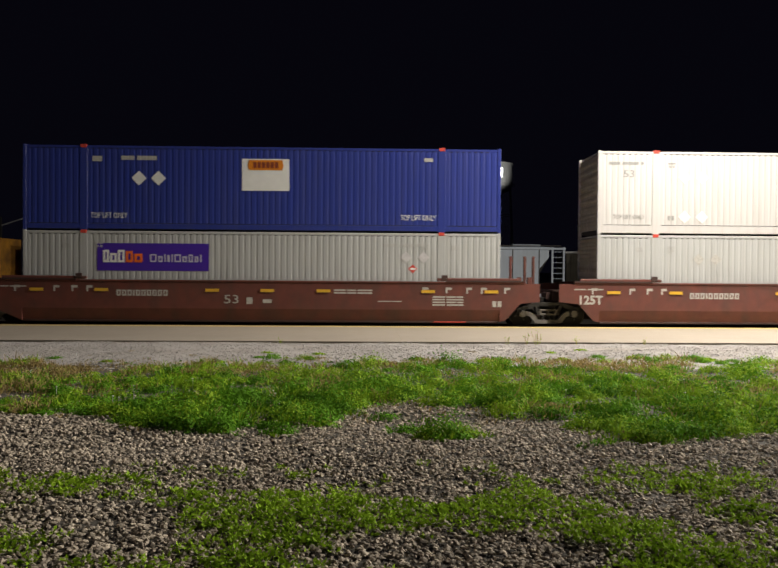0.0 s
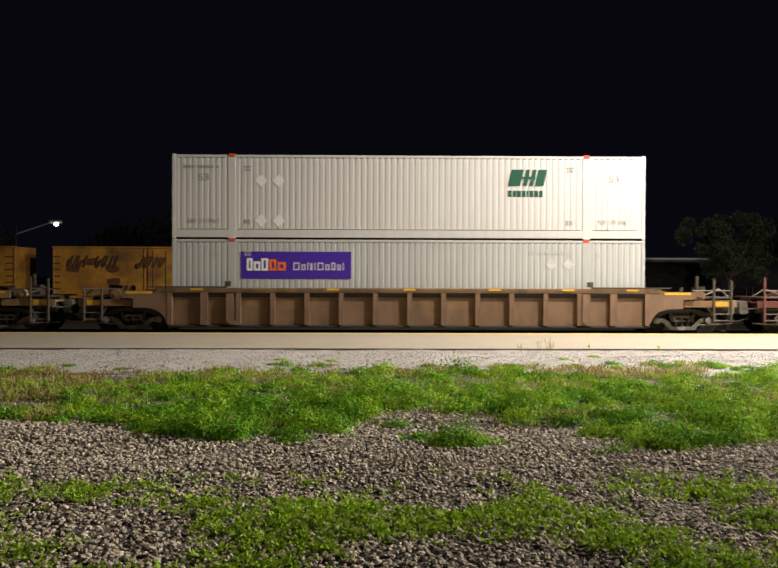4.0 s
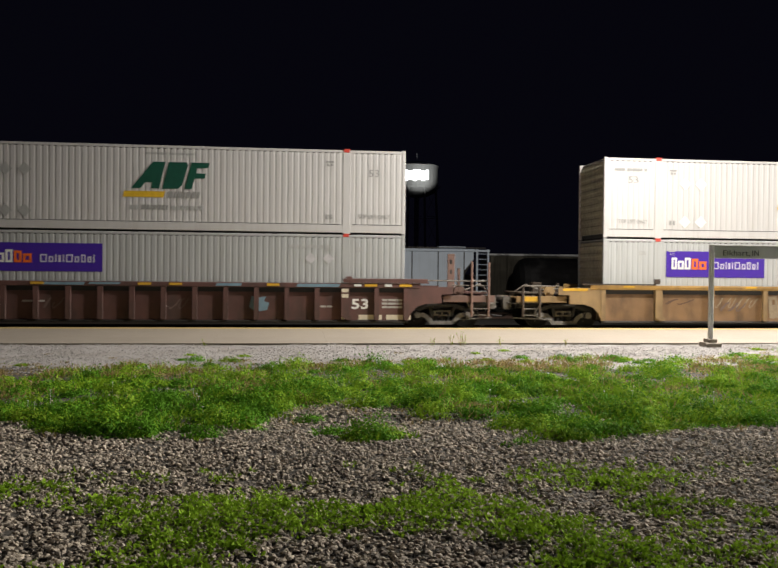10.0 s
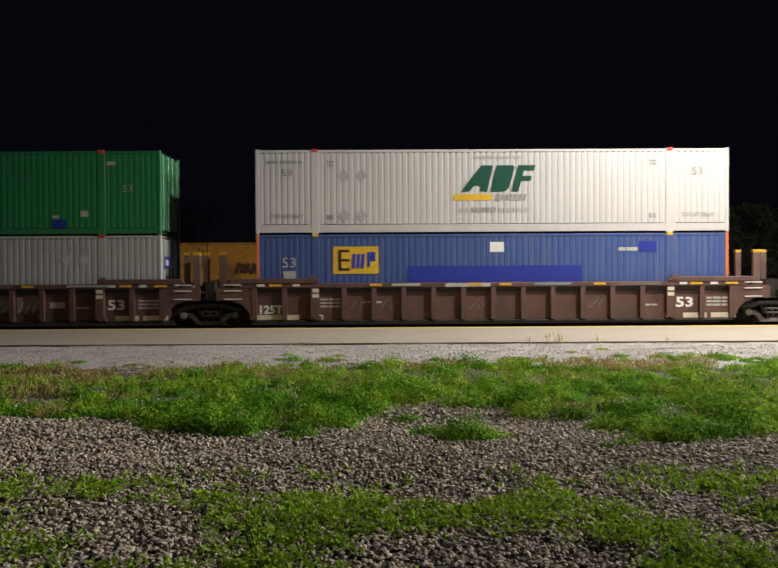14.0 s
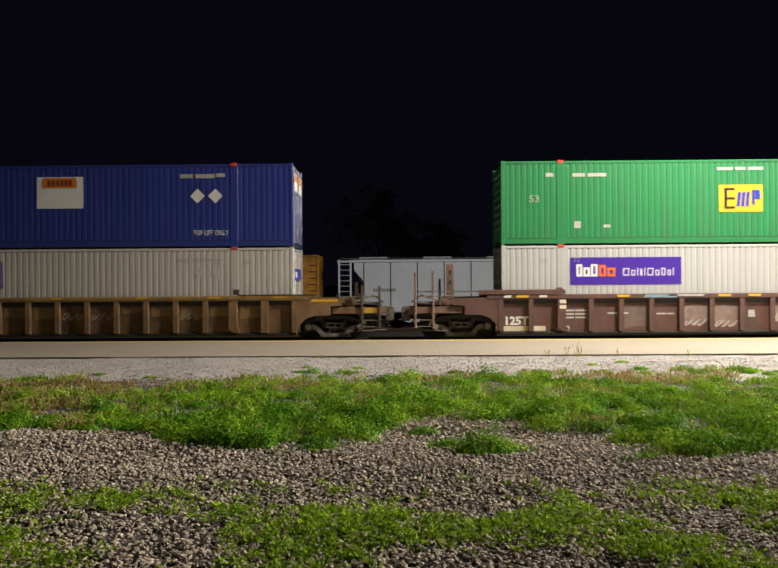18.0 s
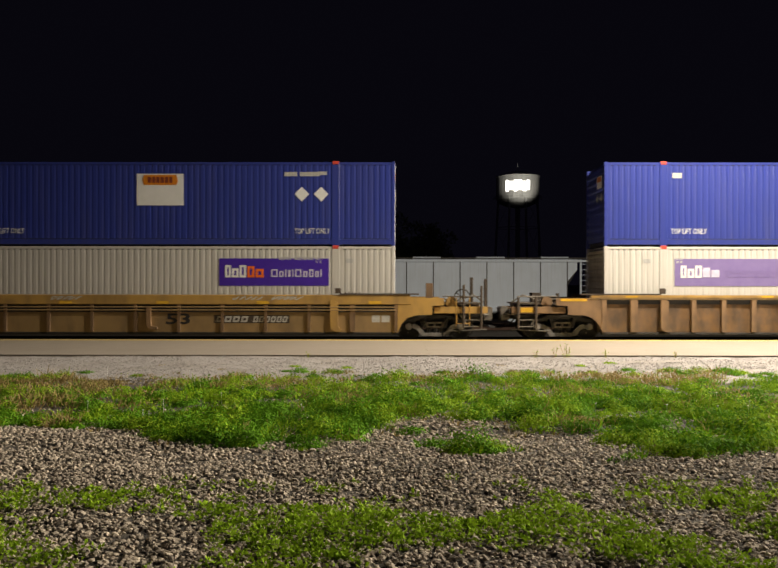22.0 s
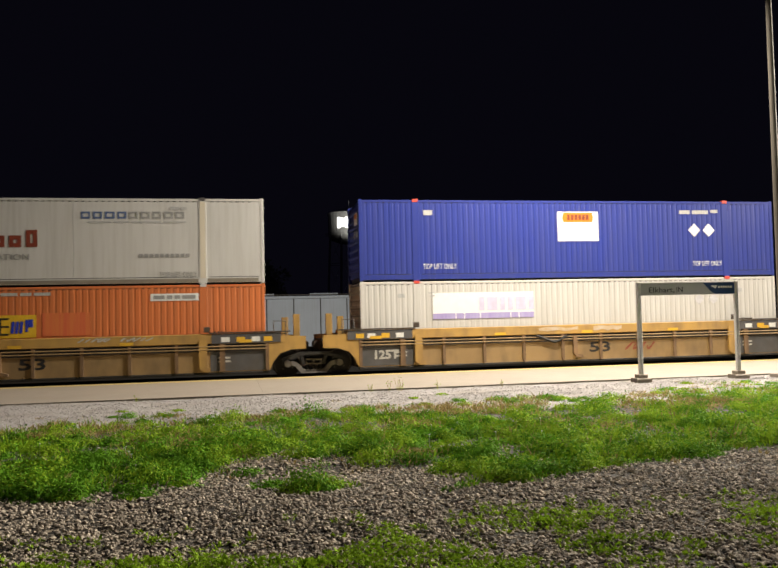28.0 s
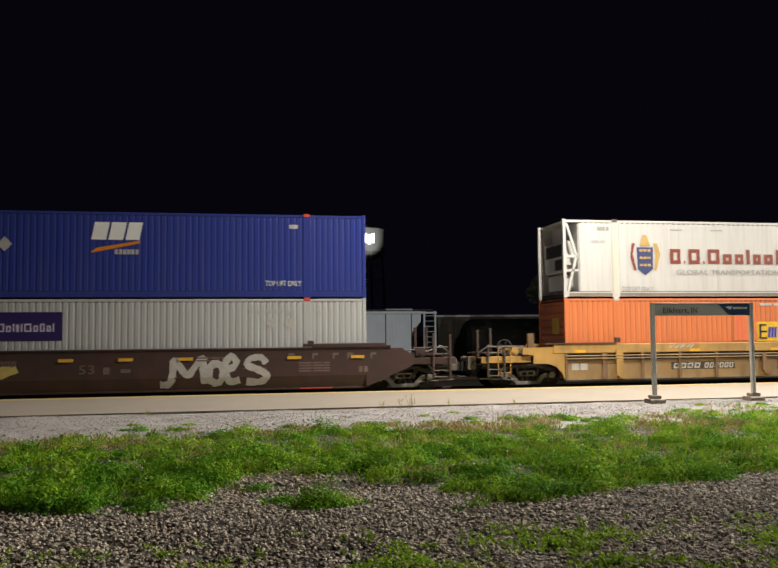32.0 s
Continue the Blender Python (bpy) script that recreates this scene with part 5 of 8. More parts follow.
def well_wagon(kind, left_joint, right_joint, label, paint, panel, chord, dark, ribs, group="well wagons of the train", own_left=True, rib_paint=None, rib_width=0.16):
    w = thing("well_wagon", label, "wagon", group=group)
    y = -SIDE
    if kind == "smooth":
        for a, b in ((-SIDE, -SIDE + 0.05), (SIDE - 0.05, SIDE)):
            part("side_plate", Shape().box(-8.05, 8.05, a, b, 0.60, 1.50), panel, w)
            k = -1 if a < 0 else 1
            o, i = (a, b) if k < 0 else (b, a)
            vs = [(x, y + q, z) for x in (-8.05, 8.05) for y, z, q in ((o, 0.60, 0), (i, 0.60, 0), (i, 0.19, -k * 0.10), (o, 0.19, -k * 0.10))]
            part("lower_plate", Shape().add(vs, [(0, 4, 7, 3), (1, 2, 6, 5), (0, 3, 2, 1), (4, 5, 6, 7), (0, 1, 5, 4), (3, 7, 6, 2)]), panel, w)
        for a, b in ((-SIDE - 0.03, -SIDE + 0.08), (SIDE - 0.08, SIDE + 0.03)):
            part("top_chord", Shape().cham(-8.9, 8.9, a, b, 1.50, 1.56, 0.012), chord, w)
            part("bottom_chord", Shape().cham(-8.0, 8.0, a + (0.10 if a < 0 else -0.10), b + (0.10 if a < 0 else -0.10), 0.14, 0.21, 0.012), dark, w)
        part("end_chord", Shape().cham(5.9, 8.7, -SIDE - 0.04, -SIDE + 0.06, 1.575, 1.68, 0.02), chord, w)
        part("end_chord", Shape().cham(-8.7, -5.9, -SIDE - 0.04, -SIDE + 0.06, 1.575, 1.68, 0.02), chord, w)
    else:
        zc = 1.22 if kind == "band" else 1.39
        zp = 0.96 if kind == "band" else 1.235
        inset = BAND_PANEL if kind == "band" else PANEL
        for a, b in ((inset, inset + 0.03), (-inset - 0.03, -inset)):
            part("side_plate", Shape().box(-8.18, 8.18, a, b, 0.28, zp), panel, w)
            k = 0.028 if a < 0 else -0.028
            # black strip that stands for the shadow in the slot under the chord
            part("slot_backing", Shape().box(-8.18, 8.18, a + k, b + k, zp - 0.05, zc + 0.02), "black_steel", w)
        for a, b in ((-SIDE - 0.02, -SIDE + 0.09), (SIDE - 0.09, SIDE + 0.02)):
            part("top_chord", Shape().cham(-8.6, 8.6, a, b, zc, 1.55, 0.02), chord, w)
            part("bottom_chord", Shape().cham(-8.2, 8.2, a + 0.05 if a < 0 else a - 0.05, b + 0.05 if a < 0 else b - 0.05, 0.20, 0.278, 0.015), "black_steel", w)
        if kind == "band":
            s = Shape()
            for z in (1.13, 1.03):
                s.tube((-8.1, -SIDE - 0.03, z), (8.1, -SIDE - 0.03, z), 0.022, 8)
            part("brake_pipe", s, "band_panel", w, "pale tan pipes below the band")
        x0, x1 = -8.12, 8.12
        for i in range(ribs + 1):
            x = x0 + (x1 - x0) * i / ribs
            big = kind != "brown" and i in (1, ribs - 1)
            rw = rib_width if not big else rib_width + 0.08
            me = cached(("rib", kind, rib_paint or paint, big, rw), lambda: Shape().prism([(-rw / 2, 0.30), (rw / 2, 0.30), (rw / 2, zc), (-rw / 2, zc)], -RIB, inset).mesh("rib"))
            part("rib", me, rib_paint or paint, w).location.x = x
        for x in (-6.05, 6.05):
            me = cached(("bracket", kind, paint), lambda: Shape().prism([(-0.16, 0.42), (0.02, 0.30), (0.20, 0.30), (0.20, 0.40), (0.10, 0.48), (0.10, 1.36), (-0.16, 1.36)], -RIB - 0.03, -SIDE + 0.04).mesh("lock_bracket"))
            part("lock_bracket", me, dark if kind == "brown" else paint, w).location.x = x
    part("well_floor", Shape().box(-8.1, 8.1, -1.2, 1.2, 0.24, 0.31), "black_steel", w)
    end_deck(w, -1, kind, left_joint, paint, dark)
    end_deck(w, 1, kind, right_joint, paint, dark)
    if own_left:
        bogie(w, -9.71 if left_joint else -9.45, left_joint)
    if not right_joint:
        bogie(w, 9.45)
    return w


def tapes(w, xs, z, material="reflector", h=0.10, wide=0.42):
    for x in xs:
        decal("reflector_tape", w, material, x - wide / 2, x + wide / 2, z, z + h, -SIDE - 0.032, thick=0.004)


def smooth_wagon(lj, rj, ton_left=False, sooty=False):
    paint = "sooty_brown_steel" if sooty else "brown_steel"
    pale = "faint_spray" if sooty else "dim_white"
    w = well_wagon("smooth", lj, rj, "sooty smooth-sided brown well wagon with white graffiti, carrying two containers" if sooty else "smooth-sided red-brown well wagon with white stencils, carrying two containers", paint, paint, paint, "sooty_brown_steel", 0)
    y = -SIDE - 0.002
    tapes(w, (-7.55, -5.4, -1.7, 0.15, 2.05, 5.6, 7.75), 1.17, wide=0.46)
    bars("wagon_mark", w, pale, -4.9, -3.2, 1.02, 1.22, y, (1, 1, 1, 0.4, 1, 1, 1, 1, 1, 1), 0.3, hollow=0.045)
    word("53", 0.30, pale, w, -1.05, y - 0.004, 0.78, 0.48, "length_mark")
    decal("stencil", w, pale, -0.55, -0.35, 0.76, 0.98, y)
    decal("stencil", w, pale, 0.0, 0.30, 0.80, 0.92, y)
    bars("stencil", w, pale, 2.4, 3.7, 1.22, 1.27, y, (4, 3, 5), 0.4)
    bars("stencil", w, pale, 2.4, 3.7, 1.13, 1.18, y, (4, 3, 5), 0.4)
    bars("stencil", w, pale, 3.9, 4.7, 0.86, 0.89, y, (4, 3), 0.4)
    for i in range(4):
        bars("stencil", w, pale, 5.75, 6.8, 0.74 + 0.09 * i, 0.79 + 0.09 * i, y, (4, 3, 2) if i % 2 else (3, 4), 0.4)
    for x in (-8.3, -7.0, -6.4, -5.9, 5.4, 6.2, 6.9, 7.4, 8.2):
        decal("stencil", w, pale, x, x + 0.20, 1.28, 1.36, y)
        decal("stencil", w, pale, x, x + 0.06, 1.16, 1.28, y)
    bars("stencil", w, pale, -8.9, -7.9, 1.30, 1.34, y, (3, 4), 0.4)
    bars("stencil", w, pale, 7.8, 8.1, 0.70, 0.90, y, (1, 1), 0.4)
    if ton_left:
        word("125T", 0.30, pale, w, -8.35, y - 0.004, 0.82, 0.80, "load_mark", bold=0.014)
    decal("stripe", w, "red_mark", 5.8, 6.9, 0.165, 0.20, -SIDE + 0.066, "thin red stripe")
    if rj:
        for x in (8.75, 9.1):
            stanchion(w, x, 1.2, 1.72, paint, 0.14, -1.3, 0.2)
    for x in (8.55, 9.05, 9.35) if rj else (9.95, 10.35):
        stanchion(w, x, 1.25, 2.45 if rj else 2.2, paint, 0.09, -0.7)
    return w


def yellow_wagon(kind, ribs):
    chord, paint, panel, label = {"sooty": ("tan_steel", "dirty_yellow_steel", "dirty_yellow_steel", "sooty yellow-brown ribbed well wagon carrying two stacked containers"),
                                  "tagged": ("yellow_steel", "band_panel", "tan_steel", "weathered yellow well wagon with sprayed panels, carrying two containers"),
                                  "plain": ("band_panel", "tan_steel", "rusty_panel", "rusty yellow close-ribbed well wagon carrying two stacked containers")}[kind]
    w = well_wagon("post", False, False, label, paint, panel, chord, "dark_yellow_steel", ribs)
    part("chord_edge", Shape().box(-8.55, 8.55, -SIDE - 0.035, -SIDE - 0.021, 1.47, 1.545), "yellow_steel" if kind != "sooty" else "tan_steel", w, "yellow upper edge")
    tapes(w, (-7.2, -2.6, 0.0, 2.9, 5.4, 7.6), 1.47, h=0.07)
    for k in (-1, 1):
        decal("reflector_tape", w, "reflector", min(k * 8.7, k * 9.6), max(k * 8.7, k * 9.6), 1.34, 1.43, -SIDE - 0.003, "yellow end tape")
        decal("reflector_tape", w, "reflector", min(k * 10.50, k * 10.94), max(k * 10.50, k * 10.94), 0.96, 1.12, -1.363, "yellow step tape")
        for x, z in ((9.55, 1.6), (10.18, 2.0 if k > 0 else 1.6)):
            stanchion(w, k * x, 1.1, z, "dark_yellow_steel", 0.10, -0.75 + 0.2 * (x > 10.0))
        part("brake_box", Shape().cham(min(k * 10.1, k * 10.45), max(k * 10.1, k * 10.45), -0.6, -0.2, 1.11, 1.62, 0.03), "dark_yellow_steel", w)
        part("valve_box", Shape().cham(min(k * 10.0, k * 10.9), max(k * 10.0, k * 10.9), -0.7, 0.5, 0.72, 1.05, 0.05), "black_steel", w)
    step = 16.24 / ribs
    y = PANEL - 0.004

    def panel_x(i):
        return -8.12 + i * step + 0.2, -8.12 + (i + 1) * step - 0.2
    if kind == "tagged":
        a, b = panel_x(1)
        scrawl(w, 25, a + 0.1, b - 0.5, 0.85, 1.1, y, "graffiti_dark", strokes=1, bold=0.04)
        a, b = panel_x(2)
        scrawl(w, 21, a, b - 0.1, 0.72, 1.17, y, "chalk", "thin chalky sprayed scribble", 3, 0.035)
        scrawl(w, 26, a + 0.15, b - 0.5, 0.60, 1.0, y - 0.003, "faint_spray", "faint sprayed scribble", 1.5, 0.05)
        # four stout sprayed shapes that fill the third panel
        a, b = panel_x(3)
        u = (b - a) / 4
        for i, (dx, holes) in enumerate(((0.0, ((0.42, 0.62, 0.72, 0.84),)), (0.02, ((0.38, 0.38, 0.64, 0.70),)), (0.0, ((0.40, 0.30, 0.56, 0.72), (0.0, 0.72, 0.22, 1.0))), (-0.02, ((0.55, 0.42, 1.0, 0.58), (0.6, 0.8, 1.0, 1.0))))):
            x0 = a + u * i + dx
            z0, z1 = 0.40 - 0.02 * (i % 2), 1.20 - 0.05 * (i % 3)
            xs = sorted({0.0, 1.0, *(h[0] for h in holes), *(h[2] for h in holes)})
            zs = sorted({0.0, 1.0, *(h[1] for h in holes), *(h[3] for h in holes)})
            vs = [(x0 + u * 0.93 * xx + 0.10 * (0.5 - zz), y - 0.001, z0 + (z1 - z0) * zz + 0.03 * math.sin(9 * xx + i)) for xx in xs for zz in zs]
            fs = []
            for p in range(len(xs) - 1):
                for q in range(len(zs) - 1):
                    cx, cz = (xs[p] + xs[p + 1]) / 2, (zs[q] + zs[q + 1]) / 2
                    if not any(h[0] <= cx <= h[2] and h[1] <= cz <= h[3] for h in holes):
                        a0, b0 = p * len(zs) + q, (p + 1) * len(zs) + q
                        fs.append((a0, b0, b0 + 1, a0 + 1))
            used = sorted({k for f in fs for k in f})
            s = Shape().add([vs[k] for k in used], [tuple(used.index(k) for k in f) for f in fs])
            part("graffiti", s, "chalk", w, "stout chalky sprayed graffiti shape")
        for z in (0.5, 0.72, 0.94, 1.12):
            decal("white_square", w, "dim_white", -0.06, 0.10, z, z + 0.13, -RIB - 0.002)
        a, b = panel_x(5)
        decal("mark_strip", w, "faint_spray", a - 0.05, b + 0.02, 0.74, 1.06, y + 0.002, "dull dark strip behind a faded mark", thick=0.003)
        bars("faded_mark", w, "chalk", a + 0.10, b - 0.14, 0.78, 1.01, y - 0.002, (1, 1, 1), 0.14, hollow=0.08)
        a, b = panel_x(6)
        scrawl(w, 24, a - 0.05, b - 0.35, 0.66, 1.18, y, "dim_white", "thin white sprayed scribble", 3.5, 0.035)
        word("53", 0.26, "graffiti_dark", w, b - 0.42, y - 0.003, 0.78, 0.40, "length_mark")
        a, b = panel_x(7)
        decal("small_label", w, "faint_spray", a + 0.75, a + 1.1, 0.62, 0.76, y, "small dull label")
        decal("small_label", w, "chalk", b - 0.25, b - 0.10, 0.50, 0.80, y, "small pale label")
    else:
        rnd = random.Random(ribs)
        for i in range(ribs):
            a, b = panel_x(i)
            a, b = a - 0.08, b + 0.08
            if rnd.random() < 0.35:
                z = rnd.uniform(0.75, 1.0)
                ring = [(a + 0.03, z), (b - 0.05, z + rnd.uniform(-0.08, 0.08)), (b - 0.03, 1.2), ((a + b) / 2, 1.22 - rnd.random() * 0.06), (a + 0.05, 1.2)]
                part("worn_patch", Shape().prism(ring, y - 0.001, y + 0.002), "band_panel" if kind == "plain" else "tan_steel", w, "paler worn patch")
            if kind == "plain" and i in (8, 9, 12):
                scrawl(w, 300 + i, a, b, 0.72, 1.05, y - 0.003, "chalk", strokes=1.5, bold=0.06)
    return w


def brown_wagon(lj, rj, seed):
    w = well_wagon("brown", lj, rj, "dark brown ribbed well wagon with cream stencils, carrying two containers", "dark_brown_steel", "dark_brown_steel", "dark_brown_steel", "dark_brown_steel", 16)
    y = -SIDE - 0.024
    tapes(w, (-7.4, -4.0, -0.6, 0.4, 3.6, 6.9, 8.1), 1.44, h=0.08)
    tapes(w, (-6.7, 6.45, 7.5, -7.9), 1.44, "white_reflector", 0.08, 0.25)
    for x0, x1 in ((-8.3, -6.6), (-6.2, -5.8), (5.9, 6.1), (6.5, 7.3), (7.45, 8.3)):
        decal("cream_panel", w, "cream_paint", x0, x1, 0.30, 0.47, PANEL - 0.004, "worn cream stripe")
    word("53", 0.34, "vinyl_white", w, 6.55, PANEL - 0.008, 0.68, 0.58, "length_mark", bold=0.012)
    word("125T", 0.28, "vinyl_white", w, -7.60, PANEL - 0.008, 0.52, 0.78, "load_mark", bold=0.016)
    for i in range(3):
        bars("stencil", w, "dim_white", 7.3, 8.0, 0.70 + 0.12 * i, 0.77 + 0.12 * i, PANEL - 0.004, (2, 3, 2), 0.3)
        bars("stencil", w, "dim_white", -5.9, -5.2, 0.72 + 0.12 * i, 0.78 + 0.12 * i, PANEL - 0.004, (2, 3), 0.3)
    bars("stencil", w, "dim_white", 5.2, 5.6, 0.72, 0.78, PANEL - 0.004, (2, 2), 0.3)
    bars("stencil", w, "dim_white", -4.5, -3.8, 0.86, 0.92, PANEL - 0.004, (2, 2), 0.3)
    for x in (-6.03, 6.03):
        for z in (1.24, 1.06):
            decal("white_square", w, "cream_paint", x - 0.12, x + 0.10, z, z + 0.12, -RIB - 0.032)
    rnd = random.Random(seed)
    for x in (-3.6, -2.0, 1.4, 4.6):
        x += rnd.uniform(-0.5, 0.5)
        decal("chalk_scuff", w, rnd.choice(["graffiti_blue", "faint_spray", "graffiti_white"]), x, x + rnd.uniform(0.6, 1.6), 1.40 + 0.06 * rnd.random(), 1.52, y, "pale chalky scuff", 0.05, 0.003)
    if seed == 4:
        decal("sprayed_square", w, "olive_spray", -6.95, -6.22, 0.50, 1.12, PANEL - 0.004, "faded olive sprayed square")
        decal("sprayed_square", w, "pink_spray", -5.90, -5.20, 0.34, 1.08, PANEL - 0.002, "dusty pink sprayed square")
        ring = [(2.80, 0.72), (3.02, 0.56), (3.40, 0.62), (3.46, 0.86), (3.30, 0.92), (3.36, 1.08), (3.05, 1.02), (2.88, 1.10)]
        part("graffiti", Shape().prism(ring, PANEL - 0.006, PANEL - 0.002), "graffiti_blue", w, "pale blue sprayed splash")
        word("A", 0.22, "vinyl_white", w, 0.0, PANEL - 0.008, 0.74, 0.20, "end_mark", bold=0.012)
    if seed == 6:
        def at(i):
            return -8.12 + i * 1.015

        for i, m, z0 in ((4, "faint_spray", 0.34), (6, "greyed_spray", 0.44), (7, "greyed_spray", 0.40), (9, "greyed_spray", 0.50), (10, "greyed_spray", 0.48), (11, "greyed_spray", 0.56)):
            x, r = at(i), random.Random(600 + i)
            ring = [(x + 0.13, z0 + r.uniform(0, 0.14)), (x + 0.45, z0 + r.uniform(0, 0.1)), (x + 0.86, z0 + r.uniform(0, 0.16)), (x + 0.90, 1.14), (x + 0.55, 1.14 + r.uniform(0, 0.05)), (x + 0.12, 1.12)]
            part("sprayed_square", Shape().prism(ring, PANEL - 0.003, PANEL + 0.002), m, w, "greyed sprayed panel")
        for i, z0, z1 in ((6, 0.42, 0.72), (7, 0.38, 0.66), (9, 0.55, 0.95), (10, 0.55, 1.05), (11, 0.52, 1.05)):
            scrawl(w, 60 + i, at(i) + 0.14, at(i) + 0.86, z0, z1, PANEL - 0.006, "graffiti_white", "thin white sprayed scribble", 1.5, 0.04)
        decal("label", w, "dim_white", at(8) + 0.24, at(8) + 0.46, 0.74, 0.98, PANEL - 0.003, "small pale square label")
        decal("label", w, "dim_white", at(12) + 0.22, at(12) + 0.74, 0.74, 0.94, PANEL - 0.003, "faded cream label")
        bars("stencil", w, "dim_white", at(5) + 0.2, at(5) + 0.8, 0.84, 0.89, PANEL - 0.003, (3, 2), 0.3)
    for i in range(3, 14):
        if rnd.random() < 0.25 and seed != 6:
            x = -8.12 + i * 1.015
            scrawl(w, seed * 17 + i, x + 0.2, x + 0.8, 0.6, 1.05, PANEL - 0.005, "faint_spray", strokes=1, bold=0.045)
    for k, joint in ((-1, lj), (1, rj)):
        part("end_rail", Shape().cham(min(k * 5.95, k * 8.85), max(k * 5.95, k * 8.85), -SIDE - 0.05, -SIDE + 0.06, 1.56, 1.71, 0.02), "dark_brown_steel", w)
        if joint:
            for x, wd, yy in ((8.75, 0.20, -0.5), (9.20, 0.25, -0.95), (9.50, 0.20, -0.8)) if k > 0 else ((9.28, 0.25, -0.95),):
                stanchion(w, k * x, 1.2, 2.62, "dusty_brown_steel", wd, yy, 0.14)
                part("post_cap", Shape().cham(k * x - wd / 2 - 0.004, k * x + wd / 2 + 0.004, yy - 0.004, yy + 0.144, 2.52, 2.63, 0.01), "reflector", w, "yellow post top")
            for z in (1.02, 1.30, 1.50):
                part("grab_bar", Shape().tube((k * 8.55, -SIDE - 0.03, z), (k * 9.15, -SIDE - 0.03, z), 0.018, 6), "white_reflector", w)
            if k > 0:
                part("hose_cover", Shape().cham(9.38, 9.95, -1.0, -0.4, 0.95, 1.60, 0.12), "black_steel", w, "black rubber hose cover")
            for x in (8.4, 9.0):
                part("brake_box", Shape().cham(k * x - 0.16, k * x + 0.16, -1.38, -1.0, 1.27, 1.50, 0.02), "dark_brown_steel", w)
        else:
            stanchion(w, k * 9.8, 1.1, 2.6, "dusty_brown_steel", 0.26, -0.8, 0.05)
            for z in (1.9, 2.25):
                decal("slot", w, "black_vinyl", k * 9.8 - 0.035, k * 9.8 + 0.035, z, z + 0.15, -0.803)
            stanchion(w, k * 10.15, 1.1, 2.1, "dusty_brown_steel", 0.09, -0.5)
            part("end_handrail", Shape().tube((k * 8.7, -1.30, 1.66), (k * 11.0, -1.30, 1.66), 0.028, 6), "worn_steel", w, "pale worn handrail")
    return w


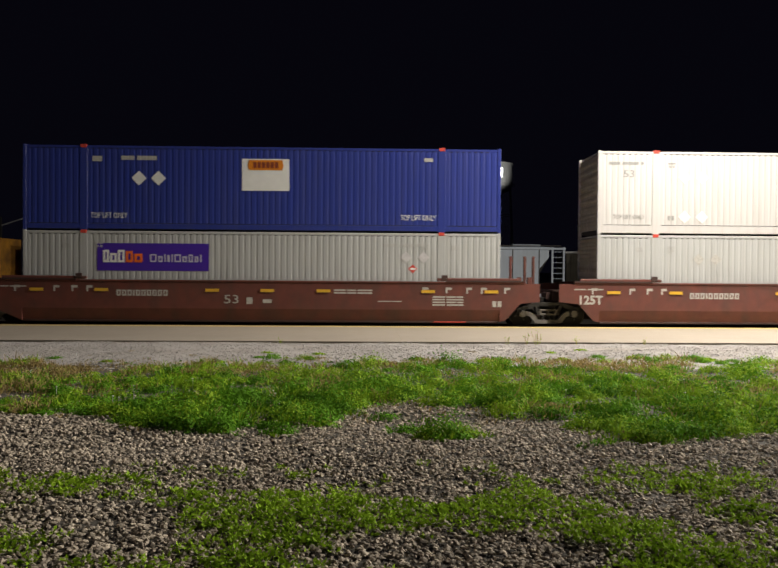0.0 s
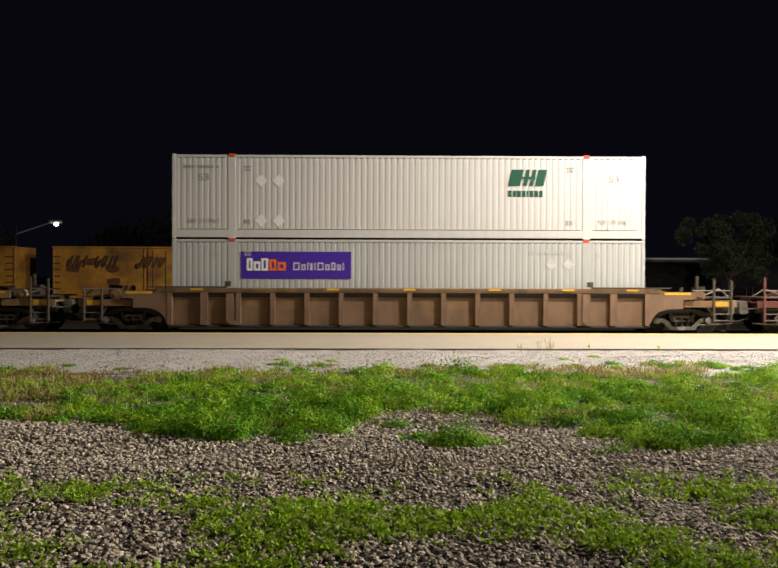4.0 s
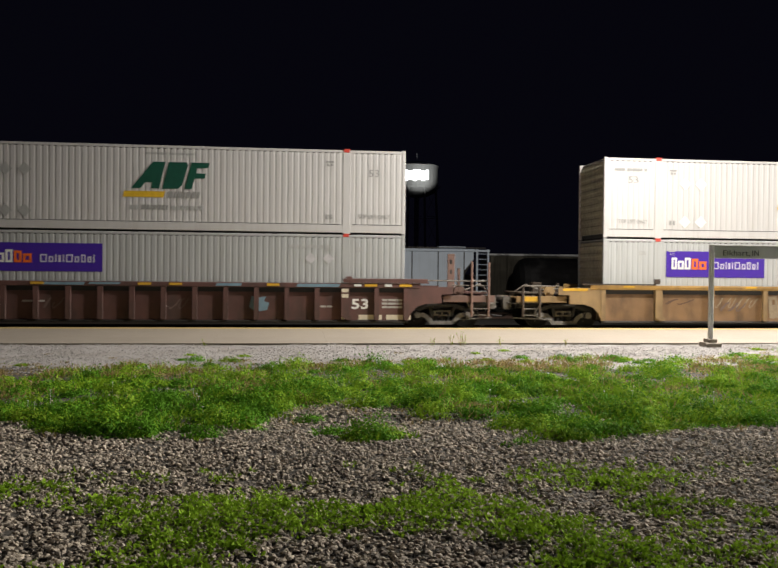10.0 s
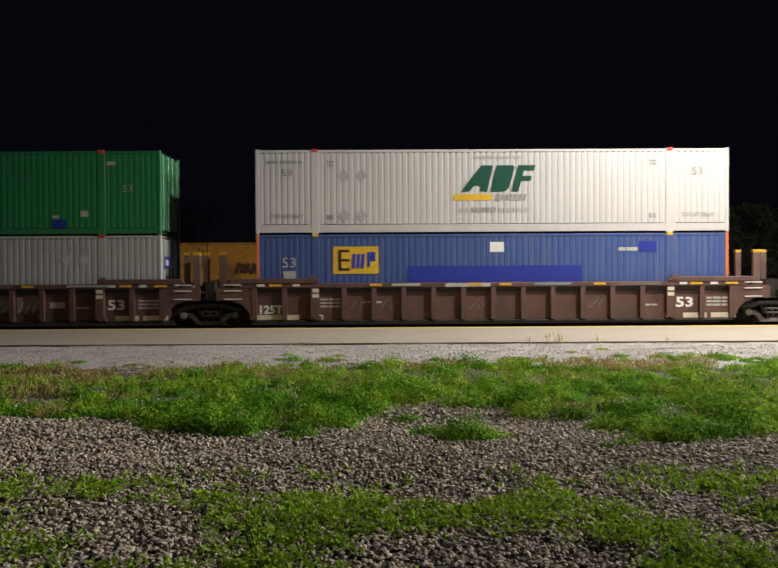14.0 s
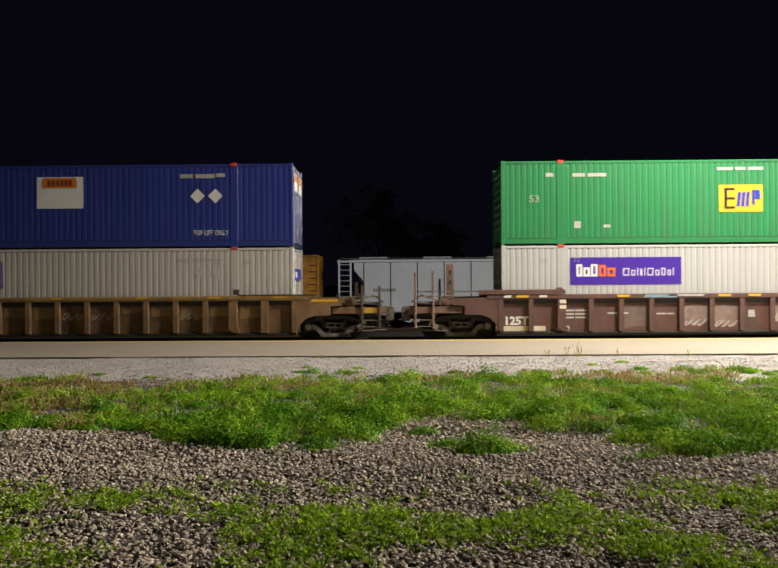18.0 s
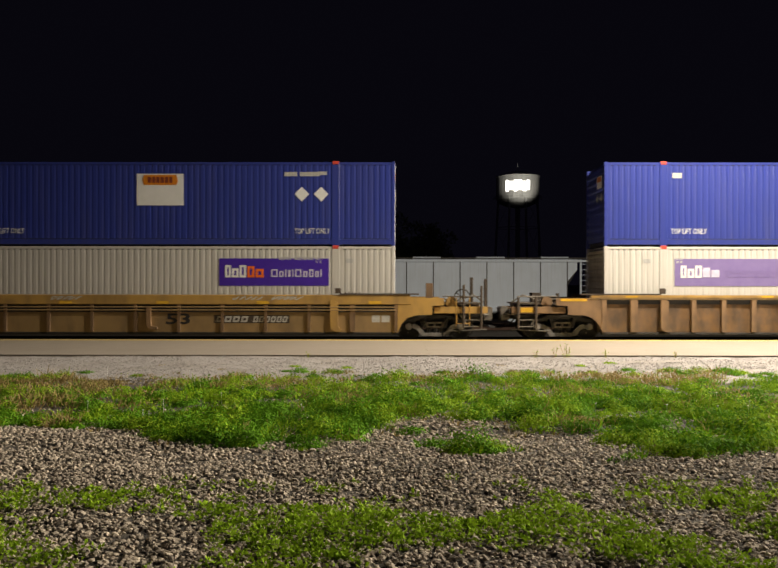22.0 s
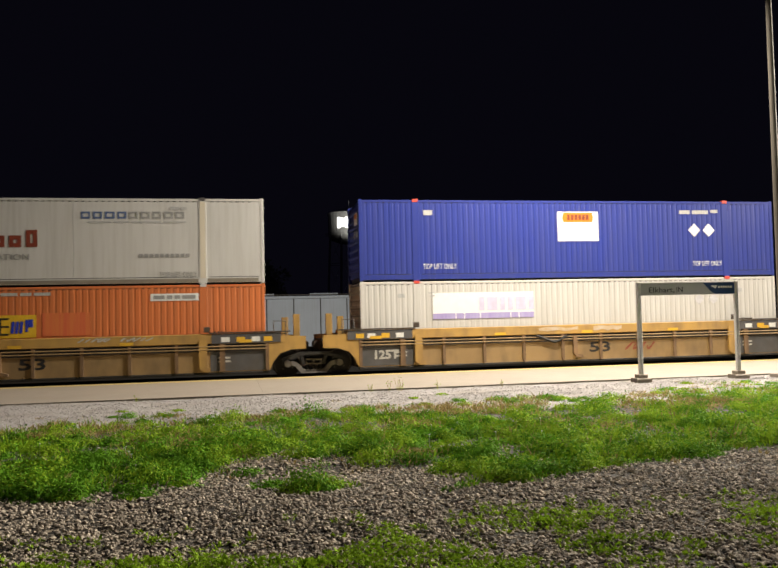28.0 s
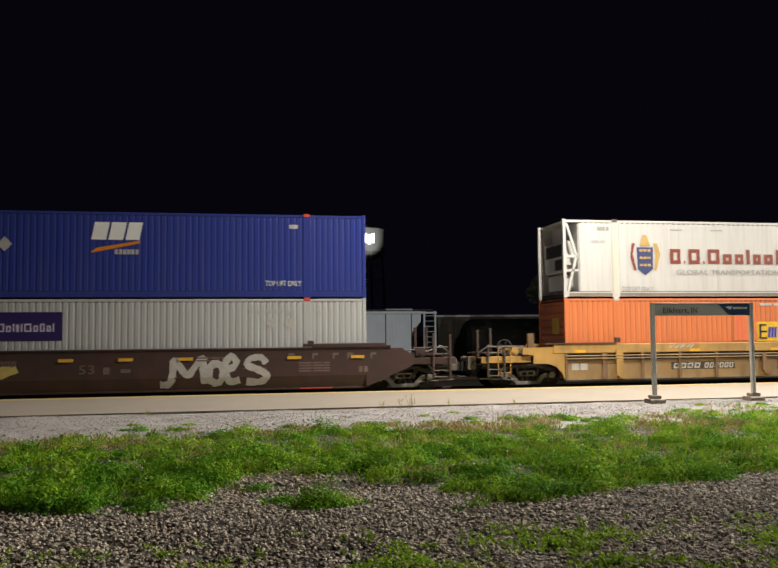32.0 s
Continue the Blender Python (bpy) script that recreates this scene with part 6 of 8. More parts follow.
def band_wagon(lj, rj, seed):
    w = well_wagon("band", lj, rj, "yellow well wagon with broad top band, carrying two containers", "yellow_steel", "band_side", "yellow_steel", "dark_yellow_steel", 11, rib_paint="tan_steel", rib_width=0.10)
    y = -SIDE - 0.022
    tapes(w, (-7.6, -3.1, 0.2, 3.6, 7.4), 1.24, h=0.10)
    for k, joint in ((-1, lj), (1, rj)):
        if not joint:
            bars("stencil", w, "dim_white", min(k * 7.3, k * 7.9), max(k * 7.3, k * 7.9), 0.62, 0.86, BAND_PANEL - 0.002, (1, 1), 0.2)
            continue
        part("grey_end", Shape().box(min(k * 6.25, k * 8.15), max(k * 6.25, k * 8.15), BAND_PANEL - 0.012, BAND_PANEL - 0.001, 0.31, 0.955), "grey_end_steel", w, "dull grey end panel")
        part("grey_chord", Shape().box(min(k * 6.3, k * 8.58), max(k * 6.3, k * 8.58), -SIDE - 0.028, -SIDE - 0.021, 1.225, 1.54), "grey_end_steel", w, "dull grey painted chord end")
        for x, m in ((6.75, "white_reflector"), (7.25, "reflector"), (7.75, "white_reflector"), (8.15, "reflector")):
            decal("reflector_tape", w, m, k * x - 0.14, k * x + 0.14, 1.27, 1.43, -SIDE - 0.029, thick=0.004)
        bars("stencil", w, "dim_white", min(k * 6.5, k * 6.9), max(k * 6.5, k * 6.9), 0.72, 0.78, BAND_PANEL - 0.014, (2, 2), 0.4)
        bars("stencil", w, "dim_white", min(k * 6.5, k * 6.9), max(k * 6.5, k * 6.9), 0.60, 0.66, BAND_PANEL - 0.014, (2, 2), 0.4)
    word("53", 0.36, "black_vinyl", w, 0.72, BAND_PANEL - 0.006, 0.56, 0.82, "length_mark", bold=0.012)
    if seed != 9:
        x = 2.0 if seed == 8 else -3.95
        decal("mark_strip", w, "dark_yellow_steel", x - 0.08, x + 2.5, 0.585, 0.855, BAND_PANEL - 0.001, "dark strip behind the wagon mark", thick=0.003)
        bars("wagon_mark", w, "dim_white", x, x + 1.05, 0.62, 0.82, BAND_PANEL - 0.005, (1, 1, 1, 1), 0.3, 0.05, hollow=0.055)
        bars("wagon_mark", w, "dim_white", x + 1.25, x + 2.4, 0.62, 0.82, BAND_PANEL - 0.005, (1,) * 6, 0.3, 0.05, hollow=0.045)
    if lj:
        word("125T", 0.30, "dim_white", w, -7.25, BAND_PANEL - 0.018, 0.55, 0.85, "load_mark", bold=0.016)
    for x in (-0.35,):
        part("step_bracket", Shape().prism([(x, 0.52), (x + 0.12, 0.38), (x + 0.36, 0.38), (x + 0.36, 0.45), (x + 0.16, 0.50), (x + 0.14, 1.14), (x, 1.14)], -SIDE - 0.06, -SIDE + 0.04), "tan_steel", w)
    for k, joint in ((-1, lj), (1, rj)):
        if joint:
            for x, z in ((8.75, 2.05), (9.15, 2.15)):
                stanchion(w, k * x, 1.2, z, "yellow_steel", 0.22, -1.05, 0.16)
            ladder(w, k * 8.55, 1.0, 1.95, "grey_end_steel", -1.42, 0.40)
        else:
            for x, z, wd in ((9.27, 1.95, 0.24), (10.74, 2.15, 0.10), (11.22, 2.1, 0.09)):
                stanchion(w, k * x, 1.1, z, "tan_steel" if x < 10 else "dark_yellow_steel", wd, -1.0 + 0.15 * (x > 10), 0.12)
            wheel = Shape()
            for i in range(14):
                a, c = 2 * math.pi * i / 14, 2 * math.pi * (i + 1) / 14
                wheel.tube((k * 10.38 + 0.27 * math.cos(a), -1.3, 1.47 + 0.27 * math.sin(a)), (k * 10.38 + 0.27 * math.cos(c), -1.3, 1.47 + 0.27 * math.sin(c)), 0.022, 5)
            for i in range(5):
                a = 2 * math.pi * i / 5
                wheel.tube((k * 10.38, -1.27, 1.47), (k * 10.38 + 0.26 * math.cos(a), -1.3, 1.47 + 0.26 * math.sin(a)), 0.02, 5)
            part("brake_wheel", wheel, "spring_steel", w, "dark spoked hand-brake wheel")
            ladder(w, k * 10.4, 0.5, 1.5, "yellow_steel", -1.36, 0.45)
    if seed == 9:
        c = Shape().rope([(-1.75, -SIDE - 0.03, 1.20), (-1.45, -SIDE - 0.05, 1.08), (-1.20, -SIDE - 0.05, 0.98), (-1.05, -SIDE - 0.05, 0.95), (-0.90, -SIDE - 0.05, 1.0), (-0.60, -SIDE - 0.04, 1.17)], 0.042, 8)
        part("hanging_hose", c, "black_steel", w, "sagging black hose")
        scrawl(w, 93, 1.7, 2.9, 0.55, 0.9, BAND_PANEL - 0.005, "logo_red", "faint red sprayed scribble", 2, 0.05)
        for x0, x1 in ((-1.65, -0.15), (0.45, 1.55)):
            r = random.Random(int(x0 * 100))
            top = [(x0 + (x1 - x0) * k / 6, 1.50 - r.uniform(0, 0.06)) for k in range(6, -1, -1)]
            low = [(x0 + (x1 - x0) * k / 6, 1.30 + r.uniform(0, 0.10)) for k in range(7)]
            part("peeled_patch", Shape().prism(low + top, y - 0.003, y), "peeled_paint", w, "pale patch of peeled paint")
    for i, x in enumerate(() if seed == 9 else (-4.6, 1.6, 2.9)):
        scrawl(w, seed * 7 + i, x + 0.5 * (seed % 3), x + 0.5 * (seed % 3) + 1.0, 1.36, 1.52, y, "dim_white", "peeled pale scratches", 2.5, 0.035)
    s = Shape()
    for i in range(5):
        s.tube((6.4 + i * 0.12, -SIDE - 0.05, 1.62), (6.4 + i * 0.12, -SIDE + 0.05, 1.62), 0.025, 6)
    part("chain_stops", s, "dark_yellow_steel", w)
    return w


# ---- the train, from its head to its tail ----
FRONT = [24.16, 4.65, -18.54, -41.78, -65.05, -84.47, -103.85, -127.11, -150.41, -169.72, -189.14, -212.56]
BASE_Z, SEAM_Z = 0.359, 3.239

UPPERS = [lambda: white_upper("plain"), lambda: blue_upper((-4.2, -3.55)), lambda: white_upper("small"), lambda: white_upper("logo", True, -0.25),
          lambda: white_upper("logo", False), lambda: white_upper("logo", False), green_upper, lambda: blue_upper((4.8, 5.42)),
          lambda: blue_upper((4.9, 5.56)), lambda: blue_upper((4.75, 5.35)), reefer_upper, yrc_upper]
LOWERS = [lambda: courier_lower(-5.74, "plain"), lambda: courier_lower(-5.6, "fresh"), courier_lower, courier_lower, courier_lower, blue_lower,
          courier_lower, lambda: courier_lower(-5.68, "faded"), lambda: courier_lower(2.08, "fresh"), lambda: courier_lower(-5.5, "worn"),
          orange_lower, lambda: courier_lower(-5.6, "dark")]
WAGONS = [lambda: smooth_wagon(True, False, True), lambda: smooth_wagon(False, True), lambda: yellow_wagon("sooty", 14),
          lambda: yellow_wagon("tagged", 8), lambda: brown_wagon(True, False, 4), lambda: brown_wagon(True, True, 5),
          lambda: brown_wagon(False, True, 6), lambda: yellow_wagon("plain", 16),
          lambda: band_wagon(True, False, 8), lambda: band_wagon(True, True, 9), lambda: band_wagon(False, True, 10), lambda: smooth_wagon(True, False, False, True)]

for x, up, lo, wa in zip(FRONT, UPPERS, LOWERS, WAGONS):
    for make, z in ((wa, 0.0), (lo, BASE_Z), (up, SEAM_Z)):
        ob = make()
        ob.matrix_world = pose(x - HALF, TRACK_Y, z)
        MOVING.append((ob, x - HALF, z))
    if wa is WAGONS[-1]:
        sprayed_shapes(MOVING[-3][0], 1.2, 4.85, 0.24, 1.42, -SIDE - 0.004, 0.23, "graffiti_white", "chunky white sprayed graffiti")
        scrawl(MOVING[-3][0], 78, -4.5, -3.2, 0.62, 1.1, -SIDE - 0.005, "graffiti_yellow", "yellow sprayed scribble", 1, 0.22)

# ---- the platform sign and lamps ----


def station_sign():
    x0, x1, y = 11.39, 14.42, 21.25
    g = thing("station_sign", "grey and dark blue station name sign on two galvanised posts", "sign", (x0, y, -0.05))
    w = x1 - x0
    for x in (0, w):
        p = part("post", Shape().cham(x - 0.055, x + 0.055, -0.055, 0.055, 0.0, 2.810, 0.01), "galvanised", g)
        part("footing", Shape().cham(x - 0.22, x + 0.22, -0.2, 0.2, 0.0, 0.16, 0.03).cham(x - 0.13, x + 0.13, -0.13, 0.13, 0.16, 0.26, 0.02), "concrete", p, "square concrete footing")
    b = part("board", Shape().cham(0.058, w - 0.058, -0.035, 0.035, 2.450, 2.790, 0.008), "sign_grey", g, "grey sign board")
    ring = [(w - 1.05, 2.780)]
    for i in range(7):
        u = i / 6
        ring.append((w - 1.05 + 0.42 * u, 2.780 - 0.32 * math.sin(u * math.pi / 2) ** 1.3))
    ring += [(w - 0.06, 2.460), (w - 0.06, 2.780)]
    part("blue_field", Shape().prism(ring, -0.043, -0.036), "sign_blue", b, "dark blue field with a white mark")
    bars("name_block", b, "vinyl_white", w - 0.58, w - 0.14, 2.630, 2.690, -0.044, (1,) * 6, 0.25)
    part("white_mark", Shape().prism([(w - 0.82, 2.700), (w - 0.66, 2.610), (w - 0.60, 2.710)], -0.05, -0.044), "vinyl_white", b)
    word("Elkhart,", 0.155, "black_vinyl", b, 0.69, -0.042, 2.530, 0.78, "station_name")
    word("IN", 0.155, "black_vinyl", b, 1.25, -0.042, 2.530, 0.19, "station_name")
    part("top_cap", Shape().cham(0.058, w - 0.058, -0.045, 0.045, 2.790, 2.815, 0.005), "galvanised", g)
    return g


station_sign()


def lamp_post(x, y, height, aim):
    g = thing("lamp_post", "tall weathered lamp pole with a shielded lamp head", "lamp post", (x, y, -0.10))
    part("pole", Shape().tube((0, 0, 0), (0, 0, height), 0.105, 14, 0.08), "wood_pole", g)
    part("base", Shape().cham(-0.28, 0.28, -0.28, 0.28, -0.05, 0.18, 0.04), "concrete", g)
    part("arm", Shape().tube((0, 0, height - 0.35), (aim[0] * 0.95, aim[1] * 0.95, height - 0.12), 0.03, 8), "galvanised", g)
    c = (aim[0] * 1.0, aim[1] * 1.0, height - 0.10)
    h = part("head", Shape().cham(c[0] - 0.40, c[0] + 0.40, c[1] - 0.30, c[1] + 0.30, c[2] - 0.02, c[2] + 0.16, 0.05), "galvanised", g, "grey shielded lamp head")
    return g


lamp_post(POLE[0], POLE[1], LAMP_Z + 0.32, ARM)
# two added posts, out of view, for the fill lights on the right
lamp_post(31.9, 15.5, 13.32, (-0.9, 0.0))
lamp_post(38.5, 24.6, 15.3, (-0.5, 1.0))

# ---- wagons that stand in the yard ----


def covered_hopper(x0, x1, label):
    """A standing covered hopper; x0 and x1 are its ends over the platforms."""
    mid, half = (x0 + x1) / 2, (x1 - x0) / 2
    g = thing("hopper_wagon", label, "wagon", (mid, YARD_Y, YARD_Z), group="wagons in the yard")
    top = 4.42
    b = half - 1.05
    for y in (-1.5, 1.44):
        e = b - 0.62
        part("side", Shape().prism([(-e, 1.35), (e, 1.35), (e, top - 1.50), (b, top - 0.75), (b, top - 0.25), (-b, top - 0.25), (-b, top - 0.75), (-e, top - 1.50)], y, y + 0.06), "hopper_grey", g)
    n = 8
    for i in range(n + 1):
        x = (-b + 2 * b * i / n) * (b - 0.62) / b
        part("rib", cached(("hrib",), lambda: Shape().cham(-0.03, 0.03, -1.53, -1.5, 1.35, top - 0.25, 0.01).mesh("rib")), "grey_end_steel", g).location.x = x
    part("top_sill", Shape().cham(-half, half, -1.58, -1.46, top - 0.27, top - 0.14, 0.02), "hopper_grey", g)
    part("side_sill", Shape().cham(-half, half, -1.55, -1.40, 1.02, 1.36, 0.02), "hopper_grey", g)
    part("roof", Shape().prism([(-b - 0.1, top - 0.3), (b + 0.1, top - 0.3), (b + 0.1, top - 0.1), (-b - 0.1, top - 0.1)], -1.45, 1.45), "hopper_grey", g)
    part("running_board", Shape().box(-half + 0.1, half - 0.1, -0.95, -0.55, top - 0.02, top + 0.02), "cast_steel", g)
    for i in range(4):
        x = -b + 1.2 + i * (2 * b - 2.4) / 3
        part("hatch", Shape().cham(x - 0.9, x + 0.9, -0.4, 0.4, top - 0.1, top + 0.10, 0.05), "hopper_grey", g)
    for k in (-1, 1):
        def ring(pts):
            r = [(k * x, z) for x, z in pts]
            return r if k > 0 else r[::-1]
        part("end_slope", Shape().prism(ring([(b - 0.66, 2.2), (b - 0.60, 2.6), (b - 0.02, 3.6), (b - 0.02, top - 0.25), (b - 0.66, top - 0.25)]), -1.42, 1.42), "black_steel", g)
        for x in (b + 0.22, half - 0.10):
            part("corner_post", Shape().cham(k * x - 0.06, k * x + 0.06, -1.56, -1.44, 1.05, top - 0.1, 0.01), "hopper_grey", g)
        for z in range(9):
            part("ladder_rung", Shape().tube((k * (b + 0.22), -1.5, 1.3 + z * 0.34), (k * (half - 0.1), -1.5, 1.3 + z * 0.34), 0.02, 6), "hopper_grey", g)
        part("end_platform", Shape().box(min(k * b, k * half), max(k * b, k * half), -1.4, 1.4, 1.0, 1.08), "cast_steel", g)
        part("bay", Shape().prism([(k * b * 0.5 - 0.35, 0.35), (k * b * 0.5 + 0.35, 0.35), (k * b * 0.5 + b * 0.42, 1.35), (k * b * 0.5 - b * 0.42, 1.35)], -1.1, 1.1), "hopper_grey", g)
        bogie_still(g, k * (half - 1.9))
    bars("wagon_mark", g, "grey_stencil", -b + 1.2, -b + 2.6, 2.3, 2.5, -1.503, (1,) * 9, 0.3)
    return g


def bogie_still(g, x):
    b = part("bogie", cached(("still",), lambda: side_frame_shape(-1.12, -0.94).mesh("bogie")), "black_steel", g)
    b.location.x = x
    for sx in (-0.89, 0.89):
        part("wheelset", cached(("wheels",), lambda: wheel_shape().mesh("wheelset")), "black_steel", b).location = (sx, 0, R_WHEEL)


def yellow_boxcar(x0, x1, seed):
    mid, half = (x0 + x1) / 2, (x1 - x0) / 2
    g = thing("boxcar", "rust-streaked yellow boxcar standing in the yard", "wagon", (mid, YARD_Y, YARD_Z), group="wagons in the yard")
    top = 4.62
    part("body", Shape().cham(-half + 0.3, half - 0.3, -1.5, 1.5, 1.05, top, 0.05), "boxcar_yellow", g)
    for x in (-half + 0.36, -1.75, 1.75, half - 0.36):
        part("rib", cached(("brib",), lambda: Shape().cham(-0.05, 0.05, -1.56, -1.5, 1.1, top - 0.1, 0.01).mesh("rib")), "boxcar_yellow", g).location.x = x
    d = part("door", Shape().cham(-1.55, 1.55, -1.60, -1.52, 1.15, top - 0.2, 0.02), "boxcar_yellow", g)
    for x in (-1.2, -0.4, 0.4, 1.2):
        part("door_bar", Shape().tube((x, -1.62, 1.2), (x, -1.62, top - 0.25), 0.025, 6), "cast_steel", d)
    part("roof_edge", Shape().cham(-half + 0.28, half - 0.28, -1.57, -1.45, top - 0.08, top + 0.03, 0.02), "boxcar_yellow", g)
    part("side_sill", Shape().prism([(-half + 0.3, 1.05), (-half + 1.5, 0.85), (half - 1.5, 0.85), (half - 0.3, 1.05)], -1.5, -1.4), "black_steel", g)
    for k in (-1, 1):
        for z in range(8):
            part("ladder_rung", Shape().tube((k * (half - 0.85), -1.60, 1.2 + z * 0.4), (k * (half - 0.4), -1.60, 1.2 + z * 0.4), 0.022, 6), "cast_steel", g)
        bogie_still(g, k * (half - 2.2))
    rnd = random.Random(seed)
    for i in range(9):
        x = -half + 0.8 + (2 * half - 2.8) * (i + rnd.random() * 0.7) / 9
        z = rnd.choice([1.3, 1.6, 2.6, 3.2])
        scrawl(g, seed * 31 + i, x, x + rnd.uniform(0.9, 1.7), z, z + rnd.uniform(0.6, 1.1), -1.565 if abs(x) > 2.6 else -1.63, "graffiti_dark" if i % 3 else "rust_stain", "dark sprayed graffiti", 2, rnd.uniform(0.10, 0.20))
    for i in range(7):
        x, z = rnd.uniform(-half + 0.6, half - 1.6), rnd.uniform(1.2, 3.9)
        ring = [(x + 0.5 * rnd.uniform(0.6, 1.3) * math.cos(0.9 * k), z + 0.32 * rnd.uniform(0.6, 1.3) * math.sin(0.9 * k)) for k in range(7)]
        part("rust_patch", Shape().prism(ring, -1.512, -1.50), "rust_stain", g, "dark rust patch")
    return g


covered_hopper(-4.1, 12.75, "pale blue-grey covered hopper wagon standing in the yard")
yellow_boxcar(-20.6, -5.0, 11)
yellow_boxcar(-38.6, -22.3, 12)


def tank_wagon(x0, x1):
    """A standing tank wagon: a round tank with dished ends, a dome with its rail, and a walkway line."""
    mid, half = (x0 + x1) / 2, (x1 - x0) / 2
    g = thing("tank_wagon", "black tank wagon standing in the dark yard", "wagon", (mid, YARD_Y, YARD_Z), group="wagons in the yard")
    r, zc, n = 1.38, 2.45, 28
    prof = [(-half + 0.05, 0.02), (-half + 0.10, 0.5), (-half + 0.25, 0.95), (-half + 0.50, 1.25), (-half + 0.85, r), (half - 0.85, r), (half - 0.50, 1.25), (half - 0.25, 0.95), (half - 0.10, 0.5), (half - 0.05, 0.02)]
    vs = [(x, q * math.cos(2 * math.pi * i / n), zc + q * math.sin(2 * math.pi * i / n)) for x, q in prof for i in range(n)]
    fs = [(j * n + i, j * n + (i + 1) % n, (j + 1) * n + (i + 1) % n, (j + 1) * n + i)[::-1] for j in range(len(prof) - 1) for i in range(n)]
    part("tank", Shape().add(vs, fs), "dark_wagon", g)
    dome = part("dome", Shape().tube((0, 0, zc + r - 0.05), (0, 0, zc + r + 0.35), 0.45, 16), "dark_wagon", g)
    rail = Shape()
    for x in (-0.9, 0.9):
        for y in (-0.9, 0.9):
            rail.tube((x, y, zc + 0.9), (x, y, zc + r + 0.55), 0.025, 6)
    for y in (-0.9, 0.9):
        rail.tube((-0.9, y, zc + r + 0.55), (0.9, y, zc + r + 0.55), 0.025, 6)
    part("dome_rail", rail, "cast_steel", dome)
    for k in (-1, 1):
        part("saddle", Shape().cham(k * (half - 1.9) - 0.5, k * (half - 1.9) + 0.5, -1.2, 1.2, 0.95, 1.6, 0.05), "dark_wagon", g)
        part("ladder", Shape().tube((k * 0.7, -1.45, 1.0), (k * 0.7, -1.2, zc + 1.2), 0.025, 6).tube((k * 1.1, -1.45, 1.0), (k * 1.1, -1.2, zc + 1.2), 0.025, 6), "cast_steel", g)
        bogie_still(g, k * (half - 1.9))
    part("underframe", Shape().cham(-half, half, -0.4, 0.4, 0.85, 1.1, 0.03), "dark_wagon", g)
    return g


def grey_wagon(x0, x1, y, z):
    """A dim closed wagon on the track behind; its pale roof edge shows over the tank."""
    mid, half = (x0 + x1) / 2, (x1 - x0) / 2
    g = thing("closed_wagon", "dim olive-grey closed wagon standing behind the tank wagon", "wagon", (mid, y, z), group="wagons in the yard")
    top = 4.05
    part("body", Shape().cham(-half + 0.2, half - 0.2, -1.45, 1.45, 1.0, top, 0.04), "olive_wagon", g)
    part("roof_edge", Shape().cham(-half, half, -1.55, -1.40, top - 0.02, top + 0.12, 0.02), "galvanised", g, "pale metal roof edge")
    for i in range(17):
        x = -half + 0.25 + (2 * half - 0.5) * i / 16
        part("rib", cached(("grib",), lambda: Shape().cham(-0.07, 0.07, -1.54, -1.45, 1.0, top - 0.03, 0.015).mesh("rib")), "olive_wagon", g).location.x = x
    for k in (-1, 1):
        bogie_still(g, k * (half - 2.0))
    return g


tank_wagon(14.7, 31.0)
track("back_track", 57.9, YARD_Z, -70, 75, "second yard railway track in the dark")
grey_wagon(13.7, 33.5, 57.9, YARD_Z)

# ---- far things: water tower, yard lamp, trees ----


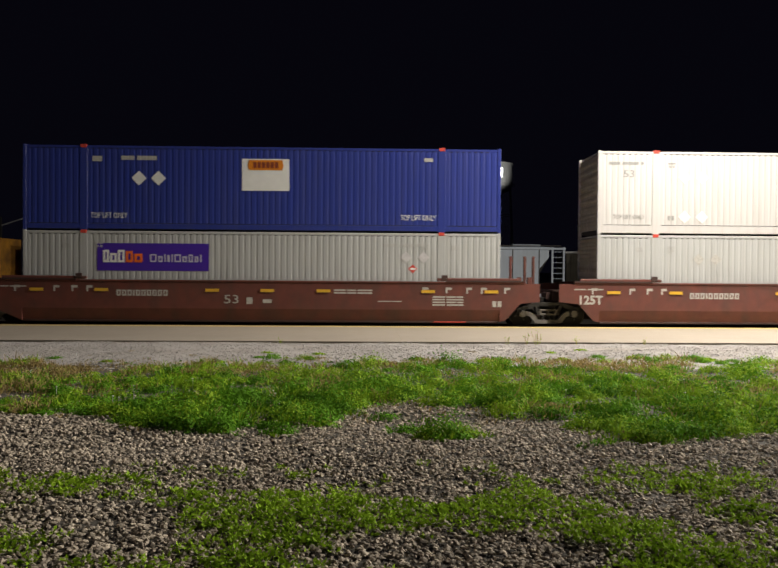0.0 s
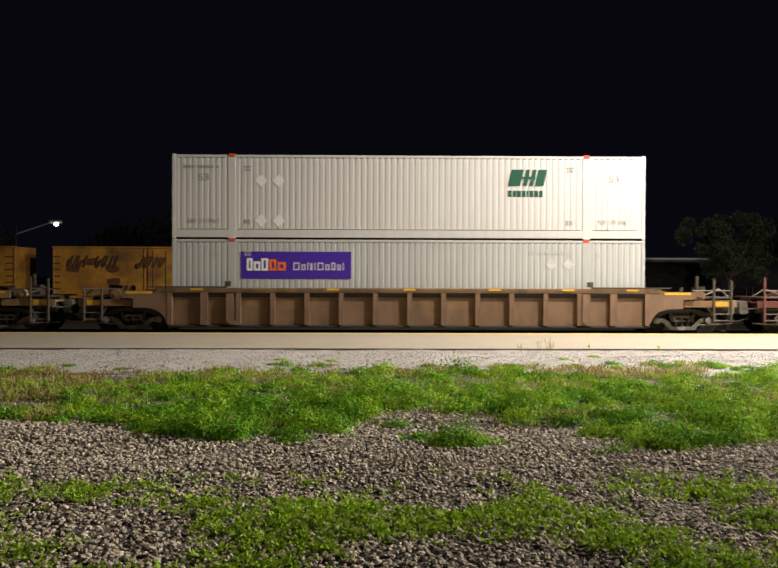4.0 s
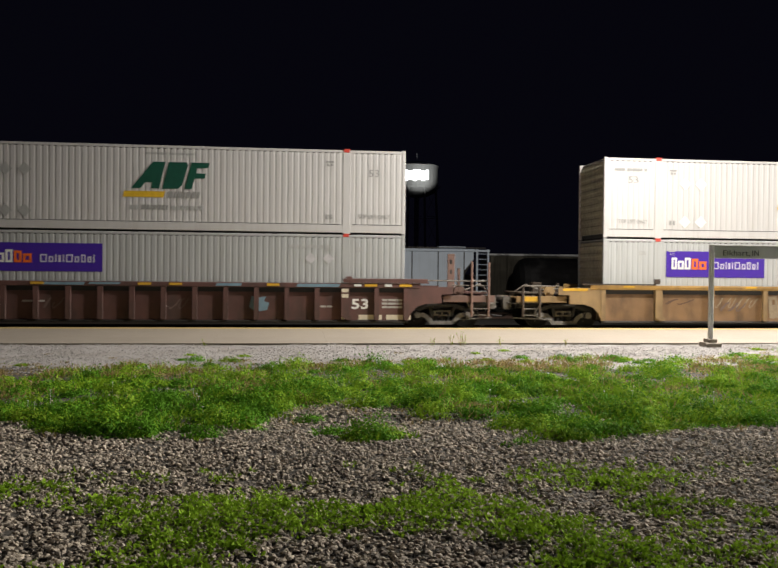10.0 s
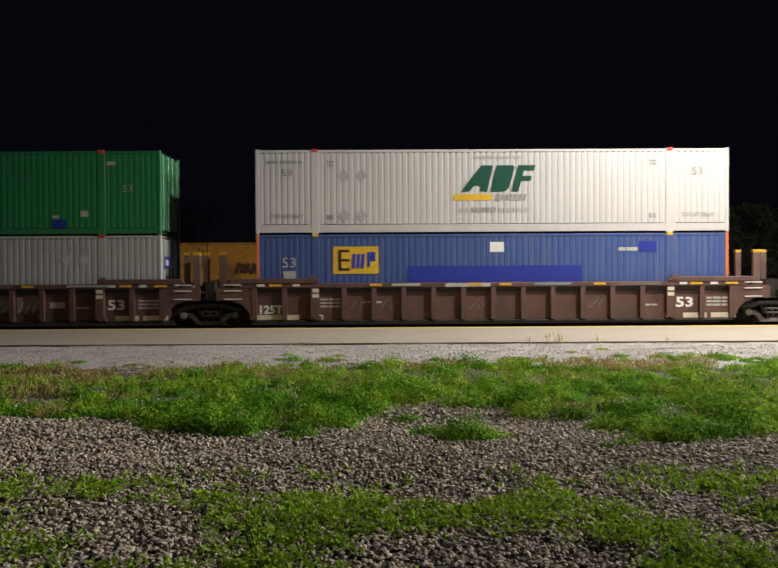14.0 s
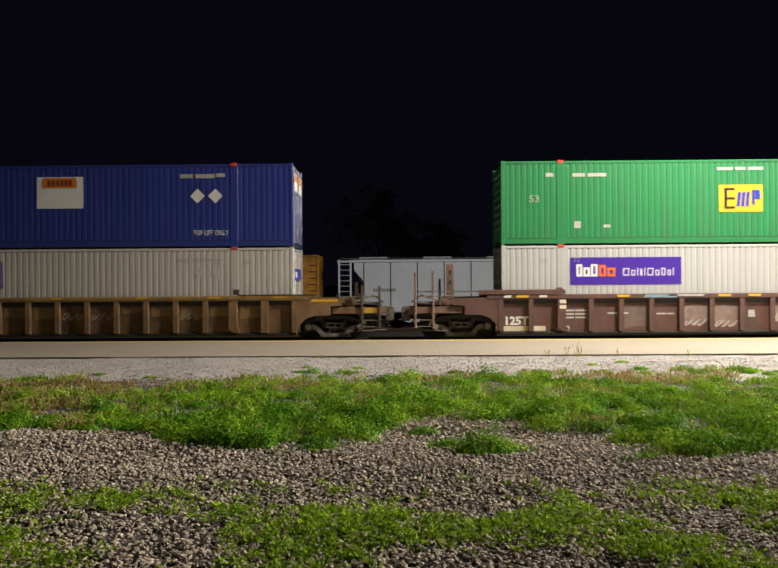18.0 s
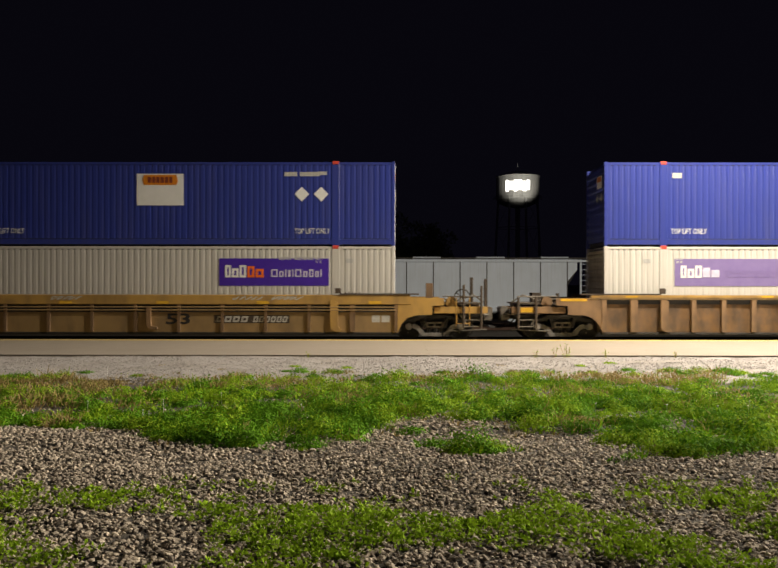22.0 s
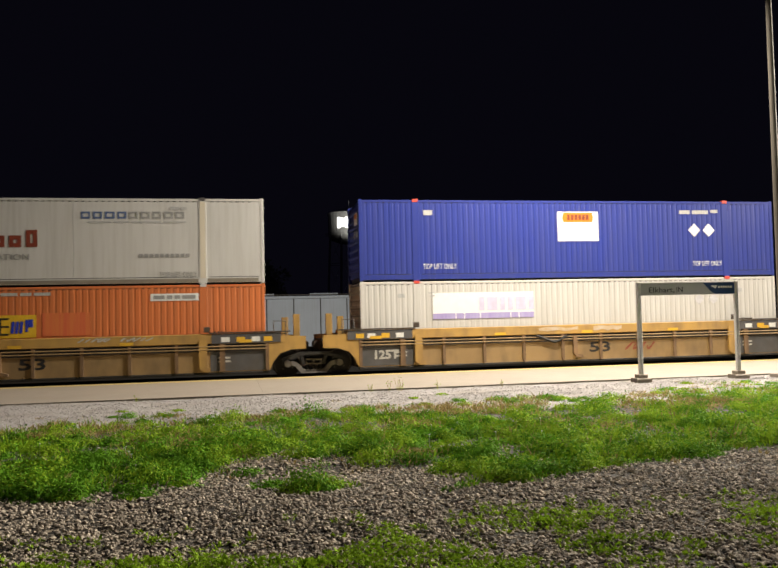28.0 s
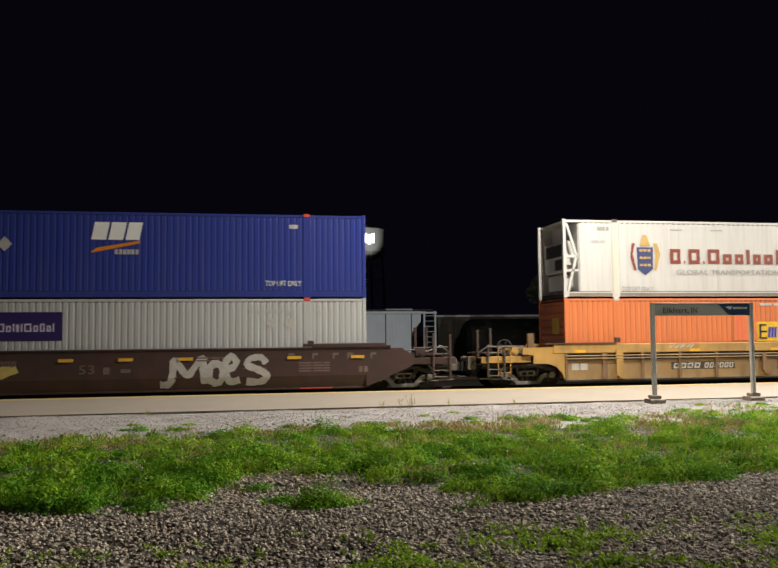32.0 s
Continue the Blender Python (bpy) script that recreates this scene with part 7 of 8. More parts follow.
def water_tower():
    d = 300.0
    b = math.radians(8.69)
    x, y = d * math.sin(b), d * math.cos(b)
    g = thing("water_tower", "tall pale water tower with brightly lit lettering, far behind the yard", "water tower", (x, y, -1.0), turn=-8.6)
    r, z0, z1 = 7.7, 33.2, 41.2
    n = 32
    s = Shape()
    prof = [(0.05, z0 - 3.2), (r * 0.5, z0 - 2.6), (r * 0.85, z0 - 1.4), (r, z0), (r, z1), (r + 0.25, z1), (r + 0.25, z1 + 0.25), (r * 0.55, z1 + 1.6), (0.05, z1 + 2.4)]
    vs = [(q * math.cos(2 * math.pi * i / n), q * math.sin(2 * math.pi * i / n), z) for q, z in prof for i in range(n)]
    fs = [(j * n + i, j * n + (i + 1) % n, (j + 1) * n + (i + 1) % n, (j + 1) * n + i) for j in range(len(prof) - 1) for i in range(n)]
    part("tank", s.add(vs, fs), "tower_steel", g, "round pale steel tank")
    ring = Shape()
    for i in range(n):
        a, c = 2 * math.pi * i / n, 2 * math.pi * (i + 1) / n
        ring.tube(((r + 0.9) * math.cos(a), (r + 0.9) * math.sin(a), z0 + 0.9), ((r + 0.9) * math.cos(c), (r + 0.9) * math.sin(c), z0 + 0.9), 0.08, 5)
        ring.tube(((r + 0.9) * math.cos(a), (r + 0.9) * math.sin(a), z0), ((r + 0.9) * math.cos(a), (r + 0.9) * math.sin(a), z0 + 0.9), 0.05, 4)
    part("walkway_rail", ring, "tower_steel", g)
    for i in range(8):
        a = 2 * math.pi * (i + 0.5) / 8
        leg = part("leg", Shape().tube(((r - 0.2) * math.cos(a), (r - 0.2) * math.sin(a), z0 + 0.2), ((r + 1.6) * math.cos(a), (r + 1.6) * math.sin(a), 0), 0.33, 8), "tower_steel", g)
        br = Shape()
        a2 = 2 * math.pi * (i + 1.5) / 8
        for za, zb in ((z0, 23), (23, 12), (12, 1)):
            ra, rb = r + 1.6 * (1 - za / z0), r + 1.6 * (1 - zb / z0)
            br.tube((ra * math.cos(a), ra * math.sin(a), za), (rb * math.cos(a2), rb * math.sin(a2), zb), 0.07, 4)
            br.tube((rb * math.cos(a), rb * math.sin(a), zb), (rb * math.cos(a2), rb * math.sin(a2), zb), 0.12, 4)
        part("brace", br, "tower_steel", leg)
    part("riser", Shape().tube((0, 0, 0), (0, 0, z0 - 3), 0.9, 12), "tower_steel", g)
    for k, (a0, a1) in enumerate(((-33, -24), (-22, -12), (-10, -1), (1, 11), (13, 22), (24, 33))):
        s = Shape()
        m = 4
        vs, fs = [], []
        for i in range(m + 1):
            a = math.radians(-90 + a0 + (a1 - a0) * i / m)
            for z in (35.5 + (0.5 if k % 2 else 0), 39.4 - (0.4 if k % 3 == 1 else 0)):
                vs.append(((r + 0.04) * math.cos(a), (r + 0.04) * math.sin(a), z))
        for i in range(m):
            fs.append((2 * i, 2 * i + 2, 2 * i + 3, 2 * i + 1))
        part("lit_lettering", s.add(vs, fs), "tower_glow", g, "brightly lit lettering block")
    part("finial", Shape().tube((0, 0, z1 + 2.3), (0, 0, z1 + 5), 0.12, 6), "tower_steel", g)
    return g


water_tower()


def flood_mast(x, y, z):
    """A thin mast with a floodlight that shines on the water tower."""
    g = thing("floodlight_mast", "thin tall mast with a floodlight aimed at the water tower", "mast", (x, y, -1.05))
    part("pole", Shape().tube((0, 0, 0), (0, 0, z + 1.0), 0.16, 8, 0.09), "tower_steel", g)
    part("head", Shape().cham(-0.4, 0.4, -0.35, 0.05, z + 0.85, z + 1.15, 0.05), "tower_steel", g)
    data = bpy.data.lights.new("tower_flood_light", "SPOT")
    data.energy, data.spot_size, data.spot_blend, data.shadow_soft_size, data.color = 13000, math.radians(38), 0.6, 0.3, (1.0, 1.0, 0.90)
    new("tower_flood_light", data).matrix_world = look((x, y + 0.2, z + 0.15), (45.2, 289.0, 37.6))


flood_mast(47.3, 265.8, 30.5)


def yard_lamp(x, y, z, label):
    g = thing("yard_lamp", label, "lamp post", (x, y, YARD_Z - 0.2))
    h = z - YARD_Z + 0.2
    part("pole", Shape().tube((-3.2, 0, 0), (-3.2, 0, h - 0.2), 0.13, 10, 0.09), "black_steel", g)
    part("arm", Shape().tube((-3.2, 0, h - 0.9), (-0.3, 0, h + 0.08), 0.05, 8), "galvanised", g)
    hd = part("head", Shape().cham(-0.5, 0.4, -0.25, 0.25, h + 0.02, h + 0.2, 0.04), "galvanised", g)
    part("lens", Shape().lathe([(0.05, h - 0.22), (0.11, h - 0.20), (0.15, h - 0.08), (0.14, h + 0.015)], 16), "lamp_glow", hd, "bright glowing lamp lens")
    return g


yard_lamp(-25.5, 66.0, 6.15, "yard lamp with a glowing head on a long arm")


def quad_cloud(name, pts, nrm, size, rnd, material, bend=0.25, face=None):
    """Many small bent leaves in one mesh; pts and nrm are arrays of places and leaf directions, face the ways that the leaves turn to."""
    n = len(pts)
    side = np.cross(nrm, rnd.normal(size=(n, 3)) if face is None else face)
    side /= np.linalg.norm(side, axis=1)[:, None] + 1e-9
    up = np.cross(side, nrm)
    sz = size[:, None]
    a = pts - nrm * 0
    b = pts + nrm * sz * 0.5 + side * sz * 0.28 + up * sz * bend * 0.3
    c = pts + nrm * sz - up * sz * bend
    d = pts + nrm * sz * 0.5 - side * sz * 0.28 + up * sz * bend * 0.3
    v = np.stack([a, b, c, d], 1).reshape(-1, 3)
    me = bpy.data.meshes.new(name)
    me.vertices.add(4 * n)
    me.vertices.foreach_set("co", v.ravel())
    me.loops.add(4 * n)
    me.loops.foreach_set("vertex_index", np.arange(4 * n))
    me.polygons.add(n)
    me.polygons.foreach_set("loop_start", np.arange(n) * 4)
    me.update(calc_edges=True)
    me.materials.append(M[material])
    return me


def tree(x, y, height, spread, seed):
    rnd = np.random.RandomState(seed)
    g = thing("tree", "dark leafy tree standing beyond the yard", "tree", (x, y, -1.05), group="trees beyond the yard")
    s = Shape()
    s.tube((0, 0, 0), (0.1, 0, height * 0.42), spread * 0.06, 10, spread * 0.04)
    tips = []
    for i in range(9):
        a = 2.4 * i + rnd.rand()
        h0 = height * (0.28 + 0.25 * rnd.rand())
        tip = (spread * (0.35 + 0.45 * rnd.rand()) * math.cos(a), spread * (0.35 + 0.45 * rnd.rand()) * math.sin(a), h0 + height * (0.15 + 0.3 * rnd.rand()))
        s.tube((0.1, 0, h0), tip, spread * 0.025, 6, spread * 0.008)
        tips.append(tip)
    tips += [(0, 0, height * 0.85), (spread * 0.2, 0, height * 0.7)]
    part("trunk", s, "bark", g)
    pts, nr = [], []
    for tip in tips:
        for k in range(5):
            c = np.array(tip) + rnd.normal(size=3) * spread * 0.22
            r = spread * (0.10 + 0.14 * rnd.rand())
            m = 480 if spread < 3 else 90
            dd = rnd.normal(size=(m, 3))
            dd /= np.linalg.norm(dd, axis=1)[:, None]
            pts.append(c + dd * r * rnd.rand(m, 1) ** 0.4)
            nr.append(dd)
    pts, nr = np.concatenate(pts), np.concatenate(nr)
    pts[:, 2] = np.maximum(pts[:, 2], height * 0.2)
    me = quad_cloud("crown", pts, nr, (0.25 + 0.3 * rnd.rand(len(pts))) * min(1.0, (spread / 4.2) ** 1.6) * (0.6 if spread < 3 else 1.0), rnd, "far_leaf")
    part("crown", me, None, g)
    return g


for i, (bear, dist, h, sp) in enumerate(((23.2, 51.5, 5.9, 2.3), (25.6, 62, 5.4, 3.0), (29.5, 76, 5.8, 3.2), (-1.5, 120, 13, 7.5), (2.0, 125, 11, 6.5), (-14.5, 110, 9, 6.0), (-18.0, 115, 8, 5.5), (33.5, 98, 7.5, 4.5), (-26.5, 105, 8.5, 5.0))):
    b = math.radians(bear)
    tree(dist * math.sin(b), dist * math.cos(b), h + 1, sp, 40 + i)

# ---- weeds and stones ----
RND = np.random.RandomState(5)


def near_edge(x):
    """How near to the eye the weeds reach."""
    px = [-16, -6, -3.3, -2.9, -1.7, -0.5, 0.0, 0.6, 2.3, 3.2, 4.3, 4.8, 8, 12, 20]
    py = [11.6, 11.4, 11.3, 10.3, 10.15, 10.7, 11.25, 11.3, 11.0, 9.75, 9.65, 10.1, 10.6, 11.5, 12.5]
    return np.interp(x, px, py)


PATCHES = ((1.20, 9.95, 0.40, 0.22, 1.0), (0.45, 10.3, 0.18, 0.13, 0.6), (2.75, 9.5, 0.30, 0.2, 0.35), (-1.2, 10.1, 0.4, 0.2, 0.3),
           (-2.3, 10.8, 0.75, 0.5, 1.0), (3.3, 11.8, 0.9, 0.45, 1.0), (5.4, 10.8, 0.9, 0.5, 1.0), (-4.6, 12.0, 0.5, 0.4, 0.95), (3.55, 10.35, 0.85, 0.65, 1.0), (2.3, 12.8, 0.6, 0.5, 1.0), (-1.0, 12.8, 2.2, 0.8, 0.95),
           (7.0, 12.1, 1.6, 0.7, 0.95), (13.4, 19.6, 1.6, 0.7, 0.9), (0.8, 14.5, 1.2, 0.7, 0.95), (3.2, 18.2, 0.6, 0.5, 1.0), (6.2, 18.4, 0.45, 0.35, 1.0), (-1.6, 18.3, 0.9, 0.4, 0.6))
BARE = ((-3.4, 12.6, 0.45, 0.3), (1.1, 11.8, 0.6, 0.35), (-5.9, 17.5, 0.8, 0.3), (-1.3, 16.6, 0.5, 0.3), (5.6, 15.1, 0.4, 0.3), (1.6, 16.4, 0.5, 0.4), (-5.5, 13.1, 0.4, 0.3), (8.0, 15.9, 0.5, 0.4))


def dryness(x, y):
    """Where the growth is brown and sparse."""
    n = np.array([noise.noise((a * 0.55, b * 0.7, 21.0)) + 0.4 * noise.noise((a * 1.9, b * 2.2, 23.0)) for a, b in zip(x, y)])
    d = np.clip(0.14 + 0.9 * n + 0.28 * np.clip((y - 15.8) / 2.0, 0, 1), 0, 1) * np.clip((y - 11.5) / 3.0, 0.25, 1)
    for bx, by, rx, ry, k in ((-5.8, 16.6, 2.0, 1.1, 1.0), (-7.2, 14.2, 2.4, 2.2, 0.65), (4.8, 17.3, 1.9, 0.9, 1.0), (-1.3, 16.7, 0.8, 0.45, 0.9), (2.7, 11.9, 0.4, 0.3, 0.8), (-4.9, 11.9, 0.5, 0.3, 0.6), (9.5, 16.6, 1.6, 0.7, 0.7)):
        d = np.maximum(d, k * np.clip(1.6 - (((x - bx) / rx) ** 2 + ((y - by) / ry) ** 2) ** 0.5 + 0.5 * n, 0, 1))
    return d


def lush(x, y):
    """Where deep green clover crowds out the paler weeds."""
    n = np.array([noise.noise((a * 0.9, b * 1.1, 41.0)) + 0.6 * noise.noise((a * 2.6, b * 2.8, 43.0)) for a, b in zip(x, y)])
    f = np.clip(0.30 + 0.9 * n, 0, 1)
    for bx, by, rx, ry in ((-1.6, 12.2, 2.0, 2.2), (4.2, 11.6, 1.2, 1.3), (-5.2, 11.9, 0.9, 0.8)):
        f = np.maximum(f, np.clip(1.5 - (((x - bx) / rx) ** 2 + ((y - by) / ry) ** 2) ** 0.5 + 0.6 * n, 0, 1))
    return f


def weed_cover(x, y):
    """From 0, bare, to 1, thick weeds."""
    n = np.array([noise.noise((a * 0.7, b * 0.9, 7.0)) + 0.6 * noise.noise((a * 2.1, b * 2.4, 2.0)) + 0.3 * noise.noise((a * 5, b * 5, 4.0)) for a, b in zip(x, y)])
    c = np.clip(0.78 + 1.5 * n, 0, 1)
    jag = np.array([noise.noise((a * 1.6, 0.0, 9.0)) + 0.6 * noise.noise((a * 5.0, 0.0, 5.0)) for a in x])
    near = y - near_edge(x) - 0.22 * jag
    c *= np.clip(near / 0.15, 0, 1)
    far = 18.1 + 0.8 * np.array([noise.noise((a * 0.5, 3.0, 1.0)) + 0.7 * noise.noise((a * 1.8, 3.0, 6.0)) + 0.4 * noise.noise((a * 4.5, 3.0, 8.0)) for a in x]) + np.clip((x + 0.5) * 0.12, 0, 2.2)
    c *= np.clip((far - y) / 0.9 + 0.4 * n, 0.0, 1)
    for bx, by, rx, ry in BARE:
        c *= np.clip((((x - bx) / rx) ** 2 + ((y - by) / ry) ** 2) ** 0.5 * 1.6 - 1.0 + 0.6 * n, 0, 1)
    for bx, by, rx, ry, k in PATCHES:
        c = np.maximum(c, k * np.clip(1.8 - 1.4 * (((x - bx) / rx) ** 2 + ((y - by) / ry) ** 2) ** 0.5 + 0.5 * n, 0, 1))
    return np.clip(c, 0, 1)


def floor_z(x, y):
    return np.array([-0.10 + 0.05 * noise.noise((a * 0.5, b * 0.6, 0)) + 0.02 * noise.noise((a * 2, b * 2, 3)) for a, b in zip(x, y)])


def weeds(name, count, leafy, material, label, thin=0.0, dry=0.0, near=False):
    if near:
        y = 4.0 + 6.0 * RND.rand(count)
    else:
        y = 9.0 + 11.8 * RND.rand(count) ** 1.15
    x = (RND.rand(count) * 2 - 1) * (y * 0.60 + 2) + y * 0.15
    c = weed_cover(x, y)
    d = dryness(x, y)
    if near:
        n = np.array([noise.noise((a * 0.8, b * 0.8, 31.0)) + 0.5 * noise.noise((a * 2.4, b * 2.4, 33.0)) for a, b in zip(x, y)])
        c = np.clip(0.9 * n + 0.22, 0, 0.6) * np.clip((8.6 - y) / 1.0, 0, 1)
    want = c ** 1.1 * (1.3 * np.clip(d - 0.15, 0, 1) if dry else (1.1 - 0.85 * d)) + thin * (y > near_edge(x) - 0.2)
    keep = RND.rand(count) < want
    x, y, c, d = x[keep], y[keep], c[keep], d[keep]
    z = floor_z(x, y)
    per = 10 if leafy else 6
    n = len(x)
    bush = np.array([0.5 + 0.9 * noise.noise((a * 1.1, b * 1.4, 14.0)) + 0.5 * noise.noise((a * 3.3, b * 3.8, 15.0)) for a, b in zip(x, y)])
    tall = 0.04 + 0.24 * c ** 1.5 * np.clip(bush, 0.05, 1.2) * (0.5 + 0.6 * RND.rand(n)) * (1 - 0.5 * d)
    P, N, S = [], [], []
    for k in range(per):
        a = RND.rand(n) * 2 * np.pi
        if leafy:
            f = (k + 0.6) / per
            off = 0.055 * RND.rand(n)
            P.append(np.stack([x + off * np.cos(a), y + off * np.sin(a), z + tall * f * (0.7 + 0.5 * RND.rand(n))], 1))
            q = np.stack([np.cos(a), np.sin(a), 0.1 + 0.9 * RND.rand(n)], 1)
            S.append(0.022 + 0.034 * RND.rand(n))
        else:
            P.append(np.stack([x + 0.04 * np.cos(a), y + 0.04 * np.sin(a), z - 0.01], 1))
            q = np.stack([0.55 * np.cos(a), 0.55 * np.sin(a), 0.7 + 0.5 * RND.rand(n)], 1)
            S.append(0.05 + tall * (0.7 + 0.7 * RND.rand(n)))
        N.append(q / np.linalg.norm(q, axis=1)[:, None])
    me = quad_cloud(name, np.concatenate(P), np.concatenate(N), np.concatenate(S), RND, material)
    if not leafy:
        co = np.empty(len(me.vertices) * 3)
        me.vertices.foreach_get("co", co)
        co = co.reshape(-1, 4, 3)
        m = (co[:, 1] + co[:, 3]) / 2
        k = 0.010 / np.maximum(np.linalg.norm(co[:, 1] - m, axis=1), 1e-6)
        k = np.minimum(k, 0.5)[:, None]
        co[:, 1] = m + (co[:, 1] - m) * k
        co[:, 3] = m + (co[:, 3] - m) * k
        me.vertices.foreach_set("co", co.ravel())
        me.update()
    return tagged(new(name, me), label, "weeds", kind="stuff")


def clumps(name, count, per, material, label, low=1.0, dry=False, stray=0.0):
    """Rounded leafy plants that stand side by side, each a heap of small leaves."""
    y = 9.2 + 11.6 * RND.rand(count) ** 1.2
    x = (RND.rand(count) * 2 - 1) * (y * 0.60 + 2) + y * 0.15
    c, d = weed_cover(x, y), dryness(x, y)
    deep = lush(x, y)
    want = c * (np.clip(d - 0.1, 0, 1) if dry else (1.05 - d) * (0.3 + 1.1 * deep if low < 1.0 else 1.25 - 1.0 * deep)) + stray * (y > near_edge(x)) * (y < 20.8)
    keep = RND.rand(count) < want
    x, y, c, d = x[keep], y[keep], c[keep], d[keep]
    n = len(x)
    bush = np.array([max(0.0, min(1.0, 0.30 + 1.9 * noise.noise((a * 1.1, b * 1.5, 14.0)) + 1.3 * noise.noise((a * 2.7, b * 3.4, 15.0)))) ** 1.2 for a, b in zip(x, y)])
    bush = (0.12 + (0.30 + 0.95 * bush) * RND.rand(n) ** 1.3) * low * np.where(c < 0.3, 0.4, 1.0) * np.clip((20.5 - y) / 3.5, 0.25, 1.0) * (1.0 - 0.42 * np.clip((-2.9 - x + 0.25 * (y - 13.0)) / 0.8, 0, 1))
    r = 0.09 + 0.24 * np.sqrt(bush)
    h = 0.035 + 0.33 * bush
    z = floor_z(x, y) + np.clip((y - 16.9) / 4.8, 0, 1) * 0.09
    u = RND.normal(size=(n, per, 3))
    u[..., 2] = np.abs(u[..., 2]) * 0.9
    u /= np.linalg.norm(u, axis=2)[..., None]
    k = RND.rand(n, per, 1) ** 0.2
    # uneven outlines: each plant leans and has its own long shoots
    lean = RND.normal(size=(n, 1, 2)) * 0.25
    q = u * k * (0.75 + 0.5 * RND.rand(n, per, 1) ** 2)
    q[..., :2] += lean * q[..., 2:] * 0.8
    p = np.stack([x[:, None] + q[..., 0] * r[:, None] * 1.15, y[:, None] + q[..., 1] * r[:, None], z[:, None] + q[..., 2] * h[:, None]], 2)
    # leaves lie on the mound like shingles, each turned a little its own way
    out = u * np.array((1.0, 1.0, 0.9)) + np.array((0, 0, 0.25)) + RND.normal(size=(n, per, 3)) * 0.38
    out /= np.linalg.norm(out, axis=2)[..., None]
    nr = RND.normal(size=(n, per, 3)) + np.array((0, 0, 0.25))
    nr -= out * (nr * out).sum(2)[..., None]
    nr /= np.linalg.norm(nr, axis=2)[..., None]
    sz = (0.028 + 0.028 * RND.rand(n, per)) * (0.75 + 0.35 * bush[:, None])
    me = quad_cloud(name, p.reshape(-1, 3), nr.reshape(-1, 3), sz.ravel(), RND, material, 0.12, out.reshape(-1, 3))
    return tagged(new(name, me), label, "weeds", kind="stuff")


clumps("weeds", 1300, 400, "leaf", "bright green leafy weeds growing through the gravel", 1.0, stray=0.03)
clumps("clover", 1800, 400, "leaf_deep", "deep green bushy clover and weeds in the gravel", 0.9)
clumps("dry_weeds", 9000, 34, "leaf_dry", "dry brownish weeds withering in the gravel", 0.6, True, stray=0.006)
weeds("grass", 3500, False, "leaf", "thin green grass blades among the weeds")
weeds("ground_cover", 9000, True, "leaf_deep", "low green ground cover between the weeds")
weeds("dry_grass", 20000, False, "leaf_dry", "dry yellowish grass tufts in the gravel", 0.02, 1.0)
weeds("sparse_weeds", 22000, True, "leaf", "sparse low weeds scattered through the near gravel", near=True)


def flowers():
    n = 46
    y = 11.5 + 7.0 * RND.rand(n)
    x = (RND.rand(n) * 2 - 1) * y * 0.55 + y * 0.12
    s = Shape()
    for a, b, z in zip(x, y, floor_z(x, y)):
        z += 0.13 + 0.12 * RND.rand()
        s.tube((a, b, z - 0.2), (a, b, z), 0.003, 4)
        s.tube((a, b, z), (a, b, z + 0.012), 0.004, 7, 0.017)
    return solid("white_flowers", s, "vinyl_white", "small white wild flowers among the weeds", "flowers", "stuff")


flowers()


def tall_weed(x, y, h, seed):
    rnd = np.random.RandomState(seed)
    g = thing("tall_weed", "thin tall dry weed standing beside the platform", "weed", (x, y, -0.03), group="tall weeds beside the platform")
    tips = []
    for i in range(4):
        a = 2 * math.pi * rnd.rand()
        pts = [(0.01 * i, 0, 0)]
        for j in range(3):
            p = pts[-1]
            pts.append((p[0] + 0.15 * h * math.cos(a) * rnd.rand(), p[1] + 0.03 * math.sin(a), h * (j + 1) / 3 * (0.7 + 0.3 * rnd.rand())))
        part("stem", Shape().rope(pts, 0.004, 4), "leaf_dry", g)
        tips += pts[1:]
    c = np.repeat(np.array(tips), 2, 0) + rnd.normal(size=(len(tips) * 2, 3)) * 0.02
    d = rnd.normal(size=c.shape)
    d /= np.linalg.norm(d, axis=1)[:, None]
    part("leaves", quad_cloud("leaves", c, d, 0.02 + 0.02 * rnd.rand(len(c)), rnd, "leaf"), None, g)["kind"] = "stuff"


for i, (x, h) in enumerate(((3.75, 0.22), (4.25, 0.34), (4.5, 0.42), (4.62, 0.30), (5.6, 0.26), (7.4, 0.2), (-2.2, 0.14))):
    tall_weed(x, 21.62 - 0.05 * (i % 3), h, 70 + i)


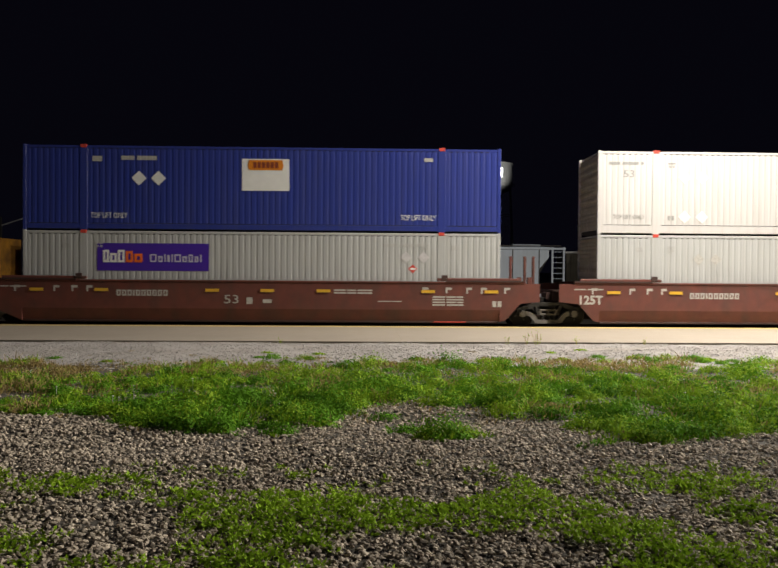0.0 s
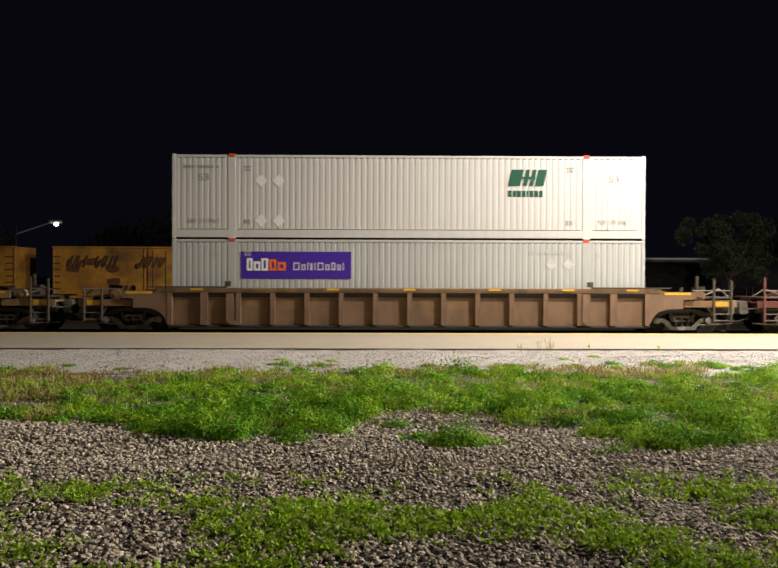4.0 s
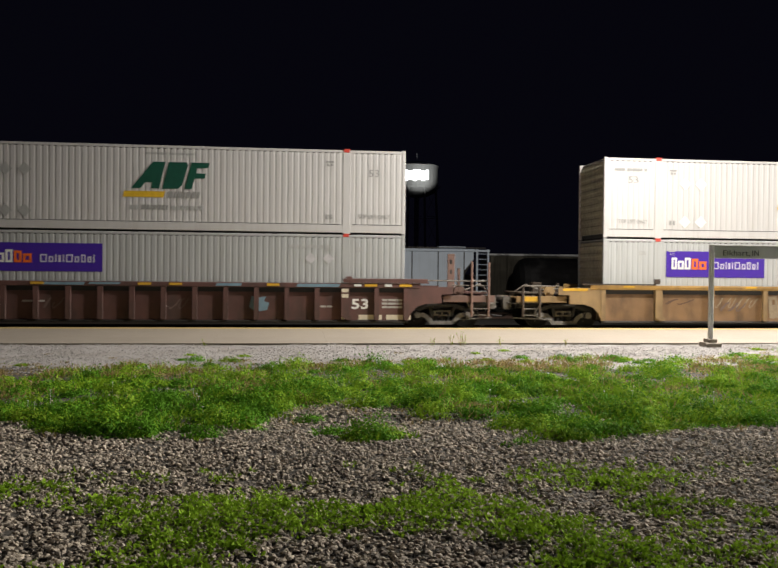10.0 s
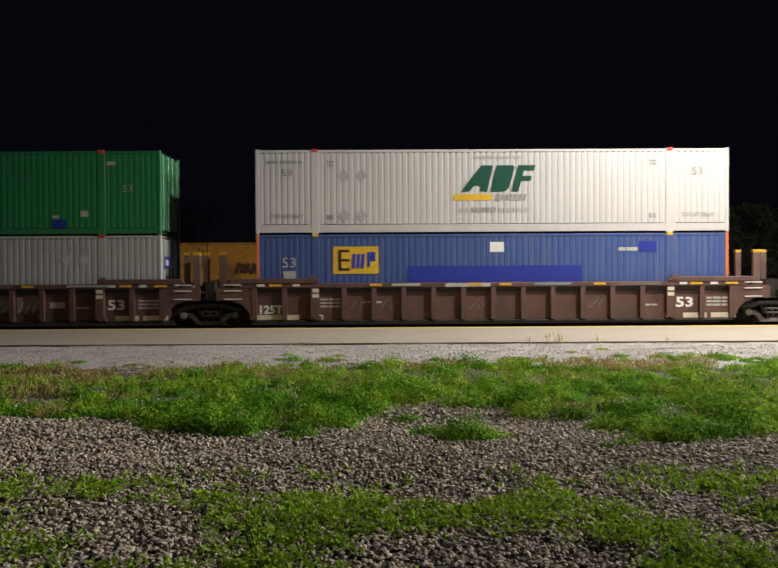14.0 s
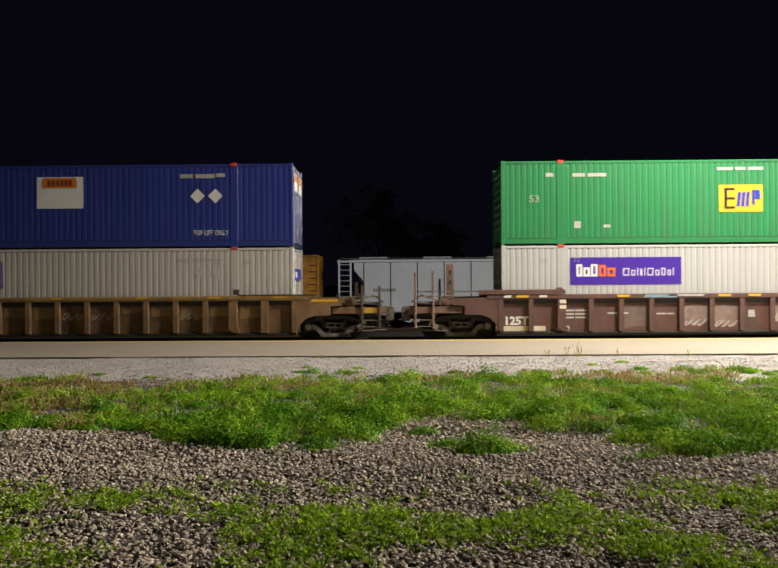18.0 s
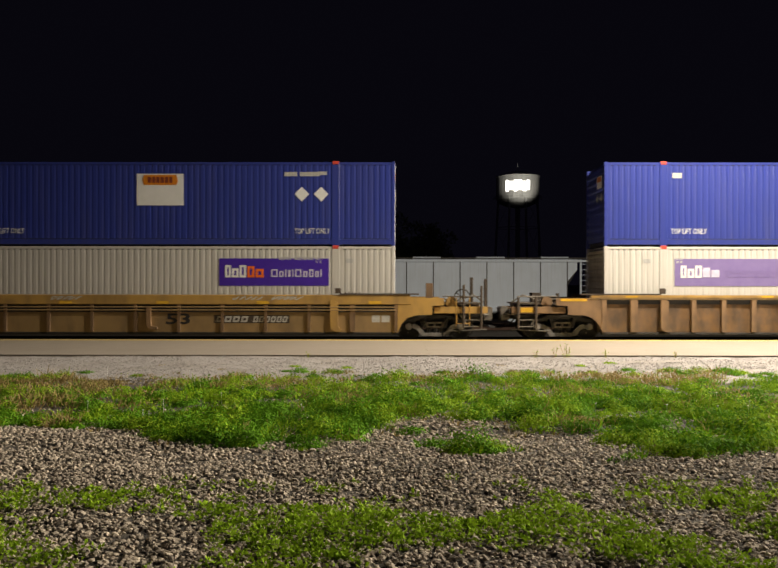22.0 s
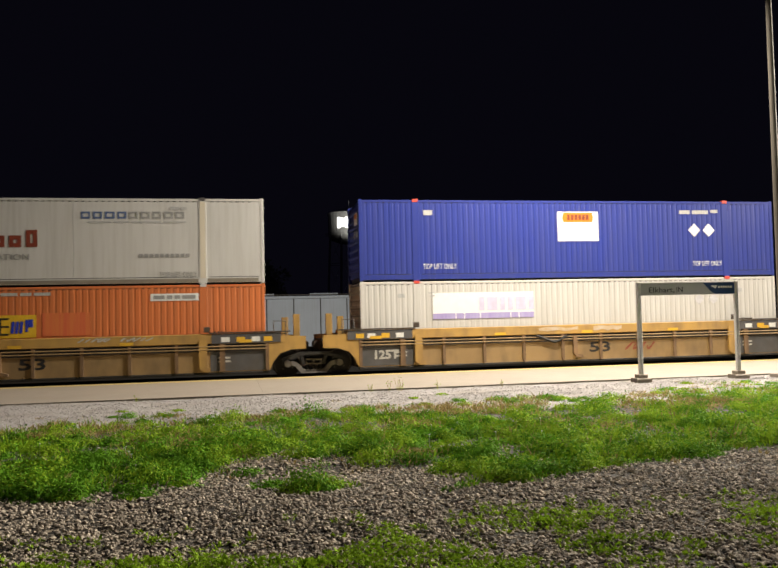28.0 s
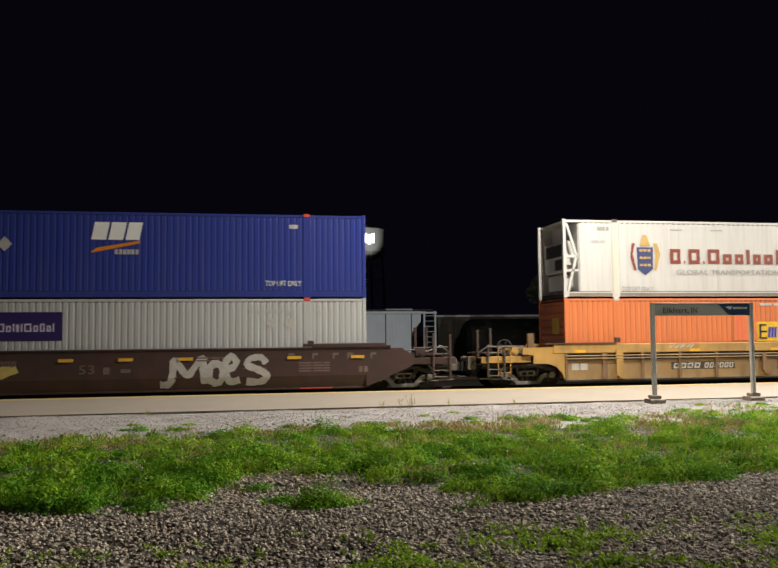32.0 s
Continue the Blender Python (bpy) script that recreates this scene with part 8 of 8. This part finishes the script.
def stones(name, count, y0, y1, size, material, label, reject, rise=0.0, across=None):
    y = y0 + (y1 - y0) * RND.rand(count)
    x = (RND.rand(count) * 2 - 1) * (y * 0.60 + 1.2) + y * 0.14 if across is None else across[0] + (across[1] - across[0]) * RND.rand(count)
    if reject:
        keep = RND.rand(count) > 0.93 * weed_cover(x, y)
        x, y = x[keep], y[keep]
    z = floor_z(x, y)
    n = len(x)
    base = np.array([(1, 0, 0), (-1, 0, 0), (0, 1, 0), (0, -1, 0), (0, 0, 1), (0, 0, -1)], float)
    extra = np.array([(0.6, 0.6, 0.6), (-0.6, 0.6, 0.55), (0.6, -0.6, 0.5), (-0.6, -0.6, 0.6)], float)
    base = np.concatenate([base, extra])
    faces = np.array([(4, 6, 7), (4, 7, 9), (4, 9, 8), (4, 8, 6), (0, 2, 6), (2, 1, 7), (2, 7, 6), (1, 3, 9), (1, 9, 7), (3, 0, 8), (3, 8, 9), (0, 6, 8)])
    v = base[None] * (0.75 + 0.5 * RND.rand(n, len(base), 1))
    s = size * (0.45 + 0.9 * RND.rand(n) ** 1.5)
    v *= s[:, None, None] * np.stack([np.ones(n), 0.6 + 0.4 * RND.rand(n), 0.45 + 0.4 * RND.rand(n)], 1)[:, None]
    a, t = RND.rand(n) * 2 * np.pi, (RND.rand(n) - 0.5) * 1.0
    ca, sa, ct, st = np.cos(a)[:, None], np.sin(a)[:, None], np.cos(t)[:, None], np.sin(t)[:, None]
    X, Y, Z = v[..., 0], v[..., 1], v[..., 2]
    Y, Z = Y * ct - Z * st, Y * st + Z * ct
    X, Y = X * ca - Y * sa, X * sa + Y * ca
    v = np.stack([X + x[:, None], Y + y[:, None], Z + (z + rise * np.clip((y - 16.9) / 4.8, 0, 1) + s * 0.22 + 0.008)[:, None]], 2).reshape(-1, 3)
    f = (faces[None] + (np.arange(n) * len(base))[:, None, None]).reshape(-1)
    me = bpy.data.meshes.new(name)
    me.vertices.add(len(v))
    me.vertices.foreach_set("co", v.ravel())
    me.loops.add(len(f))
    me.loops.foreach_set("vertex_index", f)
    me.polygons.add(len(f) // 3)
    me.polygons.foreach_set("loop_start", np.arange(len(f) // 3) * 3)
    me.update(calc_edges=True)
    me.shade_flat()
    me.materials.append(M[material])
    return tagged(new(name, me), label, "gravel", kind="stuff")


stones("ballast_stones", 74000, 4.6, 12.6, 0.026, "ballast", "grey-brown angular ballast stones", True)
stones("bed_stones", 9000, -5.0, 5.0, 0.05, "ballast", "grey-brown angular ballast stones around the viewpoint", False, 0.0, (-12.0, 14.0))
stones("small_stones", 9000, 10.5, 17.5, 0.022, "ballast", "small gravel stones among the weeds", True)
stones("limestone_chips", 36000, 16.6, 21.7, 0.019, "pale_stone", "pale limestone chips along the platform", False, 0.095)


# ---- what moves ----


def motions():
    seconds = [0.5 * i for i in range(65)]
    for ob, x, z in MOVING:
        walk(ob, [(t, pose(x + train_shift(t), TRACK_Y, z)) for t in seconds])
    ticks = [0.1 * i for i in range(321)]
    for w, x in WHEELS:
        walk(w, [(t, pose(x, 0, R_WHEEL, 0, math.degrees(train_shift(t) / R_WHEEL), 0)) for t in ticks])


motions()
